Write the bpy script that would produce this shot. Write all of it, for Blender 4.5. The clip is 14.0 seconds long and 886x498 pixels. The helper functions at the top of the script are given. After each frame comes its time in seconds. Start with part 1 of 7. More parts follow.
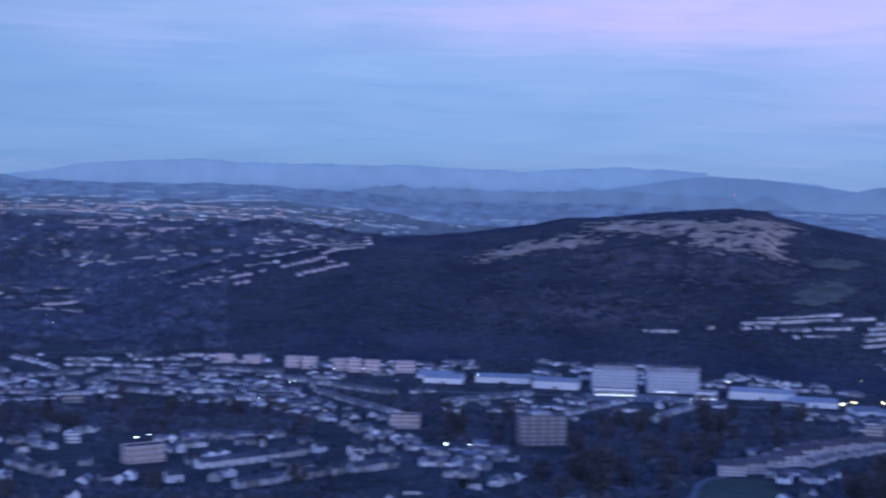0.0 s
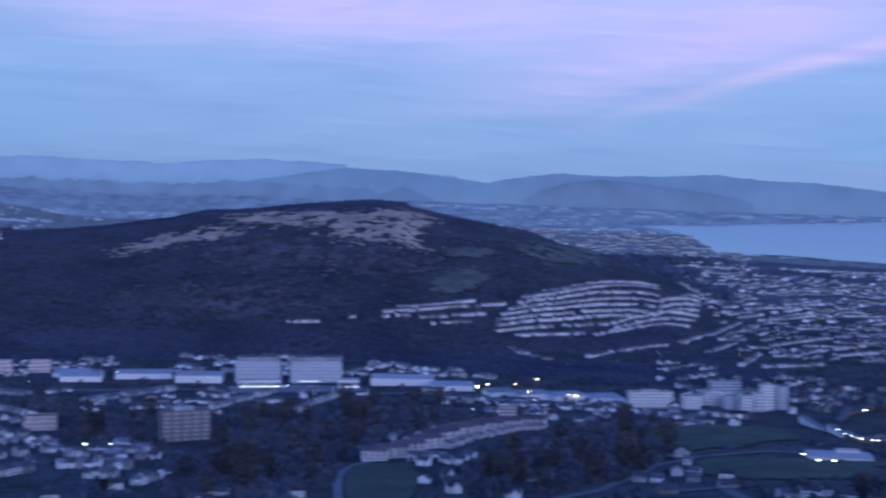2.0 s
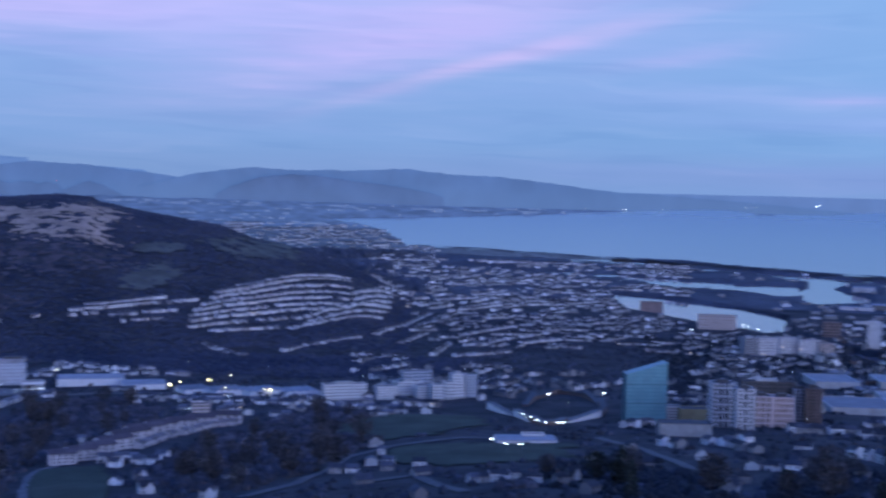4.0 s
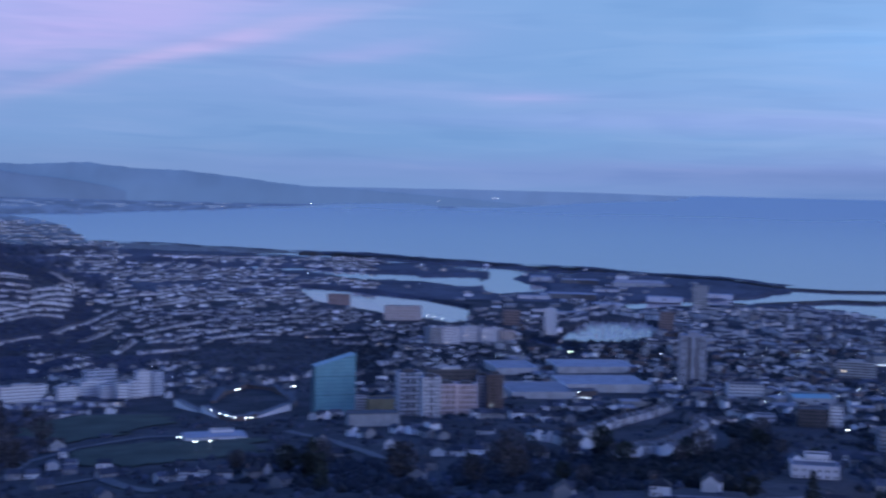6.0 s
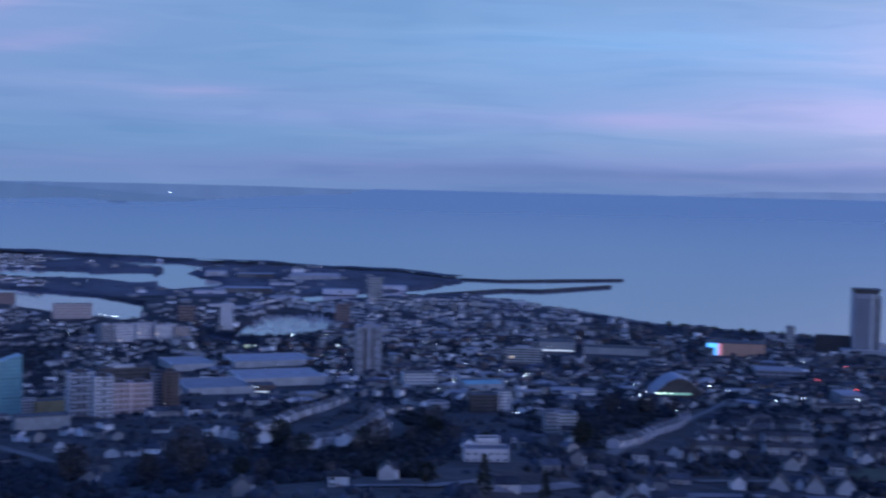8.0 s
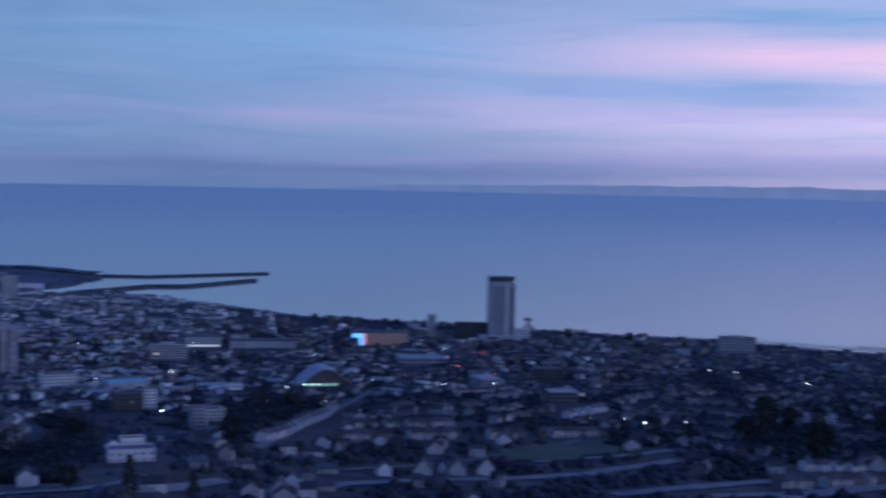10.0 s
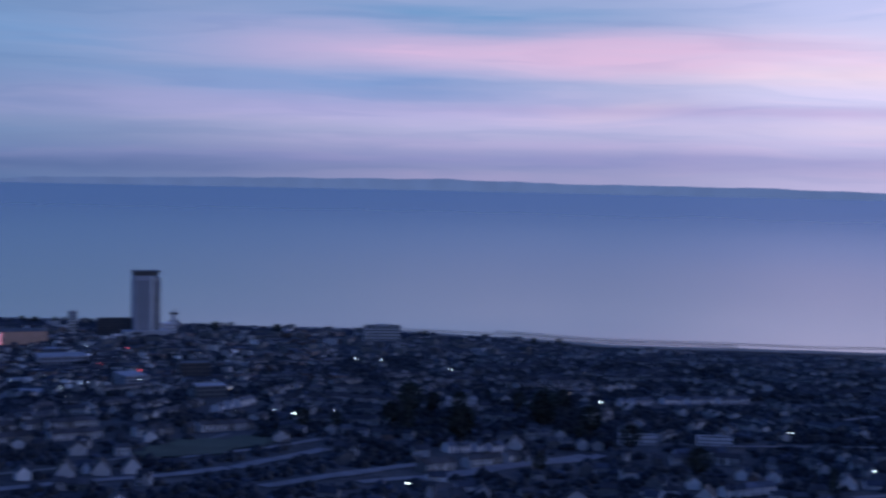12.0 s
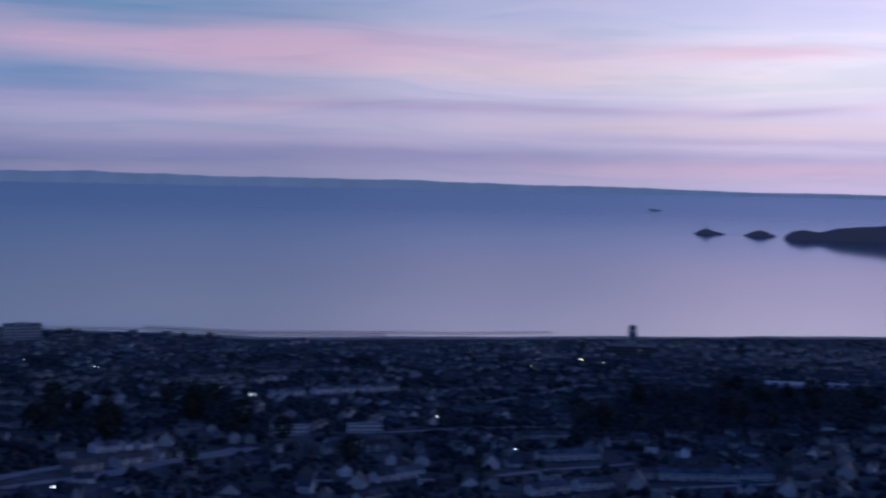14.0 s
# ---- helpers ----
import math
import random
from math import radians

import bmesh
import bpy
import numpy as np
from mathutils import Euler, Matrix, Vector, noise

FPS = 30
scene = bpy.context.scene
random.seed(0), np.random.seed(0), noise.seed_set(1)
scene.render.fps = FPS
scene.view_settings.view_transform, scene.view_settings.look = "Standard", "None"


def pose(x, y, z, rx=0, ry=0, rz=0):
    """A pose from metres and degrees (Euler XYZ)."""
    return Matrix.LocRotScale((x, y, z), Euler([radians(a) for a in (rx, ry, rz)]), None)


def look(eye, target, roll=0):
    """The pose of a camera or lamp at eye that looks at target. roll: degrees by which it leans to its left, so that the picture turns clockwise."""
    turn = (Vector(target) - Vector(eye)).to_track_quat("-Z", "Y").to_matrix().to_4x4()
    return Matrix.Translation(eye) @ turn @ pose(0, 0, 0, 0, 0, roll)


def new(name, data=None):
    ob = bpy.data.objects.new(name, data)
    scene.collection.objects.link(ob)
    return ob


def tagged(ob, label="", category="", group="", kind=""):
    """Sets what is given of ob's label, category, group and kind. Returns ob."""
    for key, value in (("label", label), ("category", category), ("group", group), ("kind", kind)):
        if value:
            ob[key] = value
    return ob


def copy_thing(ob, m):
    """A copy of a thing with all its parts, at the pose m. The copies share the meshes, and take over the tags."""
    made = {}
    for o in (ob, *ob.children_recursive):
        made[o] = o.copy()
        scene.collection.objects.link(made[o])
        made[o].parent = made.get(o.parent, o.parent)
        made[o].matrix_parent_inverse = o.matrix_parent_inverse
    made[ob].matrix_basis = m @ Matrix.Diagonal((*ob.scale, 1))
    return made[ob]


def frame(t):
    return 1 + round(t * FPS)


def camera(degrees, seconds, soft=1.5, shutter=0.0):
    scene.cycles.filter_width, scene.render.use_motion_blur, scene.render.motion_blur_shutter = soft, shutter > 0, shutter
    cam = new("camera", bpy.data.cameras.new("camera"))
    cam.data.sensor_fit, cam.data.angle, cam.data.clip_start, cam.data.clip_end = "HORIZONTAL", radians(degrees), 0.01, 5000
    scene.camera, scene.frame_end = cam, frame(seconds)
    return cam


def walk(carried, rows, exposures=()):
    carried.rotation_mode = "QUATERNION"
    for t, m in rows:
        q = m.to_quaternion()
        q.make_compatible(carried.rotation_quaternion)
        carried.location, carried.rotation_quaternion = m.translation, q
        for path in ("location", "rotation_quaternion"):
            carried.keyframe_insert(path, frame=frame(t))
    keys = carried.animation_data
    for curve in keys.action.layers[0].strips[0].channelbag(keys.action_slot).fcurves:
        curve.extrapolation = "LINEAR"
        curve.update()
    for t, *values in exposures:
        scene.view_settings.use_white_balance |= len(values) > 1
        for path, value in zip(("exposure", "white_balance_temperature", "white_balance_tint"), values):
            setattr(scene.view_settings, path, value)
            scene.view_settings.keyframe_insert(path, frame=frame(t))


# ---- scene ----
def gaze(yaw, pitch, roll):
    """The standing viewpoint, turned to a bearing."""
    a, p = radians(yaw), radians(pitch)
    eye = Vector((0, 0, 268.0))
    return look(eye, eye + Vector((math.sin(a) * math.cos(p), math.cos(a) * math.cos(p), math.sin(p))) * 100, roll)


cam = camera(35.83, 14.0, soft=2.3, shutter=0.9)
walk(cam, [
    (0, gaze(0.00, -3.02, 1.29)),
    (0.5, gaze(3.87, -3.03, 1.24)),
    (1, gaze(7.73, -3.04, 1.30)),
    (1.5, gaze(11.50, -3.04, 1.29)),
    (2, gaze(14.91, -3.05, 1.26)),
    (2.5, gaze(18.15, -3.04, 1.29)),
    (3, gaze(21.38, -3.03, 1.30)),
    (5.5, gaze(37.35, -3.01, 1.31)),
    (6, gaze(40.74, -3.00, 1.30)),
    (6.5, gaze(44.11, -3.00, 1.29)),
    (7, gaze(47.45, -2.99, 1.31)),
    (9.5, gaze(65.20, -2.94, 1.22)),
    (10, gaze(69.02, -2.93, 1.21)),
    (10.5, gaze(72.53, -2.95, 1.19)),
    (11, gaze(76.28, -2.95, 1.19)),
    (11.5, gaze(80.01, -2.96, 1.20)),
    (12, gaze(83.74, -2.96, 1.23)),
    (12.5, gaze(87.44, -2.96, 1.22)),
    (13, gaze(91.09, -2.97, 1.18)),
    (13.5, gaze(94.71, -2.98, 1.23)),
    (14, gaze(98.33, -2.99, 1.22)),
], exposures=[(0, 0.52), (3, 0.45), (6.5, 0.22), (9.5, -0.1), (11.5, -0.38), (12.5, -0.52), (14, -0.80)])

# ---- dusk sky: afterglow on the side where the sun went down, thin high cloud lit pink from below ----
SUN_BEARING = 165.0
world = bpy.data.worlds.new("dusk")
scene.world = world
world.use_nodes = True
W = world.node_tree
W.nodes.clear()


def wn(kind, **values):
    n = W.nodes.new(kind)
    for k, v in values.items():
        n.inputs[int(k[1:])].default_value = v
    return n


def wmath(op, a, b=None, c=None, clamp=False):
    n = W.nodes.new("ShaderNodeMath")
    n.operation, n.use_clamp = op, clamp
    for i, v in enumerate((a, b, c)):
        if v is None:
            continue
        if isinstance(v, (int, float)):
            n.inputs[i].default_value = v
        else:
            W.links.new(v, n.inputs[i])
    return n.outputs[0]


def wmix(fac, a, b, blend="MIX"):
    n = W.nodes.new("ShaderNodeMix")
    n.data_type, n.blend_type = "RGBA", blend
    for i, v in ((0, fac), (6, a), (7, b)):
        if isinstance(v, (int, float)):
            n.inputs[i].default_value = v
        elif isinstance(v, tuple):
            n.inputs[i].default_value = (*v, 1)
        else:
            W.links.new(v, n.inputs[i])
    return n.outputs[2]


def wramp(fac, stops, smooth=True):
    n = W.nodes.new("ShaderNodeValToRGB")
    r = n.color_ramp
    r.interpolation = "EASE" if smooth else "LINEAR"
    while len(r.elements) < len(stops):
        r.elements.new(0.5)
    for e, (p, col) in zip(r.elements, stops):
        e.position, e.color = p, (*col, 1)
    W.links.new(fac, n.inputs[0])
    return n.outputs[0]


way = W.nodes.new("ShaderNodeTexCoord")
split = W.nodes.new("ShaderNodeSeparateXYZ")
W.links.new(way.outputs["Generated"], split.inputs[0])
bearing = wmath("MULTIPLY", wmath("ARCTAN2", split.outputs[0], split.outputs[1]), 57.29578)
height = wmath("MULTIPLY", wmath("ARCSINE", split.outputs[2]), 57.29578)
# clear air: paler at the horizon, deeper aloft
cool = wramp(wmath("DIVIDE", height, 60.0, clamp=True), [
    (0.0, (.142, .250, .480)), (.03, (.152, .285, .550)), (.08, (.165, .312, .600)), (.15, (.190, .345, .645)), (.30, (.135, .290, .670)), (1.0, (.024, .100, .640))])
warm = wramp(wmath("DIVIDE", height, 60.0, clamp=True), [
    (0.0, (1.12, .95, 1.42)), (.05, (1.45, 1.31, 1.76)), (.085, (1.66, 1.62, 2.0)), (.12, (1.38, 1.32, 1.90)), (.20, (1.20, 1.08, 1.66)), (.28, (.72, .82, 1.54)), (.42, (.20, .44, 1.12)), (.6, (.08, .18, .72)), (1.0, (.024, .100, .640))])
# bearing measured from the afterglow
off = wmath("ABSOLUTE", wmath("SUBTRACT", wmath("MODULO", wmath("ADD", bearing, 180.0 - SUN_BEARING + 360.0), 360.0), 180.0))
glow = wramp(wmath("DIVIDE", off, 180.0, clamp=True), [(0.0, (1, 1, 1)), (.27, (.86, .86, .86)), (.36, (.54, .54, .54)), (.42, (.33, .33, .33)), (.56, (.085, .085, .085)), (.70, (0, 0, 0))])
# aloft the glow keeps closer to where the sun went down
high_up = wmath("DIVIDE", wmath("SUBTRACT", height, 5.0), 6.0, clamp=True)
glow = wmath("POWER", glow, wmath("ADD", 1.0, wmath("MULTIPLY", high_up, .7)))
sky = wmix(glow, cool, warm)
# the wavering of the cloud bands
flow = W.nodes.new("ShaderNodeCombineXYZ")
W.links.new(wmath("MULTIPLY", bearing, 0.05), flow.inputs[0])
W.links.new(wmath("MULTIPLY", height, 0.55), flow.inputs[1])
waver = W.nodes.new("ShaderNodeTexNoise")
waver.inputs["Scale"].default_value, waver.inputs["Detail"].default_value = 1.6, 4.0
W.links.new(flow.outputs[0], waver.inputs["Vector"])
lean = wmath("SUBTRACT", waver.outputs[0], 0.5)
fine = W.nodes.new("ShaderNodeTexNoise")
fine.inputs["Scale"].default_value, fine.inputs["Detail"].default_value = 5.0, 5.0
W.links.new(flow.outputs[0], fine.inputs["Vector"])


def cloud(under, b0, h0, wide, tall, tilt, amount, colour):
    """A soft streak of cloud over the sky so far."""
    du = wmath("SUBTRACT", bearing, float(b0))
    u = wmath("DIVIDE", du, float(wide))
    base = wmath("SUBTRACT", wmath("ADD", height, wmath("MULTIPLY", lean, tall * 1.6)), float(h0))
    v = wmath("DIVIDE", wmath("SUBTRACT", base, wmath("MULTIPLY", du, float(tilt))), float(tall))
    d = wmath("ADD", wmath("MULTIPLY", u, u), wmath("MULTIPLY", v, v))
    e = wmath("POWER", 2.718, wmath("MULTIPLY", d, -1.0))
    e = wmath("MULTIPLY", wmath("MULTIPLY", e, float(amount)), wmath("ADD", 0.55, wmath("MULTIPLY", fine.outputs[0], 0.9)), clamp=True)
    return wmix(e, under, colour)


sky = cloud(sky, 50.0, 7.0, 20.0, 12.0, 0.0, .40, (.140, .325, .620))
sky = cloud(sky, -20.0, 7.0, 9.0, 12.0, 0.0, .45, (.125, .225, .470))
sky = cloud(sky, 18.0, 3.6, 24.0, 3.6, 0.0, .26, (.270, .345, .650))
sky = cloud(sky, 16.1, 6.91, 16.5, 1.89, 0.0000, 0.50, (0.36, 0.40, 0.78))
sky = cloud(sky, -14.1, 5.63, 4.7, 1.0, -0.12, 0.28, (0.36, 0.40, 0.78))
sky = cloud(sky, 10.6, 6.72, 11.8, 0.95, 0.0000, 0.40, (0.47, 0.40, 0.76))
sky = cloud(sky, 9.3, 6.76, 14.2, 1.42, 0.0000, 0.35, (0.47, 0.40, 0.76))
sky = cloud(sky, 23.2, 6.48, 14.2, 1.89, 0.0000, 0.45, (0.36, 0.40, 0.78))
sky = cloud(sky, 27.2, 6.18, 10.3, 1.42, 0.2418, 0.34, (0.47, 0.40, 0.76))
sky = cloud(sky, 32.1, 5.35, 6.7, 0.35, 0.2693, 0.24, (0.60, 0.46, 0.78))
sky = cloud(sky, 29.7, 4.93, 5.7, 0.31, 0.2898, 0.30, (0.60, 0.44, 0.74))
sky = cloud(sky, 26.9, 6.08, 6.9, 1.42, 0.3242, 0.28, (0.47, 0.40, 0.76))
sky = cloud(sky, 37.2, 5.04, 3.3, 0.38, 0.1703, 0.22, (0.47, 0.40, 0.76))
sky = cloud(sky, 42.0, 3.45, 9.5, 0.52, 0.0000, 0.22, (0.36, 0.40, 0.78))
sky = cloud(sky, 51.4, 2.47, 11.8, 0.47, 0.0000, 0.25, (0.36, 0.40, 0.78))
sky = cloud(sky, 44.3, 3.38, 1.9, 0.24, 0.0000, 0.25, (0.47, 0.40, 0.76))
sky = cloud(sky, 58.3, 0.22, 18.9, 0.71, 0.0000, 0.55, (0.20, 0.27, 0.58))
sky = cloud(sky, 39.7, 0.23, 16.5, 0.71, 0.0000, 0.30, (0.20, 0.27, 0.58))
sky = cloud(sky, 62.2, 2.55, 2.6, 0.33, 0.0000, 0.40, (0.62, 0.46, 0.84))
sky = cloud(sky, 67.9, 0.45, 18.9, 0.47, 0.0000, 0.45, (0.20, 0.27, 0.58))
sky = cloud(sky, 53.8, 2.45, 14.2, 0.33, 0.0000, 0.25, (0.24, 0.34, 0.70))
sky = cloud(sky, 77.0, 5.32, 11.8, 1.42, 0.0000, 0.35, (0.62, 0.55, 0.98))
sky = cloud(sky, 77.0, 3.27, 11.8, 0.71, 0.0000, 0.40, (0.62, 0.55, 0.98))
sky = cloud(sky, 81.2, 5.60, 14.2, 1.30, 0.0000, 0.45, (0.78, 0.60, 1.00))
sky = cloud(sky, 88.7, 5.13, 5.2, 0.76, -0.0418, 0.28, (1.05, 0.70, 1.02))
sky = cloud(sky, 81.2, 2.82, 16.5, 0.61, 0.0000, 0.45, (0.62, 0.55, 0.98))
sky = cloud(sky, 91.1, 2.87, 2.9, 0.38, 0.1043, 0.35, (1.35, 0.98, 1.05))
sky = cloud(sky, 74.2, 4.08, 14.2, 0.28, 0.0000, 0.35, (0.26, 0.42, 0.80))
sky = cloud(sky, 92.3, 4.90, 14.2, 0.80, 0.0000, 0.55, (1.05, 0.70, 1.02))
sky = cloud(sky, 101.5, 4.29, 7.1, 0.52, 0.0000, 0.50, (1.35, 0.98, 1.05))
sky = cloud(sky, 102.6, 3.73, 8.3, 0.52, 0.0000, 0.40, (0.95, 0.90, 1.35))
sky = cloud(sky, 87.7, 2.38, 16.5, 0.80, 0.0000, 0.40, (0.80, 0.72, 1.15))
sky = cloud(sky, 85.4, 0.75, 21.3, 0.43, 0.0000, 0.42, (0.32, 0.34, 0.72))
sky = cloud(sky, 92.4, 2.93, 11.8, 0.19, 0.0000, 0.35, (0.55, 0.48, 0.85))
sky = cloud(sky, 84.0, 0.03, 9.0, 0.28, 0.0000, 0.30, (0.52, 0.44, 0.82))
sky = cloud(sky, 73.8, 3.72, 9.5, 0.28, 0.0000, 0.40, (0.30, 0.42, 0.80))
sky = cloud(sky, 91.5, 5.53, 11.8, 0.66, 0.0000, 0.60, (1.05, 0.70, 1.02))
sky = cloud(sky, 111.3, 5.26, 4.6, 0.33, 0.0149, 0.60, (1.35, 0.80, 1.12))
sky = cloud(sky, 112.4, 4.03, 7.1, 0.71, 0.0000, 0.60, (1.42, 1.36, 1.50))
sky = cloud(sky, 100.9, 2.86, 10.6, 0.21, 0.0000, 0.50, (0.70, 0.58, 0.98))
sky = cloud(sky, 112.0, 2.89, 4.1, 0.17, 0.0651, 0.40, (0.78, 0.66, 1.05))
sky = cloud(sky, 96.3, 0.96, 21.3, 0.38, 0.0000, 0.42, (0.34, 0.36, 0.76))
sky = cloud(sky, 110.2, 1.73, 11.8, 0.19, 0.0000, 0.40, (0.70, 0.58, 0.95))
sky = cloud(sky, 110.2, 2.24, 11.8, 0.33, 0.0000, 0.40, (1.35, 0.98, 1.05))
sky = cloud(sky, 112.5, 0.51, 9.5, 0.33, 0.0000, 0.50, (1.15, 0.78, 1.05))
sky = cloud(sky, 87.0, 1.48, 11.8, 0.28, 0.0000, 0.35, (0.75, 0.60, 1.00))
sky = cloud(sky, 84.7, 6.61, 9.5, 0.85, 0.0000, 0.75, (0.16, 0.42, 0.80))
sky = cloud(sky, 80.4, 3.78, 9.0, 0.71, 0.0000, 0.75, (0.28, 0.46, 0.88))
sky = cloud(sky, 69.5, 5.32, 7.1, 1.42, 0.0000, 0.45, (0.17, 0.42, 0.80))
sky = cloud(sky, 62.6, 5.76, 8.3, 1.18, 0.0000, 0.35, (0.20, 0.52, 0.98))
sky = cloud(sky, 61.0, 4.2, 9.0, 2.4, 0.0, .34, (.160, .355, .710))
sky = cloud(sky, 60.0, -.7, 15.0, 0.9, 0.0, 1.0, (.140, .235, .500))
sky = cloud(sky, 61.0, .30, 13.0, 0.34, 0.0, .55, (.112, .190, .430))
grain = W.nodes.new("ShaderNodeTexNoise")
grain.inputs["Scale"].default_value, grain.inputs["Detail"].default_value = 2.2, 2.0
lanes = W.nodes.new("ShaderNodeCombineXYZ")
W.links.new(wmath("MULTIPLY", bearing, 0.06), lanes.inputs[0])
W.links.new(wmath("ADD", wmath("MULTIPLY", height, .7), wmath("MULTIPLY", lean, 2.0)), lanes.inputs[1])
W.links.new(lanes.outputs[0], grain.inputs["Vector"])
streaks = wramp(grain.outputs[0], [(.30, (.91, .94, .965)), (.5, (1, 1, 1)), (.70, (1.09, 1.04, 1.02))])
sky = wmix(1.0, sky, streaks, "MULTIPLY")
low = W.nodes.new("ShaderNodeTexSky")
low.sky_type, low.sun_disc = "NISHITA", False
low.sun_elevation, low.sun_rotation = radians(-2.5), radians(SUN_BEARING)
sky = wmix(0.05, sky, low.outputs[0], "ADD")
back = W.nodes.new("ShaderNodeBackground")
back.inputs[1].default_value = 1.0
W.links.new(sky, back.inputs[0])
wout = W.nodes.new("ShaderNodeOutputWorld")
W.links.new(back.outputs[0], wout.inputs[0])

# the last glow, from below the thin cloud: very soft
sun = new("sun", bpy.data.lights.new("sun", "SUN"))
sun.data.energy, sun.data.angle, sun.data.color = 0.75, radians(45), (.48, .68, 1.0)
a = radians(SUN_BEARING)
sun.matrix_world = look((0, 0, 900), Vector((0, 0, 900)) - Vector((math.sin(a) * math.cos(radians(7)), math.cos(a) * math.cos(radians(7)), math.sin(radians(7)))) * 100)

# ---- the lie of the land (plain numbers, metres; bearings in degrees clockwise from +y, seen from the viewpoint) ----
EYE_Z = 268.0
NEAR, LIMIT = 2300.0, 4850.0      # true distances past NEAR are drawn in towards the viewpoint, so that all stays inside LIMIT

BEARINGS = (-25, 10, 25, 45, 65, 80, 118)
REACHES = (0, 400, 520, 700, 950, 1250, 1500, 1750, 2000, 2400, 3000)
HEIGHTS = np.array((
    (178, 130, 105, 75, 45, 33, 23, 12, 10, 15, 25),
    (178, 135, 112, 82, 50, 35, 24, 12, 8, 8, 10),
    (178, 140, 120, 92, 62, 42, 26, 13, 8, 8, 6),
    (178, 150, 138, 115, 80, 51, 30, 14, 9, 7, 5),
    (178, 158, 147, 120, 84, 56, 36, 20, 10, 7, 5),
    (178, 160, 152, 124, 92, 62, 43, 26, 10, 5, 5),
    (178, 162, 154, 126, 96, 66, 46, 29, 12, 5, 5)), float)
RIDGE = ((-20.66, 8), (-14.66, 11.5), (-12.87, 43.3), (-11.29, 65), (-9.01, 93.5), (-6.69, 111.9), (-4.35, 135.5), (-2.47, 149.4), (-0.82,
    151.1), (1.54, 164.6), (3.89, 184.2), (5.05, 197.6), (7.39, 205.3), (9.69, 217.8), (11.96, 225.5), (12.34, 225.2), (13.26, 220.3),
    (13.54, 212.3), (14.66, 200.4), (16.31, 185.4), (18.43, 168.5), (19.86, 140.1), (21.28, 125), (22.95, 99.4), (24.38, 71.2),
    (25.58, 36.9), (27.01, -2.9), (28.44, -30.4), (31.44, 8))
COAST = ((22.92, 7932), (24.1, 7324), (25.29, 6405), (26.13, 5178), (28.82, 5028), (31.14, 4955), (33.42, 4822), (35.67, 4672), (36.4,
    4712), (37.87, 4571), (41.13, 4457), (43.5, 4265), (45.86, 4175), (48.2, 4070), (50.52, 4002), (52.8, 3851), (55.06, 3658),
    (55.19, 3160), (56.86, 3023), (58.39, 2899), (63.03, 2622), (66.83, 2542), (70.38, 2485), (75.05, 2413), (79.59, 2386), (80.63,
    2359), (86.57, 2302), (90.28, 2230), (97.31, 2248), (98.79, 2247), (104.05, 2322), (105.86, 2335), (116.39, 2535), (122, 2535))
FAR_SHORE = ((22.91, 8447), (26.45, 8871), (31.09, 9991), (32.79, 10887), (39.26, 13489), (40.67, 12007), (43.5, 12375), (45.63, 14610),
    (47.98, 17485), (50.32, 19807), (51.32, 30000), (122, 30000))
BASINS = (
    ((30.58, 4716), (34.05, 4654), (37.34, 4507), (37.34, 4386), (34.06, 4432), (32.19, 4550)),
    ((38.29, 4350), (40.18, 4283), (42.55, 4129), (44.92, 4067), (48.44, 3907), (46.1, 3837), (44.33, 3857), (43.63, 3686), (44.22,
    3558), (45.17, 3428), (45.06, 3270), (43.17, 3140), (42.58, 3240), (42.21, 3515), (42.8, 3688), (42.61, 3906), (40.66, 4132),
    (38.53, 4242)),
    ((27.18, 4245), (29.44, 4216), (31.74, 3989), (35, 3916), (37.59, 3777), (40.2, 3717), (42.33, 3677), (42.34, 3336), (41.51,
    3321), (39.73, 3451), (37.36, 3508), (35.47, 3722), (32.44, 3857), (29.44, 4036)),
    ((34.66, 3280), (37.37, 3165), (40.22, 2967), (41.93, 2808), (41.85, 2502), (41.19, 2467), (38.81, 2584), (36.91, 2744), (35.5,
    2854), (35.02, 3052)),
    ((48, 3025), (50.09, 3114), (53.51, 3266), (54.62, 3471), (55.95, 3632), (55.97, 3183), (53.52, 3084), (50.56, 2943), (48.71,
    2854)),
    ((45.63, 2322), (46.22, 2475), (47.04, 2619), (49.28, 2643), (49.80, 2538), (49.42, 2319), (48.36, 2241), (47.07, 2215), (45.76, 2225)),
    ((43.98, 2229), (44.57, 2301), (45.76, 2223), (47.07, 2130), (45.77, 2085), (44.58, 2172)))



def polar(bearing, reach):
    a = np.radians(bearing)
    return reach * np.sin(a), reach * np.cos(a)


def inside(x, y, ring):
    """Whether points lie in a ring of (bearing, reach)."""
    px, py = polar(np.array([p[0] for p in ring]), np.array([p[1] for p in ring]))
    hit = np.zeros(np.shape(x), bool)
    for i in range(len(ring)):
        x0, y0, x1, y1 = px[i - 1], py[i - 1], px[i], py[i]
        if abs(y1 - y0) < 1e-9:
            continue
        hit ^= ((y0 > y) != (y1 > y)) & (x < (x1 - x0) * (y - y0) / (y1 - y0) + x0)
    return hit


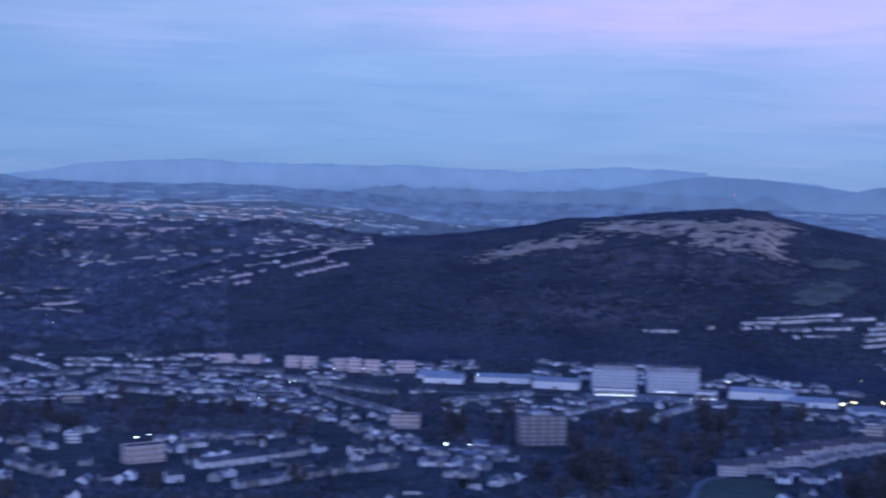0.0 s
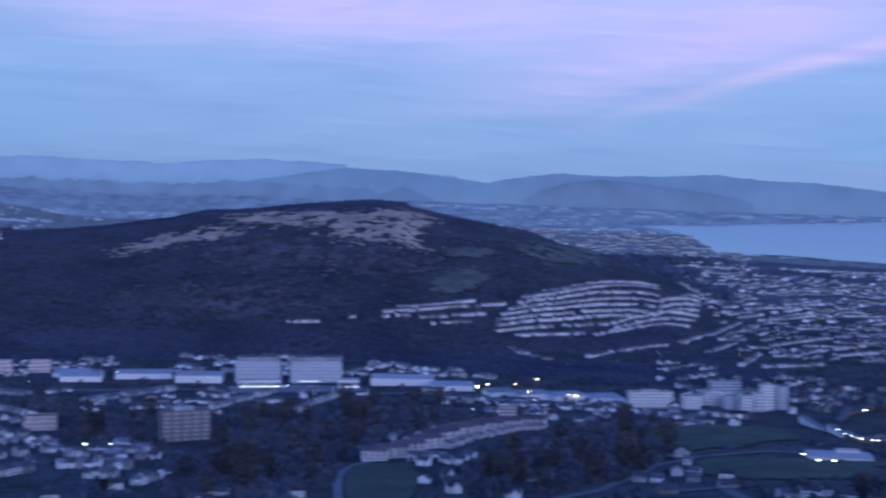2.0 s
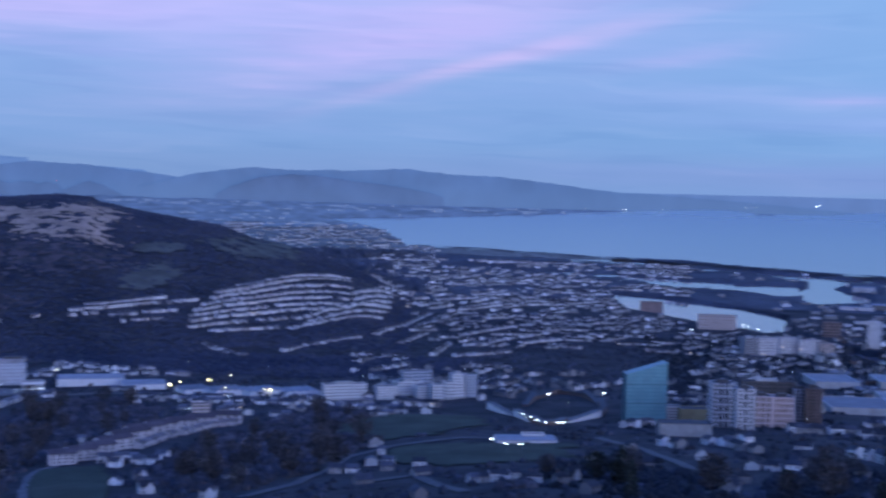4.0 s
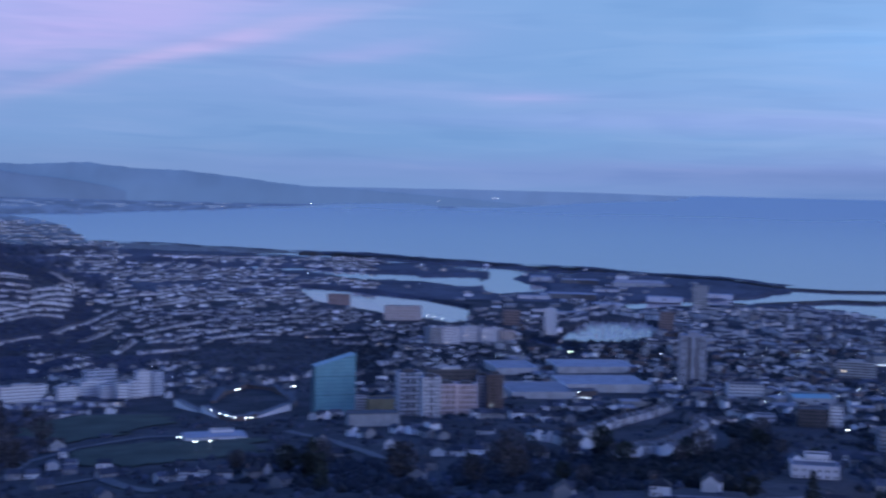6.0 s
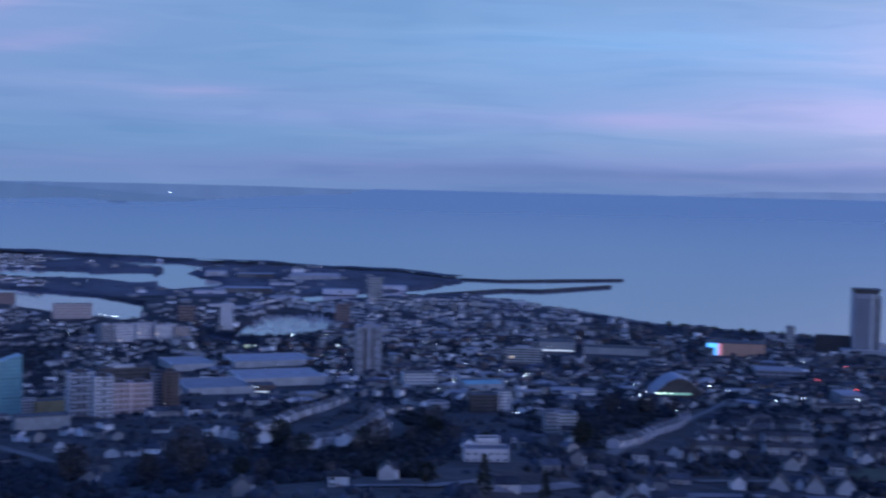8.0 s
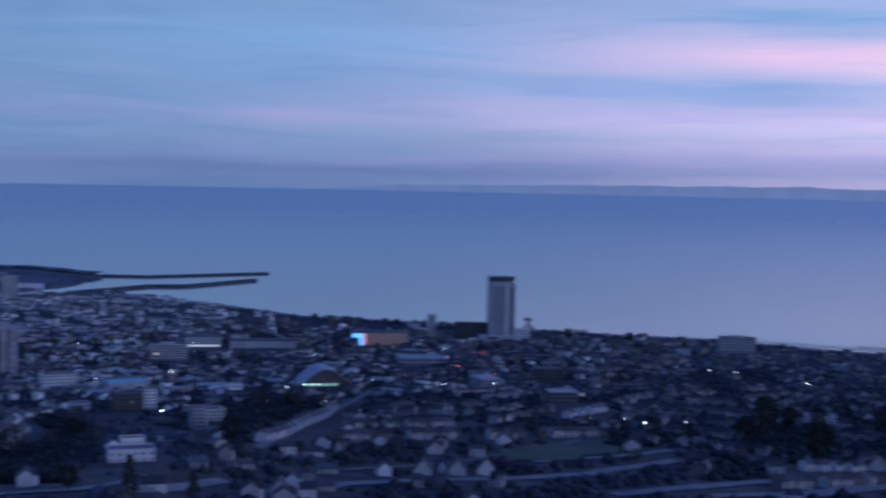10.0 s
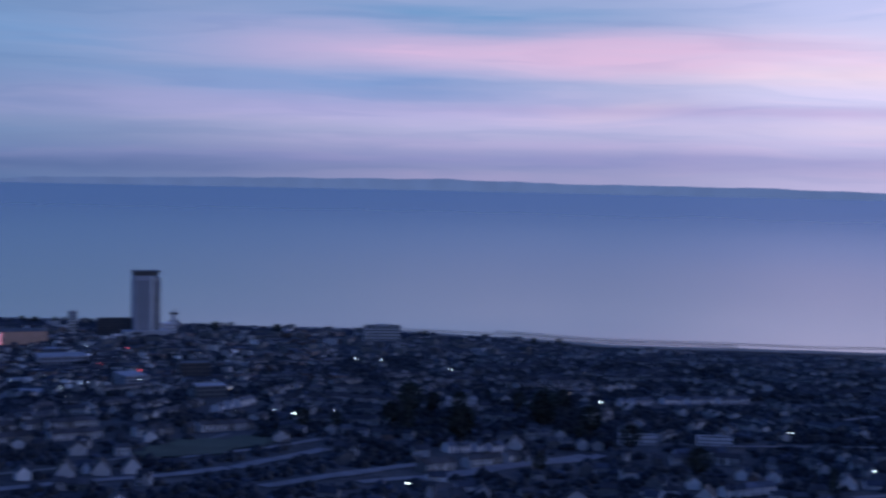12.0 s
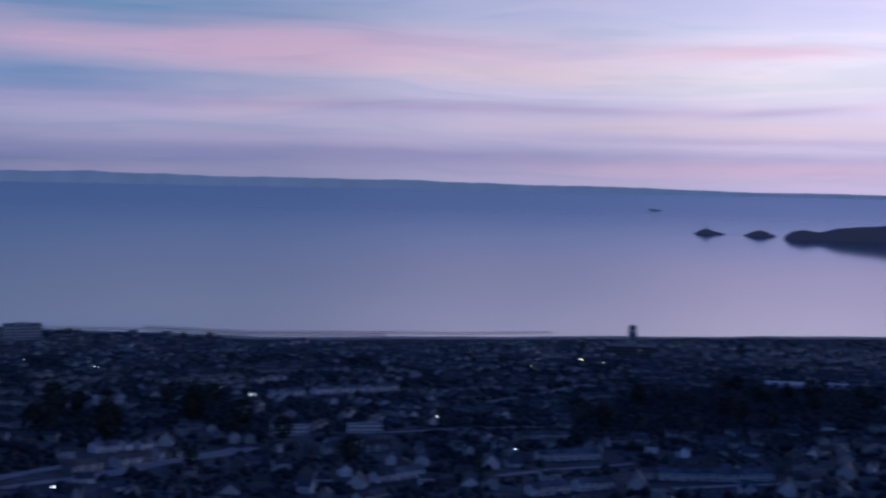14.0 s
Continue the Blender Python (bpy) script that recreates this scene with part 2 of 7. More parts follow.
def is_water(x, y):
    x, y = np.asarray(x, float), np.asarray(y, float)
    b, r = np.degrees(np.arctan2(x, y)), np.hypot(x, y)
    c = np.array(COAST)
    f = np.array(FAR_SHORE)
    wet = (b > c[0, 0]) & (r > np.interp(b, c[:, 0], c[:, 1])) & (r < np.interp(b, f[:, 0], f[:, 1]))
    for ring in BASINS:
        wet |= inside(x, y, ring)
    return wet


def ripple(x, y):
    return (np.sin(x * .011 + 1.3 * np.sin(y * .007)) * np.cos(y * .013 + np.sin(x * .009))
            + .5 * np.sin(x * .029 + y * .017) * np.cos(y * .031 - x * .012))


def ground(x, y):
    """Height of the land at true distances (water is not cut out)."""
    x, y = np.asarray(x, float), np.asarray(y, float)
    b, r = np.degrees(np.arctan2(x, y)), np.hypot(x, y)
    cols = np.stack([np.interp(b, BEARINGS, HEIGHTS[:, i]) for i in range(len(REACHES))], -1)
    rr = np.array(REACHES, float)
    i = np.clip(np.searchsorted(rr, r) - 1, 0, len(rr) - 2)
    w = np.clip((r - rr[i]) / (rr[i + 1] - rr[i]), 0, 1)
    z = (np.take_along_axis(cols, i[..., None], -1)[..., 0] * (1 - w)
         + np.take_along_axis(cols, i[..., None] + 1, -1)[..., 0] * w)
    # the big wooded hill across the valley
    k = np.array(RIDGE)
    top = np.interp(b, k[:, 0], k[:, 1], left=0, right=0)
    foot, crest = 1960.0, 2900.0
    s = np.clip((r - foot) / (crest - foot), 0, 1)
    up = np.sin(s * np.pi / 2) ** 1.25
    down = np.clip((r - crest) / 700, 0, 1)
    hill = (top - 13 - z) * up * (1 - down * down * (3 - 2 * down))
    z = z + np.maximum(hill, 0)
    # the land falls away to the beach
    c = np.array(COAST)
    shore = np.interp(b, c[:, 0], c[:, 1], left=1e9)
    z = np.where(b > 56, np.minimum(z, .4 + np.maximum(shore - r, 0) * .05), z)
    # suburbs on rising ground beyond the valley's bend
    u = np.clip((r - 2600) / 2700, 0, 1)
    z = z + u * u * (3 - 2 * u) * np.clip((1 - b) / 8, 0, 1) * 95
    # low country beyond
    far = np.clip((r - 3600) / 5000, 0, 1)
    z = z + far * np.clip((30 - b) / 25, 0, 1) * (38 + 18 * ripple(x * .35, y * .35))
    return z + ripple(x, y) * np.interp(r, (0, 900, 1700, 2100, 4000), (1, 2.5, 1.0, .6, 2.5))


DRAWN = np.concatenate([np.arange(NEAR, LIMIT, 25.0), [LIMIT]])
RISE = 228.0 * ((DRAWN - NEAR) / (LIMIT - NEAR)) ** 2
TRUE = EYE_Z * DRAWN / (EYE_Z - RISE)


def drawn_in(x, y, z):
    """From true distances to the modelled ones: the sight line from the viewpoint stays the same."""
    r = np.maximum(np.hypot(x, y), 1e-6)
    near = np.where(r > NEAR, np.interp(r, TRUE, DRAWN), r)
    s = near / r
    return x * s, y * s, EYE_Z - (EYE_Z - z) * s


def land(bearing, reach, lift=0.0):
    """A spot on the land, as modelled, and the scale that holds there."""
    x, y = polar(bearing, reach)
    z = float(ground(x, y)) + lift
    a, b, c = drawn_in(x, y, z)
    return Vector((float(a), float(b), float(c))), math.hypot(a, b) / max(reach, 1e-6)


# ---- materials ----


def material(name, colour, rough=.85, metal=0.0, vary=.25, size=8.0, bump=.0, island=0.0, each=0.0, second=None, spec=.3, tint=None):
    """A surface with broad stains and fine grain; island and each: how far one piece differs from the next."""
    m = bpy.data.materials.new(name)
    m.use_nodes = True
    t = m.node_tree
    p = t.nodes["Principled BSDF"]
    p.inputs["Roughness"].default_value, p.inputs["Metallic"].default_value = rough, metal
    p.inputs["Specular IOR Level"].default_value = spec
    at = t.nodes.new("ShaderNodeNewGeometry")
    broad = t.nodes.new("ShaderNodeTexNoise")
    broad.inputs["Scale"].default_value, broad.inputs["Detail"].default_value = 1.0 / size, 6.0
    t.links.new(at.outputs["Position"], broad.inputs["Vector"])
    r = t.nodes.new("ShaderNodeValToRGB")
    dark = tuple(max(0, c * (1 - vary)) for c in colour)
    light = second or tuple(min(1, c * (1 + vary)) for c in colour)
    r.color_ramp.elements[0].position, r.color_ramp.elements[0].color = .34, (*dark, 1)
    r.color_ramp.elements[1].position, r.color_ramp.elements[1].color = .66, (*light, 1)
    t.links.new(broad.outputs["Fac"], r.inputs[0])
    out = r.outputs[0]
    grain = t.nodes.new("ShaderNodeTexNoise")
    grain.inputs["Scale"].default_value, grain.inputs["Detail"].default_value = 6.0 / size, 5.0
    t.links.new(at.outputs["Position"], grain.inputs["Vector"])
    for source, amount in ((grain.outputs["Fac"], vary), (at.outputs["Random Per Island"], island), (None, each)):
        if amount <= 0:
            continue
        if source is None:
            info = t.nodes.new("ShaderNodeObjectInfo")
            source = info.outputs["Random"]
        mr = t.nodes.new("ShaderNodeMapRange")
        mr.inputs["To Min"].default_value, mr.inputs["To Max"].default_value = 1 - amount, 1 + amount
        if source == at.outputs["Random Per Island"]:
            few = t.nodes.new("ShaderNodeMath")
            few.operation = "POWER"
            few.inputs[1].default_value = 2.4
            t.links.new(source, few.inputs[0])
            source = few.outputs[0]
            mr.inputs["To Max"].default_value = 1 + 1.5 * amount
        t.links.new(source, mr.inputs["Value"])
        mul = t.nodes.new("ShaderNodeMix")
        mul.data_type, mul.blend_type = "RGBA", "MULTIPLY"
        mul.inputs[0].default_value = 1
        t.links.new(out, mul.inputs[6])
        t.links.new(mr.outputs[0], mul.inputs[7])
        out = mul.outputs[2]
    if tint:
        info = t.nodes.new("ShaderNodeObjectInfo")
        total = t.nodes.new("ShaderNodeMath")
        total.operation = "ADD"
        t.links.new(info.outputs["Random"], total.inputs[0])
        t.links.new(at.outputs["Random Per Island"], total.inputs[1])
        part_of = t.nodes.new("ShaderNodeMath")
        part_of.operation = "FRACT"
        t.links.new(total.outputs[0], part_of.inputs[0])
        some = t.nodes.new("ShaderNodeMapRange")
        some.inputs["From Min"].default_value, some.inputs["From Max"].default_value = .45, .95
        t.links.new(part_of.outputs[0], some.inputs["Value"])
        mix = t.nodes.new("ShaderNodeMix")
        mix.data_type = "RGBA"
        t.links.new(some.outputs[0], mix.inputs[0])
        t.links.new(out, mix.inputs[6])
        mix.inputs[7].default_value = (*tint, 1)
        out = mix.outputs[2]
    t.links.new(out, p.inputs["Base Color"])
    if bump:
        b = t.nodes.new("ShaderNodeBump")
        b.inputs["Strength"].default_value, b.inputs["Distance"].default_value = bump, size * .2
        t.links.new(grain.outputs["Fac"], b.inputs["Height"])
        t.links.new(b.outputs[0], p.inputs["Normal"])
    return m


def lamp_material(name, colour, strength):
    m = bpy.data.materials.new(name)
    m.use_nodes = True
    p = m.node_tree.nodes["Principled BSDF"]
    p.inputs["Base Color"].default_value = (*colour, 1)
    p.inputs["Emission Color"].default_value, p.inputs["Emission Strength"].default_value = (*colour, 1), strength
    return m


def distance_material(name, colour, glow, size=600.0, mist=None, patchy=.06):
    """Far country: the haze of many kilometres of air is painted on as glow."""
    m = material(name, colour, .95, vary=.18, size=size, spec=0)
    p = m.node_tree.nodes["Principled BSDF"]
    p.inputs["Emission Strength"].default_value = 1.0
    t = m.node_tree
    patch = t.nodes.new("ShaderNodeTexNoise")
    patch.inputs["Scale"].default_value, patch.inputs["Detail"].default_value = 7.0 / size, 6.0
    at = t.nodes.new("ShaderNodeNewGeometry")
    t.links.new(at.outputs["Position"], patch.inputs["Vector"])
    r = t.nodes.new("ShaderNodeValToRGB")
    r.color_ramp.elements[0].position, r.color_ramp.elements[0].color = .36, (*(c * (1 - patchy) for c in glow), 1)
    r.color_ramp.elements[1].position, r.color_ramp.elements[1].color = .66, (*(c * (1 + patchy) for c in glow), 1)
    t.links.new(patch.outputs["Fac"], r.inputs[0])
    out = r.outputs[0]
    # haze painted by height: the glow turns to the mist colour low down
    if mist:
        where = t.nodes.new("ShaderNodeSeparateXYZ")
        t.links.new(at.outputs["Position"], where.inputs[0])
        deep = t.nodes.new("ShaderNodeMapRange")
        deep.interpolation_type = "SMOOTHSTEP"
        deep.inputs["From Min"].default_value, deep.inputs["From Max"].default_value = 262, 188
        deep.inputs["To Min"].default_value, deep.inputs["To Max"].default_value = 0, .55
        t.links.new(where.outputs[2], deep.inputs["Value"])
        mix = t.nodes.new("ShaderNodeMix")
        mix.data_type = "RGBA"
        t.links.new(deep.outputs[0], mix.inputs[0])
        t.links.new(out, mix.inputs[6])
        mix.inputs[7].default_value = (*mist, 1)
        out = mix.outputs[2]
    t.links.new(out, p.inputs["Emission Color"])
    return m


def water_material():
    m = bpy.data.materials.new("sea_water")
    m.use_nodes = True
    t = m.node_tree
    p = t.nodes["Principled BSDF"]
    p.inputs["Base Color"].default_value = (.125, .158, .195, 1)
    p.inputs["Roughness"].default_value, p.inputs["IOR"].default_value = .14, 8.5
    # tint adds the mauve of pink cloud mirrored in the bay
    p.inputs["Specular Tint"].default_value = (1.0, .940, .945, 1)
    at = t.nodes.new("ShaderNodeNewGeometry")
    stretch = t.nodes.new("ShaderNodeMapping")
    stretch.inputs["Scale"].default_value = (.004, .004, .004)
    t.links.new(at.outputs["Position"], stretch.inputs["Vector"])
    n = t.nodes.new("ShaderNodeTexNoise")
    n.inputs["Scale"].default_value, n.inputs["Detail"].default_value = 1.5, 6.0
    t.links.new(stretch.outputs[0], n.inputs["Vector"])
    r = t.nodes.new("ShaderNodeMapRange")
    r.inputs["To Min"].default_value, r.inputs["To Max"].default_value = .09, .13
    t.links.new(n.outputs["Fac"], r.inputs["Value"])
    # wind-ruffled far out, calm inshore; base colour imitates reflected sky: mauve near, darker far
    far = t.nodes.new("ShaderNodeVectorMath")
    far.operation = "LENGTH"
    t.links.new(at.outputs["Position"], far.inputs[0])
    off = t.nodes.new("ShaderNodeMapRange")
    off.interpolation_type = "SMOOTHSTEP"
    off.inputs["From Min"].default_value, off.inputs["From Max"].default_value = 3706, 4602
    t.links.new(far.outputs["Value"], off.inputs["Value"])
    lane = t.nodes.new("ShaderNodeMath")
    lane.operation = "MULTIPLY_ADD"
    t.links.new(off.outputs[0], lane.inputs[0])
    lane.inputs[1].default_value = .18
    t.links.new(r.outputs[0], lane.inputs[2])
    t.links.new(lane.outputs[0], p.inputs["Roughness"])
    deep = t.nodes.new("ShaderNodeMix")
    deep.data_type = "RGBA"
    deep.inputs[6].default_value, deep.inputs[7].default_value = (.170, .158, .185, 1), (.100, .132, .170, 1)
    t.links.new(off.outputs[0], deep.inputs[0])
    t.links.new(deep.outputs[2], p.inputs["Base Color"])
    return m


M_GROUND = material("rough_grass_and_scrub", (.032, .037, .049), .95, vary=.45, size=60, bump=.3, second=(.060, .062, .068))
# far ground: haze imitated by a paler, bluer base colour
M_GROUND_HAZED = material("hazed_far_ground", (.072, .082, .106), .95, vary=.35, size=90, second=(.102, .111, .134))
M_WATER = water_material()
# far land and hills: their blue haze is a glow in the material
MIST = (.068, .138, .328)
M_PLAIN_NEAR = distance_material("hazed_low_country", (.05, .052, .05), (.030, .052, .130), 160, patchy=.35)
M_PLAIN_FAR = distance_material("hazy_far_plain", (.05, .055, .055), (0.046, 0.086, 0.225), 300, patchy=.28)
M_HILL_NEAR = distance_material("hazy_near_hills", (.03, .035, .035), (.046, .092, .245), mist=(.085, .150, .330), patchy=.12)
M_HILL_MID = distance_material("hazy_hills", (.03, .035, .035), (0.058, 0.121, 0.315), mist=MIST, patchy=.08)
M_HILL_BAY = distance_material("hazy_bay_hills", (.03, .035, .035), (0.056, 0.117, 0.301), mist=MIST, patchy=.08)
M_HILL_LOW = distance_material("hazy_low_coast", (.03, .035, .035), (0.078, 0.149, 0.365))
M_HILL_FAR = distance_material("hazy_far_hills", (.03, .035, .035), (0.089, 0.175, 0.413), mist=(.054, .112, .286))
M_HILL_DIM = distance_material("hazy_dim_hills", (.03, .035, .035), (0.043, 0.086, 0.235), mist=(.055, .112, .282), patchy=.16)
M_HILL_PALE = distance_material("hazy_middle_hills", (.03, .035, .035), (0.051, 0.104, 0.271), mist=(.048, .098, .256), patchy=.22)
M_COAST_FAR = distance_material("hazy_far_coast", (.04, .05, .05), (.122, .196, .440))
# headland, islets and ship: haze painted as a faint blue glow
M_HEADLAND = distance_material("hazed_silhouette", (.03, .035, .04), (.024, .032, .078), 60)

# ---- ground, sea and distance ----


def sheet(name, xs, ys, zs, mat, kind="structure", label="", category="", keep=None, cyclic=False):
    """A mesh from a grid of places (rows x columns)."""
    n, m = xs.shape
    v = np.stack([xs, ys, zs], -1).reshape(-1, 3)
    i = np.arange(n * m).reshape(n, m)
    a, b, c, d = i[:-1, :-1], i[:-1, 1:], i[1:, 1:], i[1:, :-1]
    f = np.stack([a, b, c, d], -1).reshape(-1, 4)
    if keep is not None:
        f = f[keep.reshape(-1)]
    me = bpy.data.meshes.new(name)
    me.from_pydata(v.tolist(), [], f.tolist())
    me.polygons.foreach_set("use_smooth", [True] * len(me.polygons))
    me.materials.append(mat)
    me.update()
    return tagged(new(name, me), label, category, kind=kind)


def spread(lo, hi, step):
    return np.arange(lo, hi + step * .5, step)


views = np.concatenate([spread(-180, -30, 5), spread(-24, 122, .2), spread(125, 180, 5)])
rings = np.concatenate([[.01], spread(60, 420, 60), spread(440, 1980, 14), spread(1990, 3400, 9), np.geomspace(3420, 29000, 150)])
bb, rr = np.meshgrid(views, rings)
gx, gy = polar(bb, rr)
gz = ground(gx, gy)
gz = np.where(rr > 3400, np.maximum(gz, 3), gz)
gz = np.where(is_water(gx, gy), -5.0, gz)
cell = (rr[:-1, :-1] + rr[1:, 1:]) / 2
everywhere = drawn_in(gx, gy, gz)
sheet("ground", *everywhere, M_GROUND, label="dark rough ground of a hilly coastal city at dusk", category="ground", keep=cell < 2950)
# from 2950 m on the ground takes the colour paled for haze
sheet("ground", *everywhere, M_GROUND_HAZED, label="level ground of docks and far valley, paled for haze", category="ground", keep=(cell >= 2950) & (cell < 4600))
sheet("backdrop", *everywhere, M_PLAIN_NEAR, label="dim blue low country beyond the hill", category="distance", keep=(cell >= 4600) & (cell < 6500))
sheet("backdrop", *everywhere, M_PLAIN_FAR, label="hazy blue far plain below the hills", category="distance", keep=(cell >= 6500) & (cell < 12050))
views = spread(22.4, 124, .4)
rings = np.concatenate([spread(1990, 3400, 9), np.geomspace(3420, 29000, 150)])
bb, rr = np.meshgrid(views, rings)
gx, gy = polar(bb, rr)
f = np.array(FAR_SHORE)
end = np.interp((bb[:-1, :-1] + bb[1:, 1:]) / 2, f[:, 0], f[:, 1]) + 250
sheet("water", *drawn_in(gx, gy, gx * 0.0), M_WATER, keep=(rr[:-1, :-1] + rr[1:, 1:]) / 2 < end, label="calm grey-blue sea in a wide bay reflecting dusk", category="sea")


def range_of_hills(name, crest, reach, depth, mat, label, rough=.04, push=0.0):
    """Hills along a crest of (bearing, height), rising from low ground over the given depth."""
    c = np.array(crest, float)
    b = spread(c[0, 0], c[-1, 0], .08)
    top = np.interp(b, c[:, 0], c[:, 1])
    top = top + rough * top.clip(0) * .35 * ripple(b * 300, b * 170 + reach)
    s = np.array([0, .15, .35, .55, .75, .9, 1.0, 1.1, 1.3])
    prof = np.array([0, .12, .38, .62, .86, .97, 1.0, .95, .0])
    bb, ss = np.meshgrid(b, s)
    rr = reach + (ss - 1) * depth
    low = (top[1:] < 3) & (top[:-1] < 3)
    x, y = polar(bb, rr)
    z = prof[:, None] * top[None, :] + ripple(x * .2, y * .2) * top[None, :] * .05 * (prof[:, None] > 0)
    x, y, z = drawn_in(x, y, np.maximum(z, -2 - push * 20))
    if push:
        k = (push + (ss - 1) * 4) / np.hypot(x, y)
        x, y, z = x * k, y * k, EYE_Z + (z - EYE_Z) * k
    return sheet(name, x, y, z, mat, label=label, category="hills", keep=np.repeat(~low[None, :], len(s) - 1, 0))


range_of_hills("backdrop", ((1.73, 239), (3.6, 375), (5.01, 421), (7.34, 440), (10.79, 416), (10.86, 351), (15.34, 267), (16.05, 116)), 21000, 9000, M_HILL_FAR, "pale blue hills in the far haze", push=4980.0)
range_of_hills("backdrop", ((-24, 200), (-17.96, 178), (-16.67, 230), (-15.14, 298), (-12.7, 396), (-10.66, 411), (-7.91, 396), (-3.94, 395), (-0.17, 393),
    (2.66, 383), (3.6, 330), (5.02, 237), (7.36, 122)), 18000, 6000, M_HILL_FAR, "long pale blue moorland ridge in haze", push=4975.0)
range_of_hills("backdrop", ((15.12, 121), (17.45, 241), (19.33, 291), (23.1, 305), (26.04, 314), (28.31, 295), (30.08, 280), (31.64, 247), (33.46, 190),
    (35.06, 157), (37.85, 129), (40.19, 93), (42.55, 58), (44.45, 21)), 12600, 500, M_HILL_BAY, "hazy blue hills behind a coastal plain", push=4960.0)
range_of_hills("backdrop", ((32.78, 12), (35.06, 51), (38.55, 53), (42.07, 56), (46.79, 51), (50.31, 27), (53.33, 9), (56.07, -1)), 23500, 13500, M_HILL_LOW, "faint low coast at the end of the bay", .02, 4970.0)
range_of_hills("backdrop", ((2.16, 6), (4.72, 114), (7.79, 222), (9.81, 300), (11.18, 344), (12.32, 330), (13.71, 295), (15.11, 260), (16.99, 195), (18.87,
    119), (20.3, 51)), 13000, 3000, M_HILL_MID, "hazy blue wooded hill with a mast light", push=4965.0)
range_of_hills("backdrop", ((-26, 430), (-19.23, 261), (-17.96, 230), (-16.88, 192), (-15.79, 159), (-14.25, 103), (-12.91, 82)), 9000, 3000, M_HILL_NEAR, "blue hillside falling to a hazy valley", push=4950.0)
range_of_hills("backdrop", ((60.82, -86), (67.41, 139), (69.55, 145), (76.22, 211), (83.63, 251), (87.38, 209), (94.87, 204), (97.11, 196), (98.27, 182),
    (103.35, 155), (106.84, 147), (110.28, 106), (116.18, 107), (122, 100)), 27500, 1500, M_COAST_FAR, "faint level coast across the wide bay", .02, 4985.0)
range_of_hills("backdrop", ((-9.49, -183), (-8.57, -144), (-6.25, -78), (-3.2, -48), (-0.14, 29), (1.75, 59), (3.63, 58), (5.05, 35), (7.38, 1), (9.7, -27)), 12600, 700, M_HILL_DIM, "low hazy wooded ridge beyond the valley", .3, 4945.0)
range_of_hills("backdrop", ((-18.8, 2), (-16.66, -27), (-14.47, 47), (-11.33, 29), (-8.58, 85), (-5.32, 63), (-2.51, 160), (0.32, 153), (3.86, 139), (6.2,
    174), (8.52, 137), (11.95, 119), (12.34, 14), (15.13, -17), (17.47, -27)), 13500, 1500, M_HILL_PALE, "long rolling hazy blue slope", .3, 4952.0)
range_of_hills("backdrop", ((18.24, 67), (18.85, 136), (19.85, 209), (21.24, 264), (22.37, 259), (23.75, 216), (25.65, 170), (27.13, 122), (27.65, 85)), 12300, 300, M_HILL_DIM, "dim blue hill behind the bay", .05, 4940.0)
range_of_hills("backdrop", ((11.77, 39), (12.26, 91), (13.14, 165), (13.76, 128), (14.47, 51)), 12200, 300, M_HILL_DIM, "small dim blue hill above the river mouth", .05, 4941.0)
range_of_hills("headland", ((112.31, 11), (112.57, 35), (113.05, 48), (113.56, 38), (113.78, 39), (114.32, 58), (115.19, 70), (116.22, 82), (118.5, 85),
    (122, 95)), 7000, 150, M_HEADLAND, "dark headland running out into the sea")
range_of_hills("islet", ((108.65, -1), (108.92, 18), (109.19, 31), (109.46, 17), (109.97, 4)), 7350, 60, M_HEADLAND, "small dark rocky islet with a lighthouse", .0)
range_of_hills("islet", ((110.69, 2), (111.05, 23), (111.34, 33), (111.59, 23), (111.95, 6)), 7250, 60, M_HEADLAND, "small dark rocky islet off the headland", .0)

# ---- surfaces of the town ----
M_RENDER = material("painted_render", (.53, .54, .57), .85, vary=.12, size=5, island=.48, each=.35, tint=(.19, .19, .205))
M_RENDER_PALE = material("white_render", (.66, .67, .70), .8, vary=.10, size=5, island=.36, each=.20, tint=(.28, .27, .285))
M_PEBBLE = material("pebbledash", (.35, .36, .385), .9, vary=.14, size=4, island=.5, each=.4, tint=(.078, .080, .090))
M_PINK = material("pale_pink_render", (.57, .48, .50), .85, vary=.10, size=5)
M_BRICK = material("red_brown_brick", (.155, .120, .115), .9, vary=.16, size=4, each=.15, island=.5)
M_BUFF = material("buff_pink_brick", (.43, .375, .375), .9, vary=.12, size=4, each=.15)
M_SLATE = material("roof_slate", (.055, .062, .080), .7, vary=.25, size=6, island=.45, each=.35, spec=.3)
M_TILE = material("brown_concrete_tile", (.046, .047, .054), .85, vary=.25, size=6, island=.3, each=.25)
M_TILE_PALE = material("faded_pinkish_tile", (.17, .158, .165), .85, vary=.2, size=6, island=.3, each=.25)
M_TILE_MAUVE = material("mauve_grey_tile", (.105, .088, .100), .85, vary=.2, size=6, island=.3, each=.25)
M_METAL_ROOF = material("grey_sheet_metal", (.30, .305, .32), .8, vary=.12, size=12, each=.2, spec=.2)
M_CONCRETE = material("weathered_concrete", (.45, .46, .48), .85, vary=.18, size=10, island=.5)
M_CONCRETE_DIM = material("stained_grey_concrete", (.27, .28, .32), .85, vary=.2, size=10)
M_PANEL = material("pale_cladding_panel", (.66, .68, .72), .6, vary=.07, size=6)
M_PANEL_GREY = material("grey_white_panel", (.42, .46, .54), .7, vary=.08, size=6)
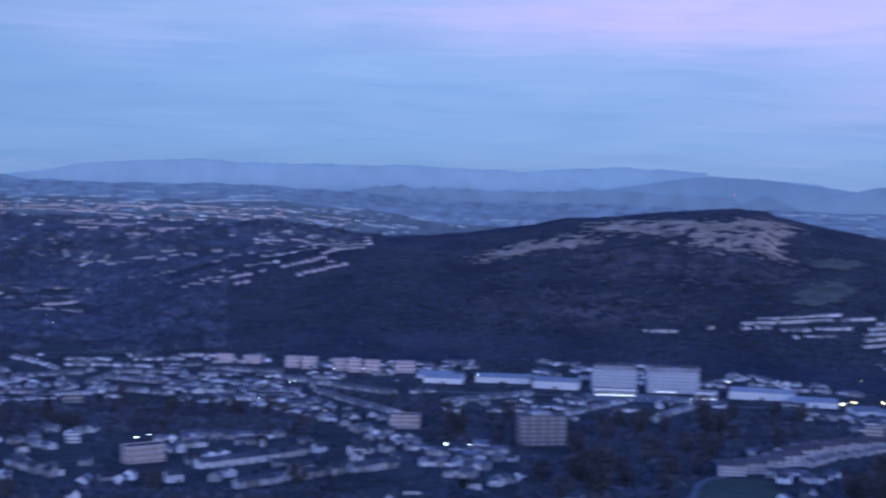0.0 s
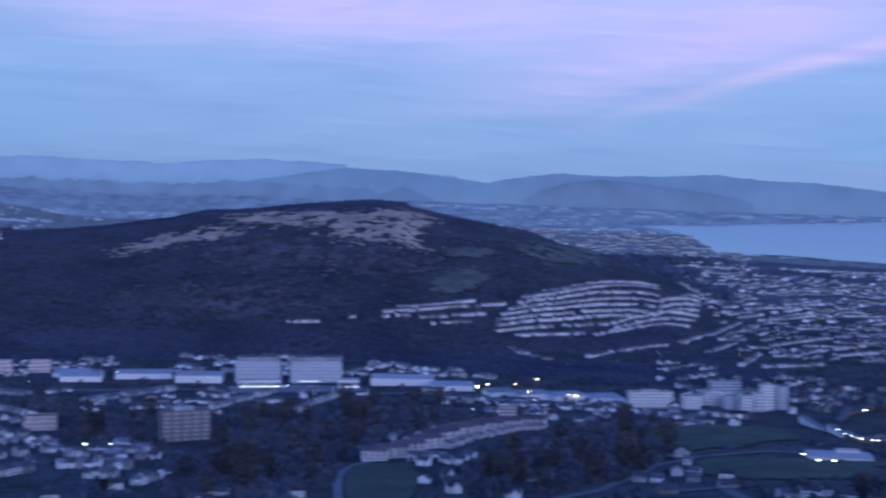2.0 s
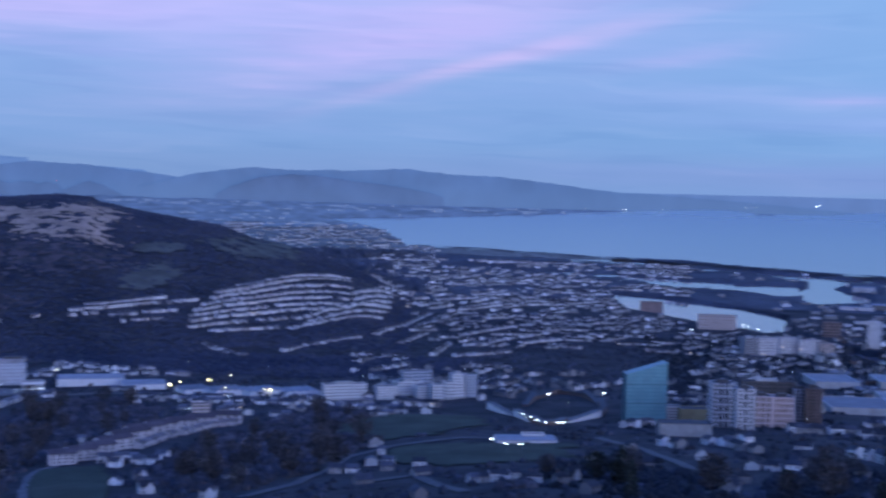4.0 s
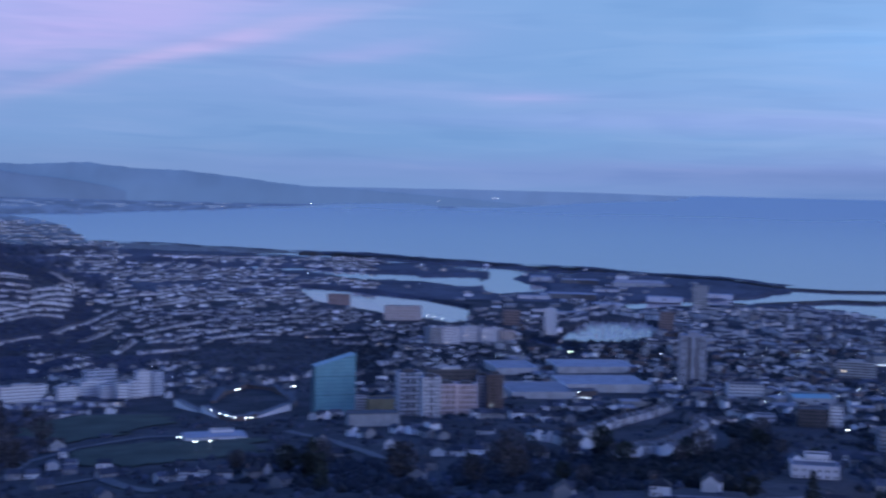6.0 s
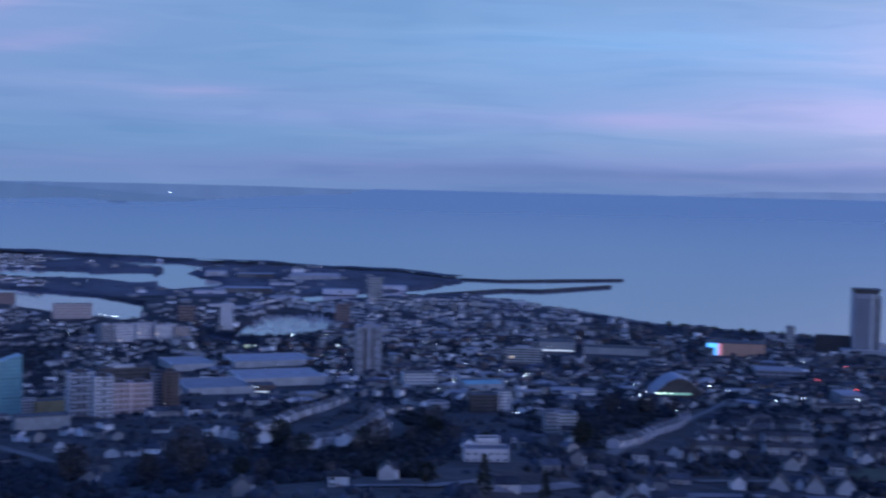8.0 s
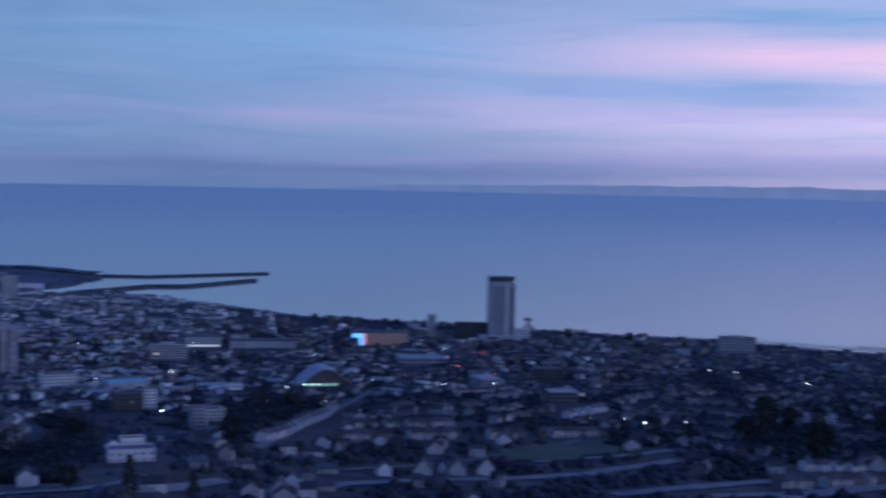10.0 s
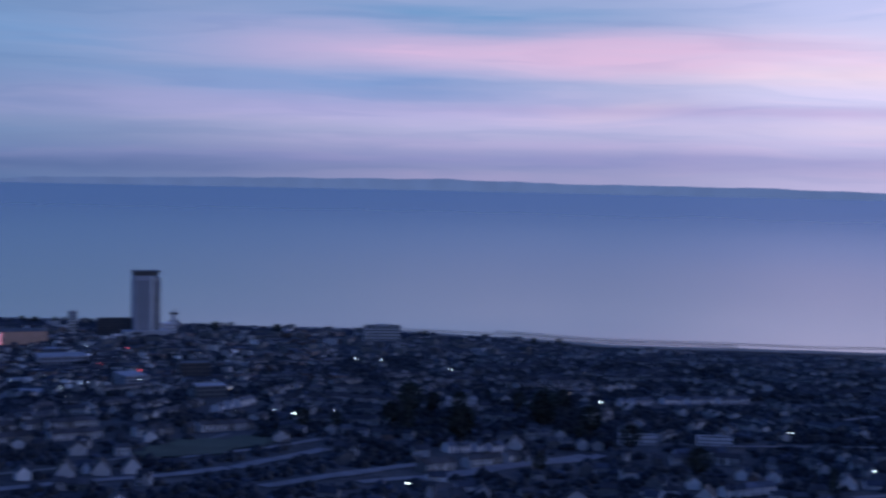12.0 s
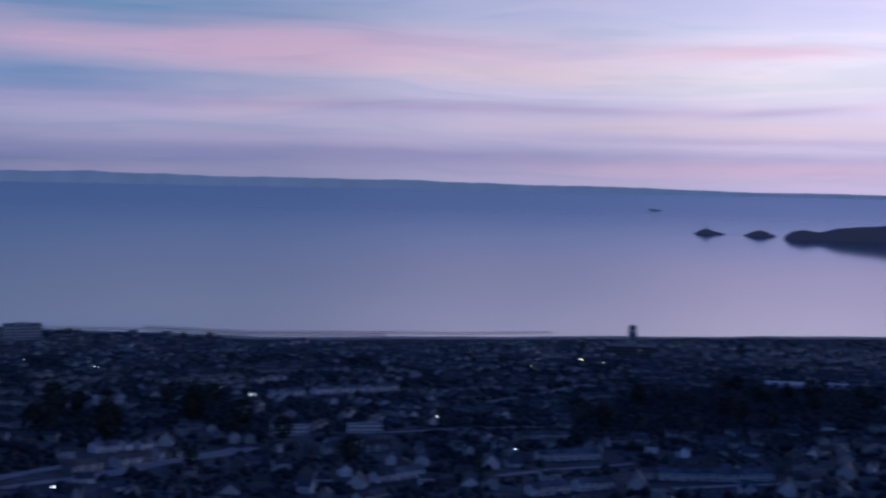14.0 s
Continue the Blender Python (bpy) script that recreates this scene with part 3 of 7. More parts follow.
M_DARK_CLAD = material("dark_cladding", (.075, .07, .075), .6, vary=.2, size=8)
M_TEAL = material("blue_green_glazing", (.12, .30, .36), .35, vary=.10, size=9, spec=.6)
M_OCHRE = material("ochre_cladding", (.30, .25, .15), .8, vary=.15, size=8)
M_RUST = material("rust_red_cladding", (.22, .165, .16), .8, vary=.15, size=8)
M_GLASS = material("dark_window_glass", (.035, .042, .055), .12, vary=.2, size=3, spec=.6)
M_DOOR = material("painted_door", (.12, .07, .06), .6, vary=.2, size=2)
M_BARK = material("winter_bark", (.070, .064, .066), .95, vary=.3, size=2)
M_TWIG = material("bare_winter_twigs", (.078, .074, .082), .95, vary=.30, size=6, island=.4, each=.25)
M_EVERGREEN = material("evergreen_leaves", (.026, .034, .028), .9, vary=.3, size=5, island=.3, each=.3)
M_WOOD = material("winter_woodland", (.052, .060, .080), .95, vary=.30, size=90, island=.30)
# dark woods two kilometres off; blue of the haze mixed into their colour
M_HILLWOOD = material("dark_hazed_woodland", (.034, .047, .080), .95, vary=.22, size=130, island=.10, second=(.060, .068, .096))
M_THICKET = material("brown_winter_thicket", (.084, .081, .092), .95, vary=.3, size=50, island=.3)
M_HEDGE = material("dark_garden_hedge", (.022, .027, .034), .95, vary=.3, size=60, island=.25)
M_SLATE_PALE = material("damp_pale_slate", (.105, .112, .135), .6, vary=.2, size=6, island=.5, each=.25, spec=.4)
M_CREAM = material("faded_cream_render", (.45, .43, .46), .85, vary=.12, size=5, each=.15)
M_BRACKEN = material("dry_bracken", (.37, .275, .205), .95, vary=.30, size=35, bump=.2)
M_HEATH = material("brown_heath", (.088, .074, .078), .95, vary=.35, size=40, bump=.2)
M_GRASS = material("mown_grass", (.046, .064, .046), .95, vary=.25, size=30)
M_FIELD = material("pale_pasture", (.095, .100, .085), .95, vary=.25, size=40)
M_ROAD = material("asphalt_road", (.085, .087, .095), .75, vary=.2, size=12, spec=.5)
M_PAVED = material("pale_paved_yard", (.155, .155, .165), .85, vary=.2, size=14)
M_SAND = material("wet_sand", (.16, .13, .11), .6, vary=.2, size=30, spec=.5)
M_GABLE = material("white_gable_render", (.66, .65, .66), .85, vary=.10, size=4, each=.25)
# woodland again, paler and bluer: distance haze put into the colour
M_FARWOOD = material("hazed_far_woods", (.082, .096, .126), .95, vary=.3, size=140, island=.25)
M_PEBBLE_DIM = material("brown_pebbledash", (.175, .155, .165), .9, vary=.14, size=4)
M_GABLE_DIM = material("grey_white_gable_render", (.43, .43, .45), .85, vary=.10, size=4, each=.25)
M_STAND = material("deep_green_conifers", (.012, .016, .017), .95, vary=.35, size=40, island=.4)
# scrub of spit and docks, lightened in colour to imitate haze
M_SCRUB_HAZED = material("hazed_dock_scrub", (.060, .070, .095), .95, vary=.3, size=60, island=.3)
M_TOWER = material("pale_tower_cladding", (.31, .33, .39), .6, vary=.10, size=10)
M_STONE = material("dark_harbour_stone", (.045, .050, .062), .9, vary=.3, size=8)
M_POLE = material("galvanised_steel", (.25, .26, .27), .5, .6, vary=.1, size=1)
L_WHITE = lamp_material("white_lamp_glow", (.78, .95, 1.0), 13.0)
L_WARM = lamp_material("warm_lamp_glow", (1.0, .86, .42), 15.0)
L_GREEN = lamp_material("greenish_lamp_glow", (.72, 1.0, .80), 12.0)
L_RED = lamp_material("red_lamp_glow", (1.0, .10, .08), 7.0)
L_STRIP = lamp_material("lit_shopfront_glow", (.80, .92, 1.0), .65)
L_STRIP_WARM = lamp_material("warm_lit_windows", (1.0, .80, .52), .9)
L_SCREEN_BLUE = lamp_material("screen_blue_light", (.10, .45, 1.0), 1.6)
L_RIB = lamp_material("dim_amber_light", (.40, .27, .24), .08)
L_SCREEN_PINK = lamp_material("screen_pink_light", (.95, .35, .45), .7)

# ---- building kit ----
rng = random.Random(7)


class Shape:
    """Corners and faces gathered for one mesh."""

    def __init__(self):
        self.v, self.f = [], []

    def add(self, corners, faces, turn=0.0, at=(0, 0, 0)):
        n = len(self.v)
        c, s = math.cos(turn), math.sin(turn)
        self.v += [(x * c - y * s + at[0], x * s + y * c + at[1], z + at[2]) for x, y, z in corners]
        self.f += [tuple(i + n for i in q) for q in faces]
        return self

    def box(self, x0, x1, y0, y1, z0, z1, turn=0.0, at=(0, 0, 0)):
        return self.add([(x0, y0, z0), (x1, y0, z0), (x1, y1, z0), (x0, y1, z0), (x0, y0, z1), (x1, y0, z1), (x1, y1, z1), (x0, y1, z1)],
                        [(0, 3, 2, 1), (4, 5, 6, 7), (0, 1, 5, 4), (1, 2, 6, 5), (2, 3, 7, 6), (3, 0, 4, 7)], turn, at)

    def gabled(self, w, d, eave, ridge, deep=4.0, turn=0.0, at=(0, 0, 0)):
        """Walls with gable ends, the ridge along x."""
        a, b = w / 2, d / 2
        return self.add([(-a, -b, -deep), (a, -b, -deep), (a, b, -deep), (-a, b, -deep), (-a, -b, eave), (a, -b, eave), (a, b, eave), (-a, b, eave),
                         (-a, 0, ridge), (a, 0, ridge)],
                        [(0, 1, 5, 4), (2, 3, 7, 6), (1, 2, 6, 9, 5), (3, 0, 4, 8, 7)], turn, at)

    def roof(self, w, d, eave, ridge, over=.35, thick=.22, turn=0.0, at=(0, 0, 0)):
        """Two sloping slabs over gabled()."""
        a, b = w / 2 + over * .5, d / 2 + over
        e = eave - over * (ridge - eave) / (d / 2) + .08
        r = ridge + .08
        return self.add([(-a, -b, e), (a, -b, e), (a, 0, r), (-a, 0, r), (a, b, e), (-a, b, e),
                         (-a, -b, e + thick), (a, -b, e + thick), (a, 0, r + thick), (-a, 0, r + thick), (a, b, e + thick), (-a, b, e + thick)],
                        [(6, 7, 8, 9), (9, 8, 10, 11), (0, 3, 2, 1), (3, 5, 4, 2), (0, 1, 7, 6), (5, 11, 10, 4), (1, 2, 8, 7), (2, 4, 10, 8), (0, 6, 9, 3), (3, 9, 11, 5)], turn, at)

    def hipped(self, w, d, eave, ridge, over=.4, turn=0.0, at=(0, 0, 0)):
        a, b = w / 2 + over, d / 2 + over
        k = max(a - b, .2)
        e = eave + .05
        return self.add([(-a, -b, e), (a, -b, e), (a, b, e), (-a, b, e), (-k, 0, ridge), (k, 0, ridge)],
                        [(0, 1, 5, 4), (1, 2, 5), (2, 3, 4, 5), (3, 0, 4), (0, 3, 2, 1)], turn, at)

    def mesh(self, name, *mats, smooth=False):
        me = bpy.data.meshes.new(name)
        me.from_pydata(self.v, [], self.f)
        for m in mats:
            me.materials.append(m)
        if smooth:
            me.polygons.foreach_set("use_smooth", [True] * len(me.polygons))
        me.update()
        return me


def part(name, shape, mat, parent, label="", at=None):
    me = shape if isinstance(shape, bpy.types.Mesh) else shape.mesh(name, mat)
    ob = new(name, me)
    ob.parent = parent
    if at is not None:
        ob.location = at
    return tagged(ob, label)


def thing(name, label, category, group=""):
    return tagged(new(name), label, category, group)


TAKEN = set()


def claim(bearing, reach, radius):
    x, y = polar(bearing, reach)
    n = int(radius // 12) + 1
    i, j = int(x // 12), int(y // 12)
    for u in range(-n, n + 1):
        for v in range(-n, n + 1):
            if u * u + v * v <= n * n:
                TAKEN.add((i + u, j + v))


def free(x, y):
    return (int(x // 12), int(y // 12)) not in TAKEN


def stand(ob, bearing, reach, turn=0.0, lift=0.0):
    """Put a thing on the land, its front (-y) to the viewpoint but for turn degrees."""
    p, s = land(bearing, reach, lift)
    ob.location, ob.scale = p, (s, s, s)
    ob.rotation_euler = (0, 0, radians(turn - bearing))
    return ob


PANE = {}


def pane_mesh(w, h, mat):
    key = (round(w, 2), round(h, 2), mat.name)
    if key not in PANE:
        PANE[key] = Shape().box(-w / 2, w / 2, -.06, .06, 0, h).mesh("window", mat)
    return PANE[key]


M_GLASS_PALE = material("pale_tinted_glass", (.26, .28, .34), .3, vary=.15, size=3)


def windows(ob, w, d, z0, floors, storey, bays, ww, wh, mat=None, sides=True, lit=.0, seed=0):
    """A window for each bay of each storey, on the front and on both ends."""
    r = random.Random(seed)
    for k in range(floors):
        for i in range(bays):
            m = (mat or M_GLASS) if r.random() >= lit else L_STRIP_WARM
            part("window", pane_mesh(ww, wh, m), m, ob, at=(-w / 2 + (i + .5) * w / bays, -d / 2 - .04, z0 + k * storey))
        if sides:
            n = max(1, min(3, int(d / 5)))
            for sgn in (-1, 1):
                for i in range(n):
                    p = part("window", pane_mesh(ww, wh, mat or M_GLASS), M_GLASS, ob, at=(sgn * (w / 2 + .04), -d / 2 + (i + .5) * d / n, z0 + k * storey))
                    p.rotation_euler = (0, 0, radians(90))


def block(name, bearing, reach, w, h, depth=16.0, turn=0.0, wall=None, floors=0, bays=0, label="", group="", plant=True, lit=0.0, roof=None,
          wide=.55, tall=.5, category="building", base_strip=None, glass=None):
    """A flat-roofed building: body, parapet, plant room on the roof, windows storey by storey."""
    wall = wall or M_RENDER
    h = max(3.4, h - depth * (EYE_Z - float(ground(*polar(bearing, reach)))) / reach)
    ob = thing(name, label, category, group)
    part("wall", Shape().box(-w / 2, w / 2, -depth / 2, depth / 2, -6, h), wall, ob)
    rim = Shape()
    for x0, x1, y0, y1 in ((-w / 2 - .1, w / 2 + .1, -depth / 2 - .1, -depth / 2 + .3), (-w / 2 - .1, w / 2 + .1, depth / 2 - .3, depth / 2 + .1),
                           (-w / 2 - .1, -w / 2 + .3, -depth / 2 + .3, depth / 2 - .3), (w / 2 - .3, w / 2 + .1, -depth / 2 + .3, depth / 2 - .3)):
        rim.box(x0, x1, y0, y1, h + .004, h + .9)
    part("parapet", rim, wall, ob)
    part("roof", Shape().box(-w / 2 + .35, w / 2 - .35, -depth / 2 + .35, depth / 2 - .35, h + .004, h + .3), roof or M_SLATE, ob)
    if plant:
        part("plant_room", Shape().box(-w * .22, w * .18, -depth * .2, depth * .25, h + .3, h + 3.0), M_CONCRETE, ob)
    if floors and bays:
        st = h / floors
        windows(ob, w, depth, st * .3, floors, st, bays, w / bays * wide, st * tall, glass, reach < 1560, lit=lit, seed=int(reach))
    if base_strip:
        part("lit_window_strip", Shape().box(-w * .45, w * .45, -depth / 2 - .3, -depth / 2 - .05, 1.2, 3.0), base_strip, ob, "row of lit ground floor windows")
    stand(ob, bearing, reach, turn)
    claim(bearing, reach, max(w, depth) * .5)
    claim(bearing, reach - depth - 8, w * .5)
    claim(bearing, reach - depth - 30, w * .4)
    return ob


def shed(name, bearing, reach, w, h, depth=30.0, turn=0.0, wall=None, roof=None, bays=1, label="", group="", category="warehouse", strip=None):
    """A low hall with one or more shallow gabled bays, their ridges running away from the viewer."""
    h = max(4.5, h - depth * (EYE_Z - float(ground(*polar(bearing, reach)))) / reach)
    ob = thing(name, label, category, group)
    walls, tops = Shape(), Shape()
    bw = w / bays
    for i in range(bays):
        x = -w / 2 + (i + .5) * bw
        if bays < 3:
            walls.gabled(bw - .1, depth, h * .8, h, 4.0, 0, (x, 0, 0))
            tops.roof(bw - .1, depth, h * .8, h, .2, .2, 0, (x, 0, 0))
            continue
        walls.gabled(depth, bw, h * .72, h, 4.0, math.pi / 2, (x, 0, 0))
        tops.roof(depth, bw, h * .72, h, .2, .2, math.pi / 2, (x, 0, 0))
    part("wall", walls, wall or M_PANEL, ob)
    part("roof", tops, roof or M_METAL_ROOF, ob)
    part("shutter_door", Shape().box(-2.2, 2.2, -depth / 2 - .12, -depth / 2 - .02, 0, min(4.0, h * .6)), M_DARK_CLAD, ob)
    if strip:
        part("lit_window_strip", Shape().box(-w * .46, w * .46, -depth / 2 - .25, -depth / 2 - .02, h * .42, h * .42 + 1.4), strip, ob, "band of lit windows")
    stand(ob, bearing, reach, turn)
    claim(bearing, reach, max(w, depth) * .5)
    return ob


def place_of(bearing, reach):
    x, y = polar(bearing, reach)
    return float(x), float(y)


UNITS = {}


def unit_mesh(w, d, eave, ridge, wall, roof, kind):
    """One house of a terrace: walls, roof, front and back windows, door, and on some a bay or a chimney stack."""
    key = (round(w, 2), d, eave, ridge, wall.name, roof.name, kind)
    if key in UNITS:
        return UNITS[key]
    s, slots = Shape(), []

    def mark(slot):
        slots.extend([slot] * (len(s.f) - len(slots)))

    s.gabled(w - .02, d, eave, ridge, 5)
    if kind == 2:
        s.box(-w * .38, -w * .02, -d / 2 - .8, -d / 2 - .01, -1, eave - .3)
    if kind == 3:
        s.gabled(4.0, w * .5, eave - .4, eave + 1.0, 4, math.pi / 2, (w * .1, d / 2 + 2.0, 0))
    mark(0)
    s.roof(w - .04, d, eave, ridge, .3, .2)
    if kind == 3:
        s.roof(4.0, w * .5, eave - .4, eave + 1.0, .2, .15, math.pi / 2, (w * .1, d / 2 + 2.0, 0))
    mark(1)
    f = -d / 2 - (.85 if kind == 2 else .05)
    for x, z, y in ((-w * .22, .9, f), (-w * .22, 3.2, f), (w * .22, 3.2, -d / 2 - .05)):
        s.box(x - .65, x + .65, y, y + .04, z, z + 1.35)
    for x, z in ((-w * .22, 3.2), (w * .22, .9), (w * .22, 3.2)):
        s.box(x - .55, x + .55, d / 2 + .01, d / 2 + .05, z, z + 1.3)
    s.box(w * .12, w * .34, -d / 2 - .06, -d / 2 - .01, 0, 2.1)
    mark(2)
    if kind != 1:
        s.box(-w / 2 + .02, -w / 2 + .9, -.5, .5, ridge - .5, ridge + 1.4)
        mark(3)
    me = s.mesh("house", wall, roof, M_GLASS, M_BRICK)
    me.polygons.foreach_set("material_index", slots)
    me.update()
    UNITS[key] = me
    return me


def terrace(b0, r0, b1, r1, unit=5.4, depth=8.0, eave=5.0, ridge=7.6, wall=None, roof=None, label="", group="terraced streets"):
    """A row of joined houses from one spot to another, stepping with the ground; one thing."""
    (x0, y0), (x1, y1) = place_of(b0, r0), place_of(b1, r1)
    if b1 < b0:
        x0, y0, x1, y1 = x1, y1, x0, y0
    long = math.hypot(x1 - x0, y1 - y0)
    n = max(2, int(long / unit))
    turn = math.atan2(y1 - y0, x1 - x0)
    mx, my = (x0 + x1) / 2, (y0 + y1) / 2
    z0 = float(ground(mx, my))
    ob = thing("terrace_of_houses", label or "row of pale rendered terraced houses with slate roofs", "terrace", group)
    for i in range(n):
        u = (i + .5) / n
        x, y = x0 + (x1 - x0) * u, y0 + (y1 - y0) * u
        claim(math.degrees(math.atan2(x, y)), math.hypot(x, y), 14)
        if rng.random() < .2:
            continue
        part("house", unit_mesh(long / n, depth, eave, ridge, wall or M_RENDER, roof or M_SLATE, rng.choice((0, 1, 2, 3))), None, ob,
             at=((u - .5) * long, rng.uniform(-.9, .9), float(ground(x, y)) - z0 + rng.uniform(-.4, .4)))
    a, b, c = drawn_in(mx, my, z0)
    s = math.hypot(a, b) / math.hypot(mx, my)
    ob.location, ob.scale = (float(a), float(b), float(c)), (s, s, s)
    ob.rotation_euler = (0, 0, turn)
    return ob


CHIMNEY = Shape().box(-.55, .55, -.35, .35, 0, 1.7).box(-.62, .62, -.42, .42, 1.7, 1.85).box(-.35, -.1, -.12, .12, 1.85, 2.2).box(.1, .35, -.12, .12, 1.85, 2.2).mesh("chimney", M_BRICK)


def house(w, d, eave, ridge, wall, roof, label, hip=False, wing=False):
    """A detached or paired house, built at the origin."""
    ob = thing("house", label, "house", "houses on the hillside")
    if hip:
        part("wall", Shape().box(-w / 2, w / 2, -d / 2, d / 2, -4, eave), wall, ob)
        part("roof", Shape().hipped(w, d, eave, ridge), roof, ob)
    else:
        s = Shape().gabled(w, d, eave, ridge)
        t = Shape().roof(w, d, eave, ridge)
        if wing:
            s.gabled(d * .7, w * .45, eave, ridge - .3, 4, math.pi / 2, (w * .18, -d * .3, 0))
            t.roof(d * .7, w * .45, eave, ridge - .3, .3, .2, math.pi / 2, (w * .18, -d * .3, 0))
        part("wall", s, wall, ob)
        part("roof", t, roof, ob)
    part("chimney", CHIMNEY, M_BRICK, ob, at=(-w * .3, .3, ridge - 1.0))
    for x, z in ((-w * .3, .9), (-w * .3, 3.5)) if eave > 4 else ((-w * .3, .9),):
        part("window", pane_mesh(1.5, 1.2, M_GLASS), M_GLASS, ob, at=(x, -d / 2 - .03 - (d * .36 if wing and x > 0 else 0), z))
    part("door", Shape().box(-.5, .5, -d / 2 - .08, -d / 2 - .01, 0, 2.05), M_DOOR, ob, at=(0, 0, 0))
    return ob


def drape(name, ring, mat, lift, label, category, ragged=0.0, step=8.0, kind="structure"):
    """A patch of other ground inside a ring of (bearing, reach), lying on the land."""
    r = np.array(ring, float)
    px, py = polar(r[:, 0], r[:, 1])
    xs, ys = np.meshgrid(np.arange(px.min() - step, px.max() + step * 2, step), np.arange(py.min() - step, py.max() + step * 2, step))
    cx, cy = xs[:-1, :-1] + step / 2, ys[:-1, :-1] + step / 2
    wx = cx + ragged * ripple(cx * 7, cy * 7) + ragged * .6 * ripple(cx * 19 + 40, cy * 19)
    wy = cy + ragged * ripple(cy * 7 + 90, cx * 7) + ragged * .6 * ripple(cy * 17, cx * 17 + 10)
    keep = inside(wx, wy, ring)
    if ragged > 20:
        keep &= ripple(cx * 5 + 30, cy * 5) + .6 * ripple(cx * 13, cy * 13) > -.5
    if category in ("lawn", "yard"):
        for x, y in zip(cx[keep], cy[keep]):
            TAKEN.add((int(x // 12), int(y // 12)))
    z = ground(xs, ys) + lift
    return sheet(name, *drawn_in(xs, ys, z), mat, kind=kind, label=label, category=category, keep=keep)


def ribbon(name, spots, width, mat, lift, label, category="road", level=None):
    """A strip of road or bank along spots of (bearing, reach)."""
    p = [place_of(*s) for s in spots]
    pts = []
    for (x0, y0), (x1, y1) in zip(p[:-1], p[1:]):
        n = max(1, int(math.hypot(x1 - x0, y1 - y0) / 10))
        pts += [(x0 + (x1 - x0) * i / n, y0 + (y1 - y0) * i / n) for i in range(n)]
    pts.append(p[-1])
    for x, y in pts:
        for u in (-6, 6):
            for v in (-6, 6):
                TAKEN.add((int((x + u) // 12), int((y + v) // 12)))
    q = np.array(pts)
    d = np.gradient(q, axis=0)
    d /= np.linalg.norm(d, axis=1)[:, None] + 1e-9
    side = np.stack([-d[:, 1], d[:, 0]], -1)
    k = np.linspace(-.5, .5, 4)[:, None, None] * width
    xy = q[None] + k * side[None]
    z = ground(xy[..., 0], xy[..., 1]) + lift if level is None else xy[..., 0] * 0 + level
    return sheet(name, *drawn_in(xy[..., 0], xy[..., 1], z), mat, label=label, category=category)


# ---- open ground: bracken, fields, greens, roads, shore ----
drape("bracken_slope", ((5.66, 2708), (6.70, 2771), (10.39, 2690), (11.31, 2642), (11.99, 2681), (14.45, 2792), (14.57, 2714), (13.92, 2597), (14.18, 2435), (12.71, 2447), (12.03, 2462), (10.08, 2492), (9.73, 2567), (6.48, 2618)), M_BRACKEN, 2.2,
      "pale pinkish dry bracken on the hilltop", "hillside", 26, 7)
drape("bracken_slope", ((1.10, 2480), (1.57, 2555), (3.44, 2618), (5.55, 2618), (6.49, 2558), (5.33, 2516), (3.46, 2510), (2.05, 2483)), M_BRACKEN, 2.2, "pale dry bracken strip on the slope", "hillside", 22, 7)
drape("heath_slope", ((5.56, 2516), (9.75, 2468), (12.72, 2393), (14.74, 2420), (14.33, 2297), (10.93, 2309), (7.47, 2345), (5.12, 2375)), M_HEATH, 1.6, "brown heath between dark woods", "hillside", 60, 9)
drape("heath_slope", ((2.79, 2285), (8.65, 2237), (10.98, 2168), (5.18, 2114), (1.63, 2177)), M_HEATH, 1.6, "brown scrub low on the hill", "hillside", 70, 9)
drape("field", ((15.16, 2492), (16.80, 2546), (17.04, 2495), (16.10, 2447), (15.16, 2444)), M_FIELD, 2.5, "small pale green field on the hill", "field", 8, 6)
drape("field", ((14.71, 2315), (16.11, 2396), (16.82, 2348), (16.13, 2264), (14.49, 2237)), M_FIELD, 2.5, "grey-green rough pasture", "field", 10, 7)
drape("field", ((17.98, 2588), (19.39, 2816), (21.52, 4951), (21.78, 2669), (20.35, 2591), (18.22, 2498)), M_FIELD, 2.5, "grey-green pasture on the hill's shoulder", "field", 22, 8)
drape("field", ((-14.42, 2057), (-11.71, 2063), (-11.25, 2006), (-11.93, 1934), (-14.64, 1952)), M_FIELD, 1.0, "long pale green field in the valley", "field", 8, 7)
drape("park_lawn", ((10.97, 863), (10.86, 974), (11.25, 1022), (12.08, 1028), (13.75, 1028), (14.12, 971), (14.02, 860), (13.32, 806), (11.41, 806)), M_GRASS, .9, "round green lawn inside a looping road", "lawn", 0, 4)
drape("park_lawn", ((23.36, 1217), (25.73, 1301), (29.26, 1286), (29.74, 1214), (27.64, 1130), (25.75, 1121), (23.85, 1145)), M_GRASS, .9, "dark green sloping park lawn", "lawn", 6, 5)
drape("park_lawn", ((25.53, 1076), (29.06, 1085), (32.31, 1082), (33.68, 1085), (32.79, 959), (28.62, 929), (25.78, 989)), M_GRASS, .9, "dark green grass bank", "lawn", 6, 5)
drape("park_lawn", ((71.13, 950), (73.02, 1016), (75.87, 1046), (76.83, 998), (74.46, 938), (71.61, 920)), M_GRASS, .9, "dim green field among terraces", "lawn", 5, 5)
ribbon("road", ((10.73, 839), (10.67, 932), (10.90, 1004), (11.42, 1031), (12.08, 1037)), 6, M_PAVED, .6, "pale looping road round the lawn")
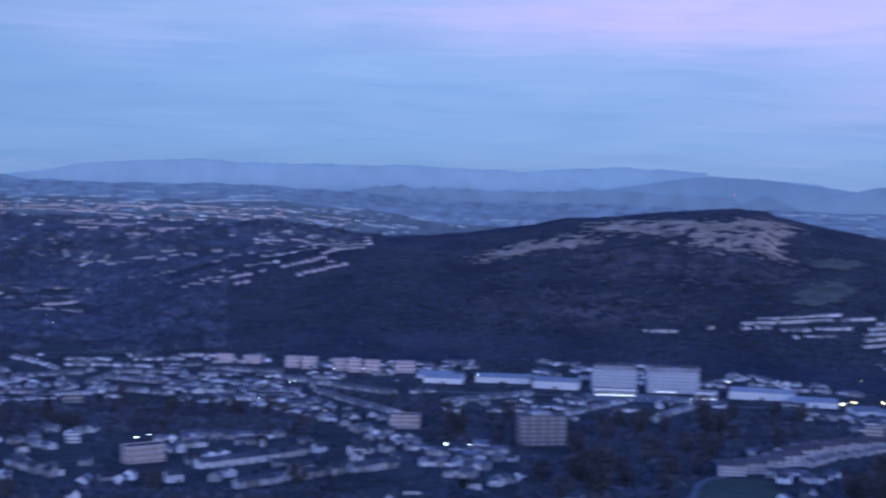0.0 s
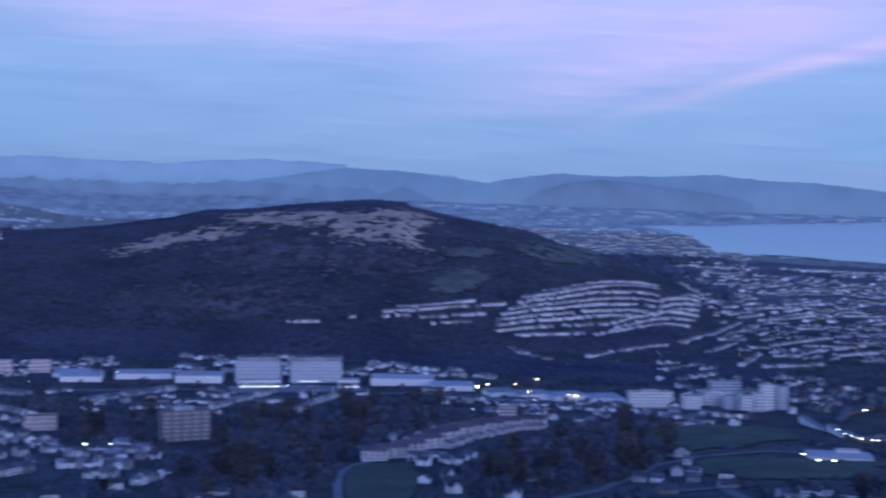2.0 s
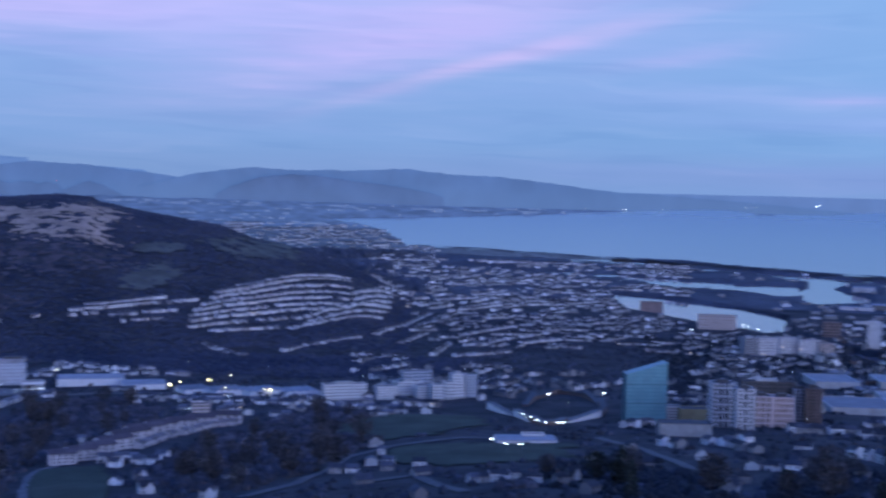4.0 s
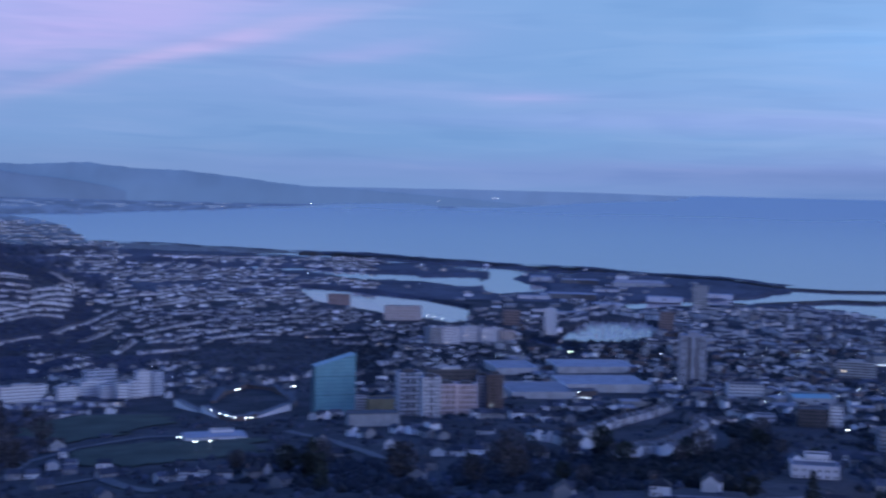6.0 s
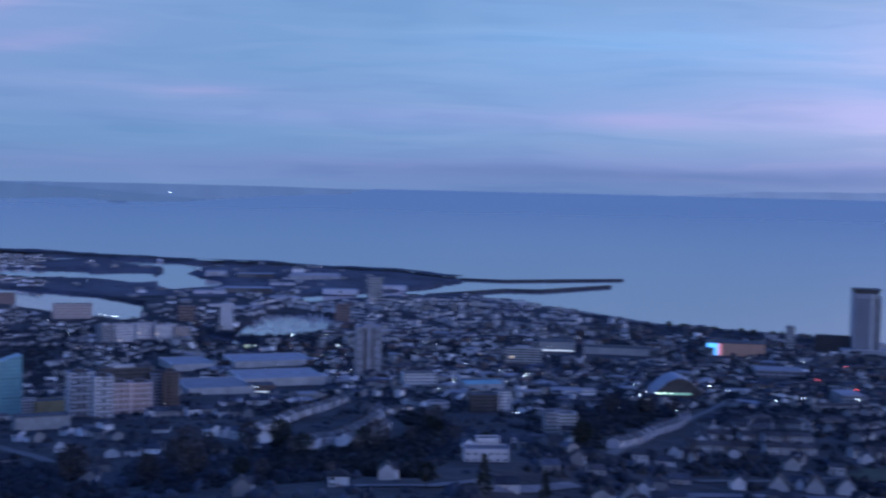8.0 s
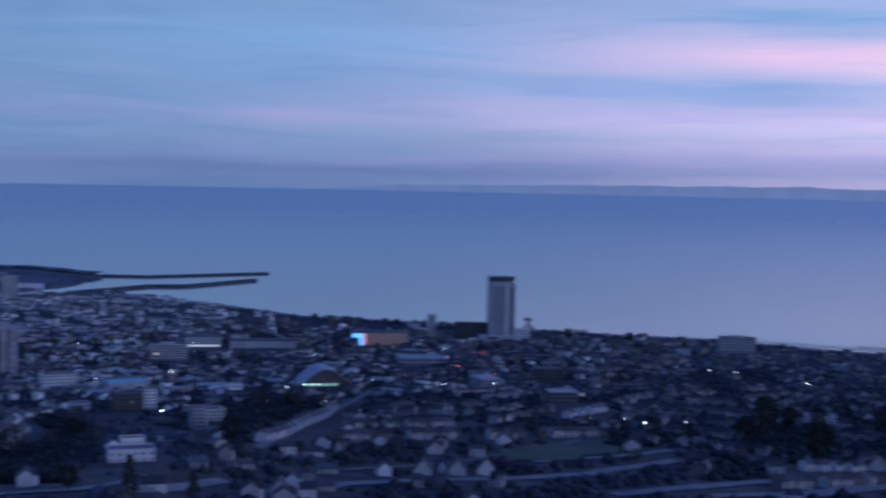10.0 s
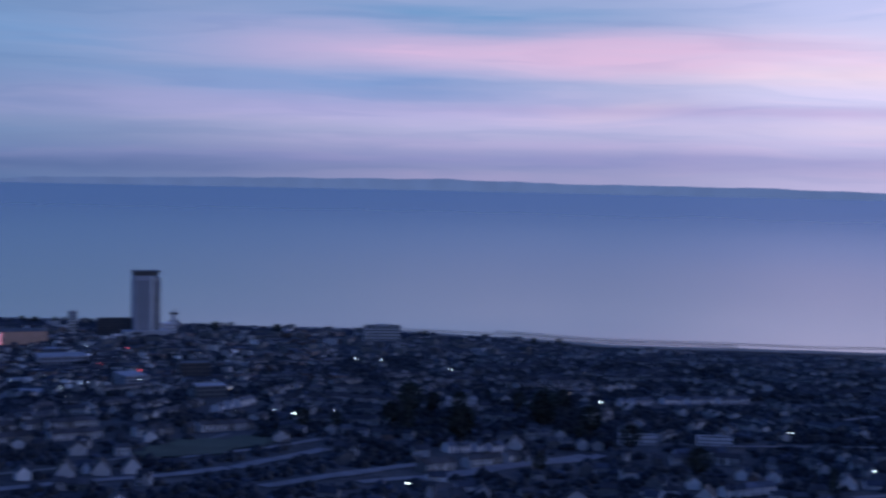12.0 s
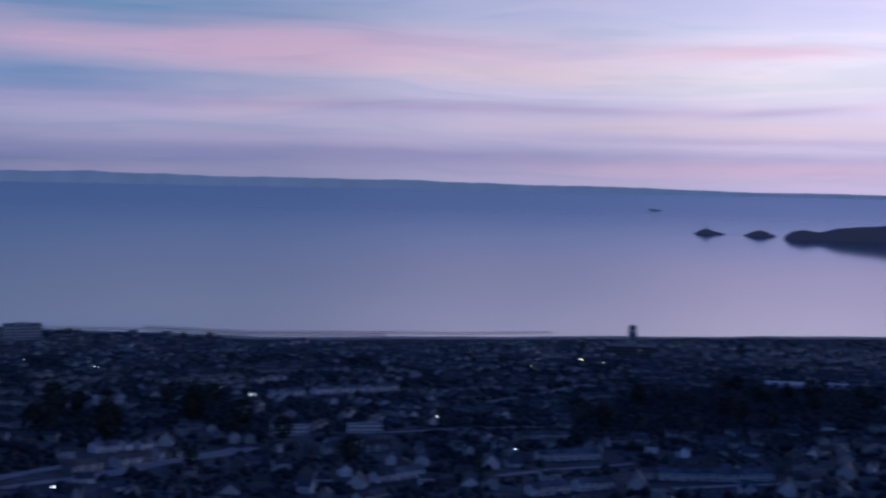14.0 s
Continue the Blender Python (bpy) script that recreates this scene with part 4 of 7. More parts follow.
ribbon("road", ((19.38, 824), (21.75, 872), (23.87, 1025), (25.76, 1085), (28.58, 1115), (31.38, 1115)), 8, M_ROAD, .6, "grey road climbing past the park")
ribbon("road", ((24.38, 872), (26.74, 890), (28.89, 785)), 8, M_ROAD, .6, "grey road past houses")
ribbon("road", ((34.36, 1121), (36.39, 1031), (38.19, 902), (39.67, 875)), 8, M_ROAD, .6, "grey road running downhill")
ribbon("road", ((74.92, 1058), (73.02, 971), (69.72, 914), (65.07, 836)), 6, M_ROAD, .6, "narrow street between terraces")
for lane, wide in ((((61.45, 731), (65.08, 791), (69.73, 827), (74.94, 881)), 11), (((75.18, 881), (77.32, 926), (78.98, 977)), 11), (((76.39, 824), (79.72, 860), (83.07, 929)), 12), (((83.04, 860), (86.76, 950), (90.61, 1058)), 11),
                   (((73.03, 920), (75.88, 962), (78.73, 1022)), 8), (((80.43, 839), (83.28, 872), (87.12, 968), (89.89, 1052)), 9), (((100.82, 899), (103.66, 944), (106.48, 971)), 8), (((95.07, 1103), (98.87, 1139), (102.67, 1145)), 7),
                   (((50.16, 596), (54.01, 599), (60.08, 743)), 9), (((106.74, 860), (110.66, 887), (115.12, 905)), 8), (((100.03, 1346), (102.63, 1436), (104.51, 1526)), 9), (((93.14, 1391), (96.46, 1436), (99.31, 1478)), 8)):
    ribbon("road", lane, wide, M_PAVED, .6, "pale lane between houses on the slope")
ribbon("road", ((61.48, 866), (63.36, 1109), (65.01, 1283), (66.42, 1490)), 7, M_ROAD, .6, "straight street running down to the centre")
ribbon("road", ((-0.88, 1571), (6.32, 1556), (11.54, 1517), (16.76, 1529), (22.59, 1499)), 12, M_ROAD, .6, "valley road beside retail sheds")
ribbon("beach", ((58.4, 2888), (63, 2618), (66.8, 2536), (70.4, 2480), (75, 2408), (79.6, 2380)), 40, M_SAND, 1.2, "narrow dusky beach", "beach")
ribbon("beach", ((79.6, 2380), (86.6, 2298), (90.3, 2234), (97.3, 2250), (104, 2318), (116, 2530), (121, 2535)), 46, M_SAND, 1.2, "wide dusky tidal beach", "beach")
drape("yard", ((6.32, 1571), (8.21, 1619), (11.53, 1589), (11.78, 1520), (6.32, 1514)), M_PAVED, 1.2, "paved car park before white blocks", "yard", 0, 6)

# ---- harbour walls and spit ----


def breakwater(spots, width, high, label):
    ob = thing("breakwater", label, "breakwater")
    p = [place_of(*s) for s in spots]
    for (x0, y0), (x1, y1) in zip(p[:-1], p[1:]):
        n = max(1, int(math.hypot(x1 - x0, y1 - y0) / 60))
        for i in range(n):
            s = Shape()
            ends = []
            for u in (i / n, (i + 1) / n):
                x, y = x0 + (x1 - x0) * u, y0 + (y1 - y0) * u
                t = math.atan2(y1 - y0, x1 - x0) + math.pi / 2
                ring = []
                for k, z in ((-.5, -4), (-.3, high), (.3, high), (.5, -4)):
                    a, b, c = drawn_in(x + math.cos(t) * width * k, y + math.sin(t) * width * k, z)
                    ring.append((float(a), float(b), float(c)))
                ends.append(ring)
            s.add(ends[0] + ends[1], [(0, 1, 5, 4), (1, 2, 6, 5), (2, 3, 7, 6), (0, 3, 2, 1), (4, 5, 6, 7)])
            part("wall_section", s, M_STONE, ob)
    return ob


breakwater(((54.95, 3615), (56.83, 3587), (59.52, 3669), (61.77, 3747)), 8, 5, "long dark stone breakwater at the harbour mouth")
breakwater(((53.63, 3087), (56.88, 3282), (58.40, 3287), (61.26, 3497)), 10, 6, "dark stone pier beside the river mouth")
ribbon("spit_bank", ((26.48, 5113), (31.14, 4846), (37.88, 4450), (36.40, 4612), (43.50, 4182), (48.20, 3995), (52.81, 3785), (54.84, 3630)), 60, M_SCRUB_HAZED, 5, "dark scrub bank along the outer shore", "bank")

for bars in (tuple((b, float(np.interp(b, np.array(COAST)[:, 0], np.array(COAST)[:, 1])) + d) for b in range(lo, hi)) for lo, hi, d in ((82, 97, 62), (86, 104, 100))):
    ribbon("sandbar", bars, 9, M_SAND, -4.3, "thin dark line of wet sand off the beach", "sandbar", 1.4)


def ship(bearing, reach):
    """A long low cargo ship far out."""
    ob = thing("cargo_ship", "distant dark cargo ship on the bay", "ship")
    part("hull", Shape().add([(-70, -9, 0), (64, -9, 0), (64, 9, 0), (-70, 9, 0), (-72, -10, 9), (78, 0, 10), (-72, 10, 9), (60, -10, 9), (60, 10, 9)],
                             [(0, 1, 7, 4), (1, 5, 7), (1, 2, 8, 5), (2, 3, 6, 8), (3, 0, 4, 6), (4, 7, 5, 8, 6)]), M_HEADLAND, ob)
    part("bridge", Shape().box(-66, -48, -8, 8, 9.01, 24), M_HEADLAND, ob)
    part("crane", Shape().box(-10, -7, -1, 1, 9.01, 18), M_HEADLAND, ob)
    part("crane", Shape().box(25, 28, -1, 1, 9.01, 18), M_HEADLAND, ob)
    x, y = polar(bearing, reach)
    a, b, c = drawn_in(x, y, .5)
    s = float(a) / float(x) * .7
    ob.location, ob.scale = (float(a), float(b), float(c)), (s, s, s)
    ob.rotation_euler = (0, 0, radians(-bearing))


ship(107.10, 13000)


def lighthouse(bearing, reach, base):
    ob = thing("lighthouse", "small pale lighthouse on a dark islet", "lighthouse")
    part("tower", Shape().box(-3.5, 3.5, -3.5, 3.5, -6, 14), M_CONCRETE, ob)
    part("lantern", Shape().box(-2, 2, -2, 2, 14.01, 19), M_DARK_CLAD, ob)
    x, y = polar(bearing, reach)
    a, b, c = drawn_in(x, y, base)
    s = float(a) / float(x)
    ob.location, ob.scale = (float(a), float(b), float(c)), (s, s, s)


lighthouse(109.19, 7350, 27.1)


def boat(kind):
    """A moored yacht, built at the origin."""
    ob = thing("yacht", "white moored yacht with a bare mast", "boat", "yachts in the marina")
    part("hull", Shape().add([(-5, -1.5, -.3), (3, -1.5, -.3), (3, 1.5, -.3), (-5, 1.5, -.3), (-5.2, -1.7, 1.2), (3, -1.7, 1.2), (6, 0, 1.4), (3, 1.7, 1.2), (-5.2, 1.7, 1.2)],
                             [(0, 1, 5, 4), (1, 6, 5), (1, 2, 7, 6), (2, 3, 8, 7), (3, 0, 4, 8), (4, 5, 6, 7, 8)]), M_RENDER_PALE, ob)
    part("cabin", Shape().box(-2.5, 2, -1, 1, 1.21, 2.2), M_RENDER_PALE, ob)
    part("mast", Shape().box(-.12, .12, -.12, .12, 2.21, 14), M_POLE, ob)
    return ob


yacht = boat(0)
moor = random.Random(5)
berths = []
for k in range(9):
    for i in range(13):
        b, r = 46.5 + i * .25 + moor.uniform(-.05, .05), 2350 + k * 36 + moor.uniform(-3, 3)
        if bool(inside(*polar(b, r), BASINS[5])) and moor.random() < .85:
            berths.append((b, r))
for n, (b, r) in enumerate(berths):
    a, q, c = (float(v) for v in drawn_in(*polar(b, r), .15))
    ob = yacht if n == 0 else copy_thing(yacht, Matrix.Identity(4))
    ob.location, ob.rotation_euler = (a, q, c), (0, 0, radians(-b + moor.choice((90, 270)) + moor.uniform(-4, 4)))

# ---- tall and marked buildings ----


def wedge_tower(bearing, reach, w, h, depth):
    """Blue-green glass slab whose roof slopes up to one side."""
    ob = thing("glass_tower", "blue-green glazed tower with a steeply sloping top", "tower")
    a, b = w / 2, depth / 2
    s = Shape().add([(-a, -b, -5), (a, -b, -5), (a, b, -5), (-a, b, -5), (-a, -b, h * .8), (a, -b, h), (a, b, h), (-a, b, h * .8)],
                    [(0, 1, 5, 4), (1, 2, 6, 5), (2, 3, 7, 6), (3, 0, 4, 7), (4, 5, 6, 7)])
    part("glazed_wall", s, M_TEAL, ob)
    for k in range(1, 16):
        z = k * h / 16
        x0 = -a if z < h * .8 else -a + w * (z - h * .8) / (h * .2)
        part("floor_band", Shape().box(x0, a + .15, -b - .15, -b - .01, z, z + .55), M_DARK_TEAL if k % 5 == 0 else M_PANEL_TEAL, ob)
    for i in range(1, 7):
        x = -a + w * i / 7
        top = h * .8 + h * .2 * i / 7 - .5
        part("mullion", Shape().box(x - .12, x + .12, -b - .2, -b - .02, 0, top), M_PANEL_TEAL, ob)
    part("side_wall", Shape().box(-a - .12, -a - .01, -b, b, -5, h * .8 - .1), M_DARK_TEAL, ob)
    stand(ob, bearing, reach, 14)
    claim(bearing, reach, w * .7)


def ribbed_tower(bearing, reach, w, h, depth, turn, wall, floors, bays, label, slots=(), pier=.30, band=.32, core=None):
    """A residential tower: dark glazed core behind proud piers and floor bands; slots: bays left as tall dark window columns."""
    h = h - depth * (EYE_Z - float(ground(*polar(bearing, reach)))) / reach
    ob = thing("student_tower", label, "tower", "cluster of residential towers")
    a, b, bw, st = w / 2, depth / 2, w / bays, h / floors
    part("core", Shape().box(-a + .3, a - .3, -b + .5, b - .3, -6, h), core or M_GLASS_PALE, ob, "dim glazing behind the frame")
    for sgn in (-1, 1):
        part("side_wall", Shape().box(sgn * a - .4, sgn * a + .4, -b, b, -6, h + .6), wall, ob)
        for k in range(floors):
            for y in (-.22, .22):
                p = part("window", pane_mesh(depth * .16, st * .5, M_GLASS), M_GLASS, ob, at=(sgn * (a + .44), y * depth, k * st + st * .3))
                p.rotation_euler = (0, 0, radians(90))
    for i in range(bays + 1):
        x = min(max(-a + i * bw, -a + .5), a - .5)
        part("pier", Shape().box(x - bw * pier / 2, x + bw * pier / 2, -b - .15, -b + .45, -6, h + .4), wall, ob)
    for i in range(bays):
        x0, x1 = -a + i * bw + bw * pier / 2 + .01, -a + (i + 1) * bw - bw * pier / 2 - .01
        for k in range(floors + 1):
            z = k * st - st * band / 2
            if i in slots and k % 2:
                continue
            part("floor_band", Shape().box(x0, x1, -b, -b + .4, z, z + st * band), wall, ob)
    part("roof", Shape().box(-a + .45, a - .45, -b + .5, b - .3, h + .01, h + .35), M_SLATE, ob)
    part("parapet", Shape().box(-a + .4, a - .4, b - .3, b, -6, h + .9), wall, ob)
    part("plant_room", Shape().box(-a * .5, a * .45, -b * .3, b * .6, h + .36, h + 2.9), M_DARK_CLAD, ob)
    stand(ob, bearing, reach, turn)
    claim(bearing, reach, max(w, depth) * .6)
    claim(bearing, reach - depth - 12, w * .5)
    return ob


def white_slab(bearing, reach, w, h, depth, turn):
    """A white slab block with rows of small windows, a set-back grey attic and dark louvred plant screens."""
    ob = thing("white_office_block", "white panelled slab block with a grey set-back attic", "building", "pair of white blocks")
    part("wall", Shape().box(-w / 2, w / 2, -depth / 2, depth / 2, -5, h), M_PANEL_GREY, ob)
    part("attic", Shape().box(-w * .46, w * .47, -depth * .34, depth * .42, h + .01, h + 5.2), M_CONCRETE_DIM, ob, "grey set-back top floor")
    for x0, x1 in ((-.40, -.02), (.10, .44)):
        part("plant_screen", Shape().box(x0 * w, x1 * w, -depth * .2, depth * .3, h + 5.22, h + 7.2), M_DARK_CLAD, ob, "dark louvred screen")
    st = h / 6
    for k in range(6):
        for i in range(14):
            part("window", pane_mesh(w / 14 * .55, st * .36, M_GLASS_PALE), M_GLASS_PALE, ob, at=(-w / 2 + (i + .5) * w / 14, -depth / 2 - .05, k * st + st * .32))
    part("lit_window_strip", Shape().box(-w * .34, w * .06, -depth / 2 - .25, -depth / 2 - .12, 1.5, 2.6), L_STRIP, ob, "row of lit ground floor windows")
    stand(ob, bearing, reach, turn)
    claim(bearing, reach, w * .5)
    claim(bearing, reach - depth - 15, w * .5)


def arched_hall(bearing, reach, w, h, depth, turn):
    """A broad hall under one curved roof, its glazed front lit green."""
    ob = thing("arched_hall", "broad hall with a curved grey roof and green-lit front", "hall")
    n = 14
    arc = [(-w / 2 + w * i / n, h * (.34 + .66 * math.sin(math.pi * i / n))) for i in range(n + 1)]
    y0, y1, thick = -depth / 2 - 1.5, depth / 2, .5
    s = Shape()
    for (xa, za), (xb, zb) in zip(arc[:-1], arc[1:]):
        s.add([(xa, y0, za), (xb, y0, zb), (xb, y1, zb), (xa, y1, za), (xa, y0, za + thick), (xb, y0, zb + thick), (xb, y1, zb + thick), (xa, y1, za + thick)],
              [(0, 3, 2, 1), (4, 5, 6, 7), (0, 1, 5, 4), (1, 2, 6, 5), (2, 3, 7, 6), (3, 0, 4, 7)])
    part("roof", s, M_METAL_ROOF, ob, "curved pale grey roof")
    for y in (-depth / 2, depth / 2 - .4):
        outline = [(-w / 2, -3)] + [(x, z - .05) for x, z in arc] + [(w / 2, -3)]
        k = len(outline)
        part("end_wall", Shape().add([(x, y, z) for x, z in outline] + [(x, y + .3, z) for x, z in outline],
                                     [tuple(reversed(range(k))), tuple(range(k, 2 * k))] + [(i, (i + 1) % k, (i + 1) % k + k, i + k) for i in range(k)]), M_DARK_CLAD, ob)
    for sgn in (-1, 1):
        part("side_wall", Shape().box(sgn * w / 2 - .2, sgn * w / 2 + .2, -depth / 2, depth / 2, -3, h * .34 - .05), M_PANEL_GREY, ob)
    for i in range(6):
        part("lit_window", pane_mesh(w * .085, h * .10, L_RIB_GREEN), L_RIB_GREEN, ob, at=(-w * .38 + i * w * .115, -depth / 2 - .2, h * .30), label="dim green lit window")
    stand(ob, bearing, reach, turn)
    claim(bearing, reach, w * .5)


M_WHITE_FLAT = material("clean_white_render", (.62, .63, .66), .8, vary=.08, size=6)
M_RENDER_FLAT = material("pale_grey_panel_render", (.50, .50, .54), .8, vary=.08, size=6)
M_PINK_PALE = material("pale_pink_panels", (.60, .50, .51), .8, vary=.10, size=6)
L_RIB_GREEN = lamp_material("green_lit_glazing", (.45, .90, .65), .30)
M_PANEL_TEAL = material("teal_spandrel", (.10, .26, .32), .5, vary=.15, size=5)
M_DARK_TEAL = material("dark_teal_side", (.045, .13, .17), .5, vary=.15, size=5)
wedge_tower(36.26, 1287, 38.5, 56.4, 16)


def coast_tower(bearing, reach, w, h):
    """The tall slender tower by the sea: pale lower shaft, dark glazed recess, dark crown over the top floors."""
    ob = thing("seafront_tower", "tall grey residential tower with a dark crown", "tower")
    d = w * .9
    part("wall", Shape().box(-w * .5, w * .16, -d / 2, d / 2, -5, h * .93), M_TOWER, ob, "pale grey-blue side")
    part("wall", Shape().box(w * .17, w * .5, -d * .44, d * .46, -5, h * .90), M_CONCRETE, ob, "pale grey side")
    part("crown", Shape().box(-w * .48, w * .42, -d * .46, d * .46, h * .93 + .01, h * .985).box(-w * .52, w * .5, -d / 2, d / 2, h * .985, h), M_DARK_CLAD, ob, "dark overhanging crown")
    part("podium", Shape().box(-w * .9, w * .8, -d * .7, d * .7, -5, h * .07), M_CONCRETE, ob)
    st = h * .9 / 29
    for k in range(2, 28):
        part("window", pane_mesh(w * .5, st * .32, M_GLASS), M_GLASS, ob, at=(-w * .17, -d / 2 - .05, k * st))
        part("window", pane_mesh(w * .2, st * .5, M_GLASS), M_GLASS, ob, at=(w * .34, -d * .44 - .05, k * st))
    part("rib", Shape().box(w * .14, w * .19, -d / 2 - .4, -d / 2 - .01, 0, h * .93), M_PANEL, ob)
    stand(ob, bearing, reach, 8)
    claim(bearing, reach, w)


M_DARK_CLAD_BLUE = material("grey_blue_cladding", (.24, .26, .32), .5, vary=.15, size=10)
coast_tower(71.51, 2243, 41.6, 101.7)


def finned_tower(bearing, reach, w, h):
    """A concrete office tower of three tall shafts."""
    ob = thing("office_tower", "grey concrete office tower with tall dark recesses", "tower")
    d = w * .6
    for x0, x1, k in ((-.5, -.2, .99), (-.09, .12, .95), (.2, .5, 1.0)):
        part("shaft", Shape().box(x0 * w, x1 * w, -d / 2, d / 2, -5, h * k), M_CONCRETE_DIM, ob)
    part("recess", Shape().box(-w * .48, w * .48, -d * .36, d * .4, -5, h * .95), M_DARK_CLAD, ob, "dark glazed recess")
    part("plant_room", Shape().box(-w * .2, w * .25, -d * .3, d * .3, h * .95 + .01, h * 1.05), M_CONCRETE_DIM, ob)
    for k in range(1, 15, 2):
        for x in (-.35, .35):
            part("window", pane_mesh(w * .05, h / 15 * .6, M_GLASS), M_GLASS, ob, at=(x * w, -d / 2 - .05, k * h / 15))
    stand(ob, bearing, reach, 6)
    claim(bearing, reach, w)


finned_tower(51.19, 1709, 32.4, 63.4)


def clock_tower(bearing, reach, w, h):
    ob = thing("clock_tower", "dark stone civic clock tower above roofs", "tower")
    part("shaft", Shape().box(-w / 2, w / 2, -w / 2, w / 2, -5, h * .86), M_PEBBLE, ob)
    part("crown", Shape().box(-w * .42, w * .42, -w * .42, w * .42, h * .86 + .01, h * .95).box(-w * .3, w * .3, -w * .3, w * .3, h * .95, h), M_STONE, ob)
    for x in (-.25, 0, .25):
        part("window", pane_mesh(w * .1, h * .3, M_GLASS), M_GLASS, ob, at=(x * w, -w / 2 - .05, h * .45))
    part("clock_face", Shape().box(-w * .2, w * .2, -w / 2 - .12, -w / 2 - .01, h * .76, h * .84), M_PANEL, ob)
    stand(ob, bearing, reach, 10)


clock_tower(106.31, 2057, 11.0, 43.3)
block("civic_hall", 106.29, 2048, 71.8, 18.6, 40, 0, M_PEBBLE, 3, 12, "long grey stone civic hall below its tower", plant=False)

# two white slab blocks in the valley with lit ground floors
white_slab(7.28, 1656, 54.0, 25.0, 20, 4)
white_slab(9.69, 1653, 61.5, 25.0, 20, 4)
block("entrance_hall", 7.33, 1592, 48.6, 11.2, 14, 4, M_PANEL, 1, 10, "low white front hall with bright windows", plant=False, base_strip=L_STRIP)
block("entrance_hall", 11.06, 1586, 23.5, 11.8, 14, 4, M_PANEL, 1, 6, "low white annex with bright windows", plant=False, base_strip=L_STRIP)

# flats and sheds along the valley floor
for spot in ((-9.00, 1862, 23.8, 12.3), (-7.85, 1853, 22.9, 11.5), (-6.20, 1814, 18.7, 15.0), (-5.50, 1802, 19.3, 16.3), (-4.23, 1781, 16.2, 16.2), (-3.60, 1769, 18.2, 17.5),
             (-2.85, 1763, 18.9, 17.4), (-1.47, 1775, 24.9, 16.1)):
    block("apartment_house", *spot, 11, rng.uniform(-8, 8), M_PINK, 3, 5, "three storey pinkish apartment house", "apartment houses in the valley", plant=False, wide=.4, tall=.4)
for spot in ((-0.21, 1727, 42.7, 12.8), (2.64, 1700, 67.3, 15.4), (4.90, 1655, 54.6, 17.7), (0.17, 1670, 46.8, 15.2), (13.34, 1631, 75.3, 17.5), (15.40, 1586, 49.1, 14.4)):
    shed("retail_shed", *spot, 40, rng.uniform(-6, 6), M_PANEL, M_METAL_ROOF, 2, "pale metal retail shed with a low roof", "sheds in the valley")
for spot in ((17.48, 1535, 32.9, 12.7), (18.81, 1505, 37.2, 13.7), (20.26, 1493, 38.2, 13.5), (21.76, 1490, 39.3, 13.5)):
    shed("arched_shed", *spot, 34, 20, M_PANEL, M_METAL_ROOF, 5, "grey multi-bay shed with warm lamps", "sheds in the valley")
for spot, n, turn in (((23.69, 1461, 47, 18.6), 9, 14), ((25.42, 1464, 22, 16), 4, 16), ((26.39, 1500, 27, 17.5), 5, 16), ((26.99, 1480, 16, 15.8), 3, 16), ((27.58, 1466, 12, 18.6), 2, 16), ((28.1, 1479, 11.5, 20.4), 2, 16)):
    block("white_apartment_block", *spot, 13, turn, M_WHITE_FLAT, 5, n, "white rendered apartment block with rows of windows", "white apartments by the river", plant=n > 4, wide=.5, tall=.42)
block("white_apartment_block", 28.42, 1491, 14.0, 28.2, 12, 18, M_WHITE_FLAT, 8, 3, "tall white apartment tower", "white apartments by the river", wide=.4, tall=.4)
block("white_apartment_block", 28.98, 1500, 12.0, 27.0, 14, 18, M_PANEL_GREY, 8, 2, "tall blue-grey apartment tower", "white apartments by the river", plant=False, wide=.4, tall=.4)
block("white_apartment_block", 26.7, 1545, 34.0, 24.0, 13, 16, M_PANEL_GREY, 6, 6, "grey apartment block behind white ones", "white apartments by the river", plant=False)
block("brown_flats", 4.29, 1190, 41.7, 29.4, 18, 12, M_PEBBLE_DIM, 7, 5, "brown block of flats with pale balconies", wide=.6, tall=.5, glass=M_GLASS_PALE)
block("low_flats", -1.44, 1272, 28.0, 14.9, 12, 0, M_BUFF, 3, 8, "long pinkish block of low flats", plant=False, wide=.35, tall=.4)
block("tall_house", -12.27, 1091, 31.5, 16.2, 14, 20, M_BUFF, 3, 6, "large pinkish rendered building with a flat roof", plant=False, wide=.3, tall=.35)
block("white_villa", -15.09, 1460, 20.5, 10.8, 10, 0, M_RENDER_PALE, 2, 3, "white flat-roofed house among dark trees", plant=False)
block("white_villa", -15.07, 1190, 10.8, 9.3, 10, 5, M_RENDER_PALE, 2, 3, "tall white house among dark trees", plant=False)
block("gateway_block", 17.76, 1322, 16.4, 12.0, 10, 5, M_BUFF, 3, 4, "pair of small pale tower houses", plant=False)

# centre: round market yard, student towers, offices
ribbed_tower(39.42, 1250, 20.5, 43.5, 18, 12, M_RENDER_FLAT, 11, 4, "pale grey residential tower with a dark window column", (1, 2), .36, .36, M_GLASS)
ribbed_tower(40.31, 1216, 14.8, 39.8, 18, 12, M_RENDER_FLAT, 11, 3, "slim white residential tower with a dark window column", (1,), .44, .36, M_GLASS)
ribbed_tower(41.00, 1268, 16.9, 31.5, 16, 12, M_PINK_PALE, 6, 3, "pinkish residential tower with tall window bays", (), .30, .2, M_RUST)
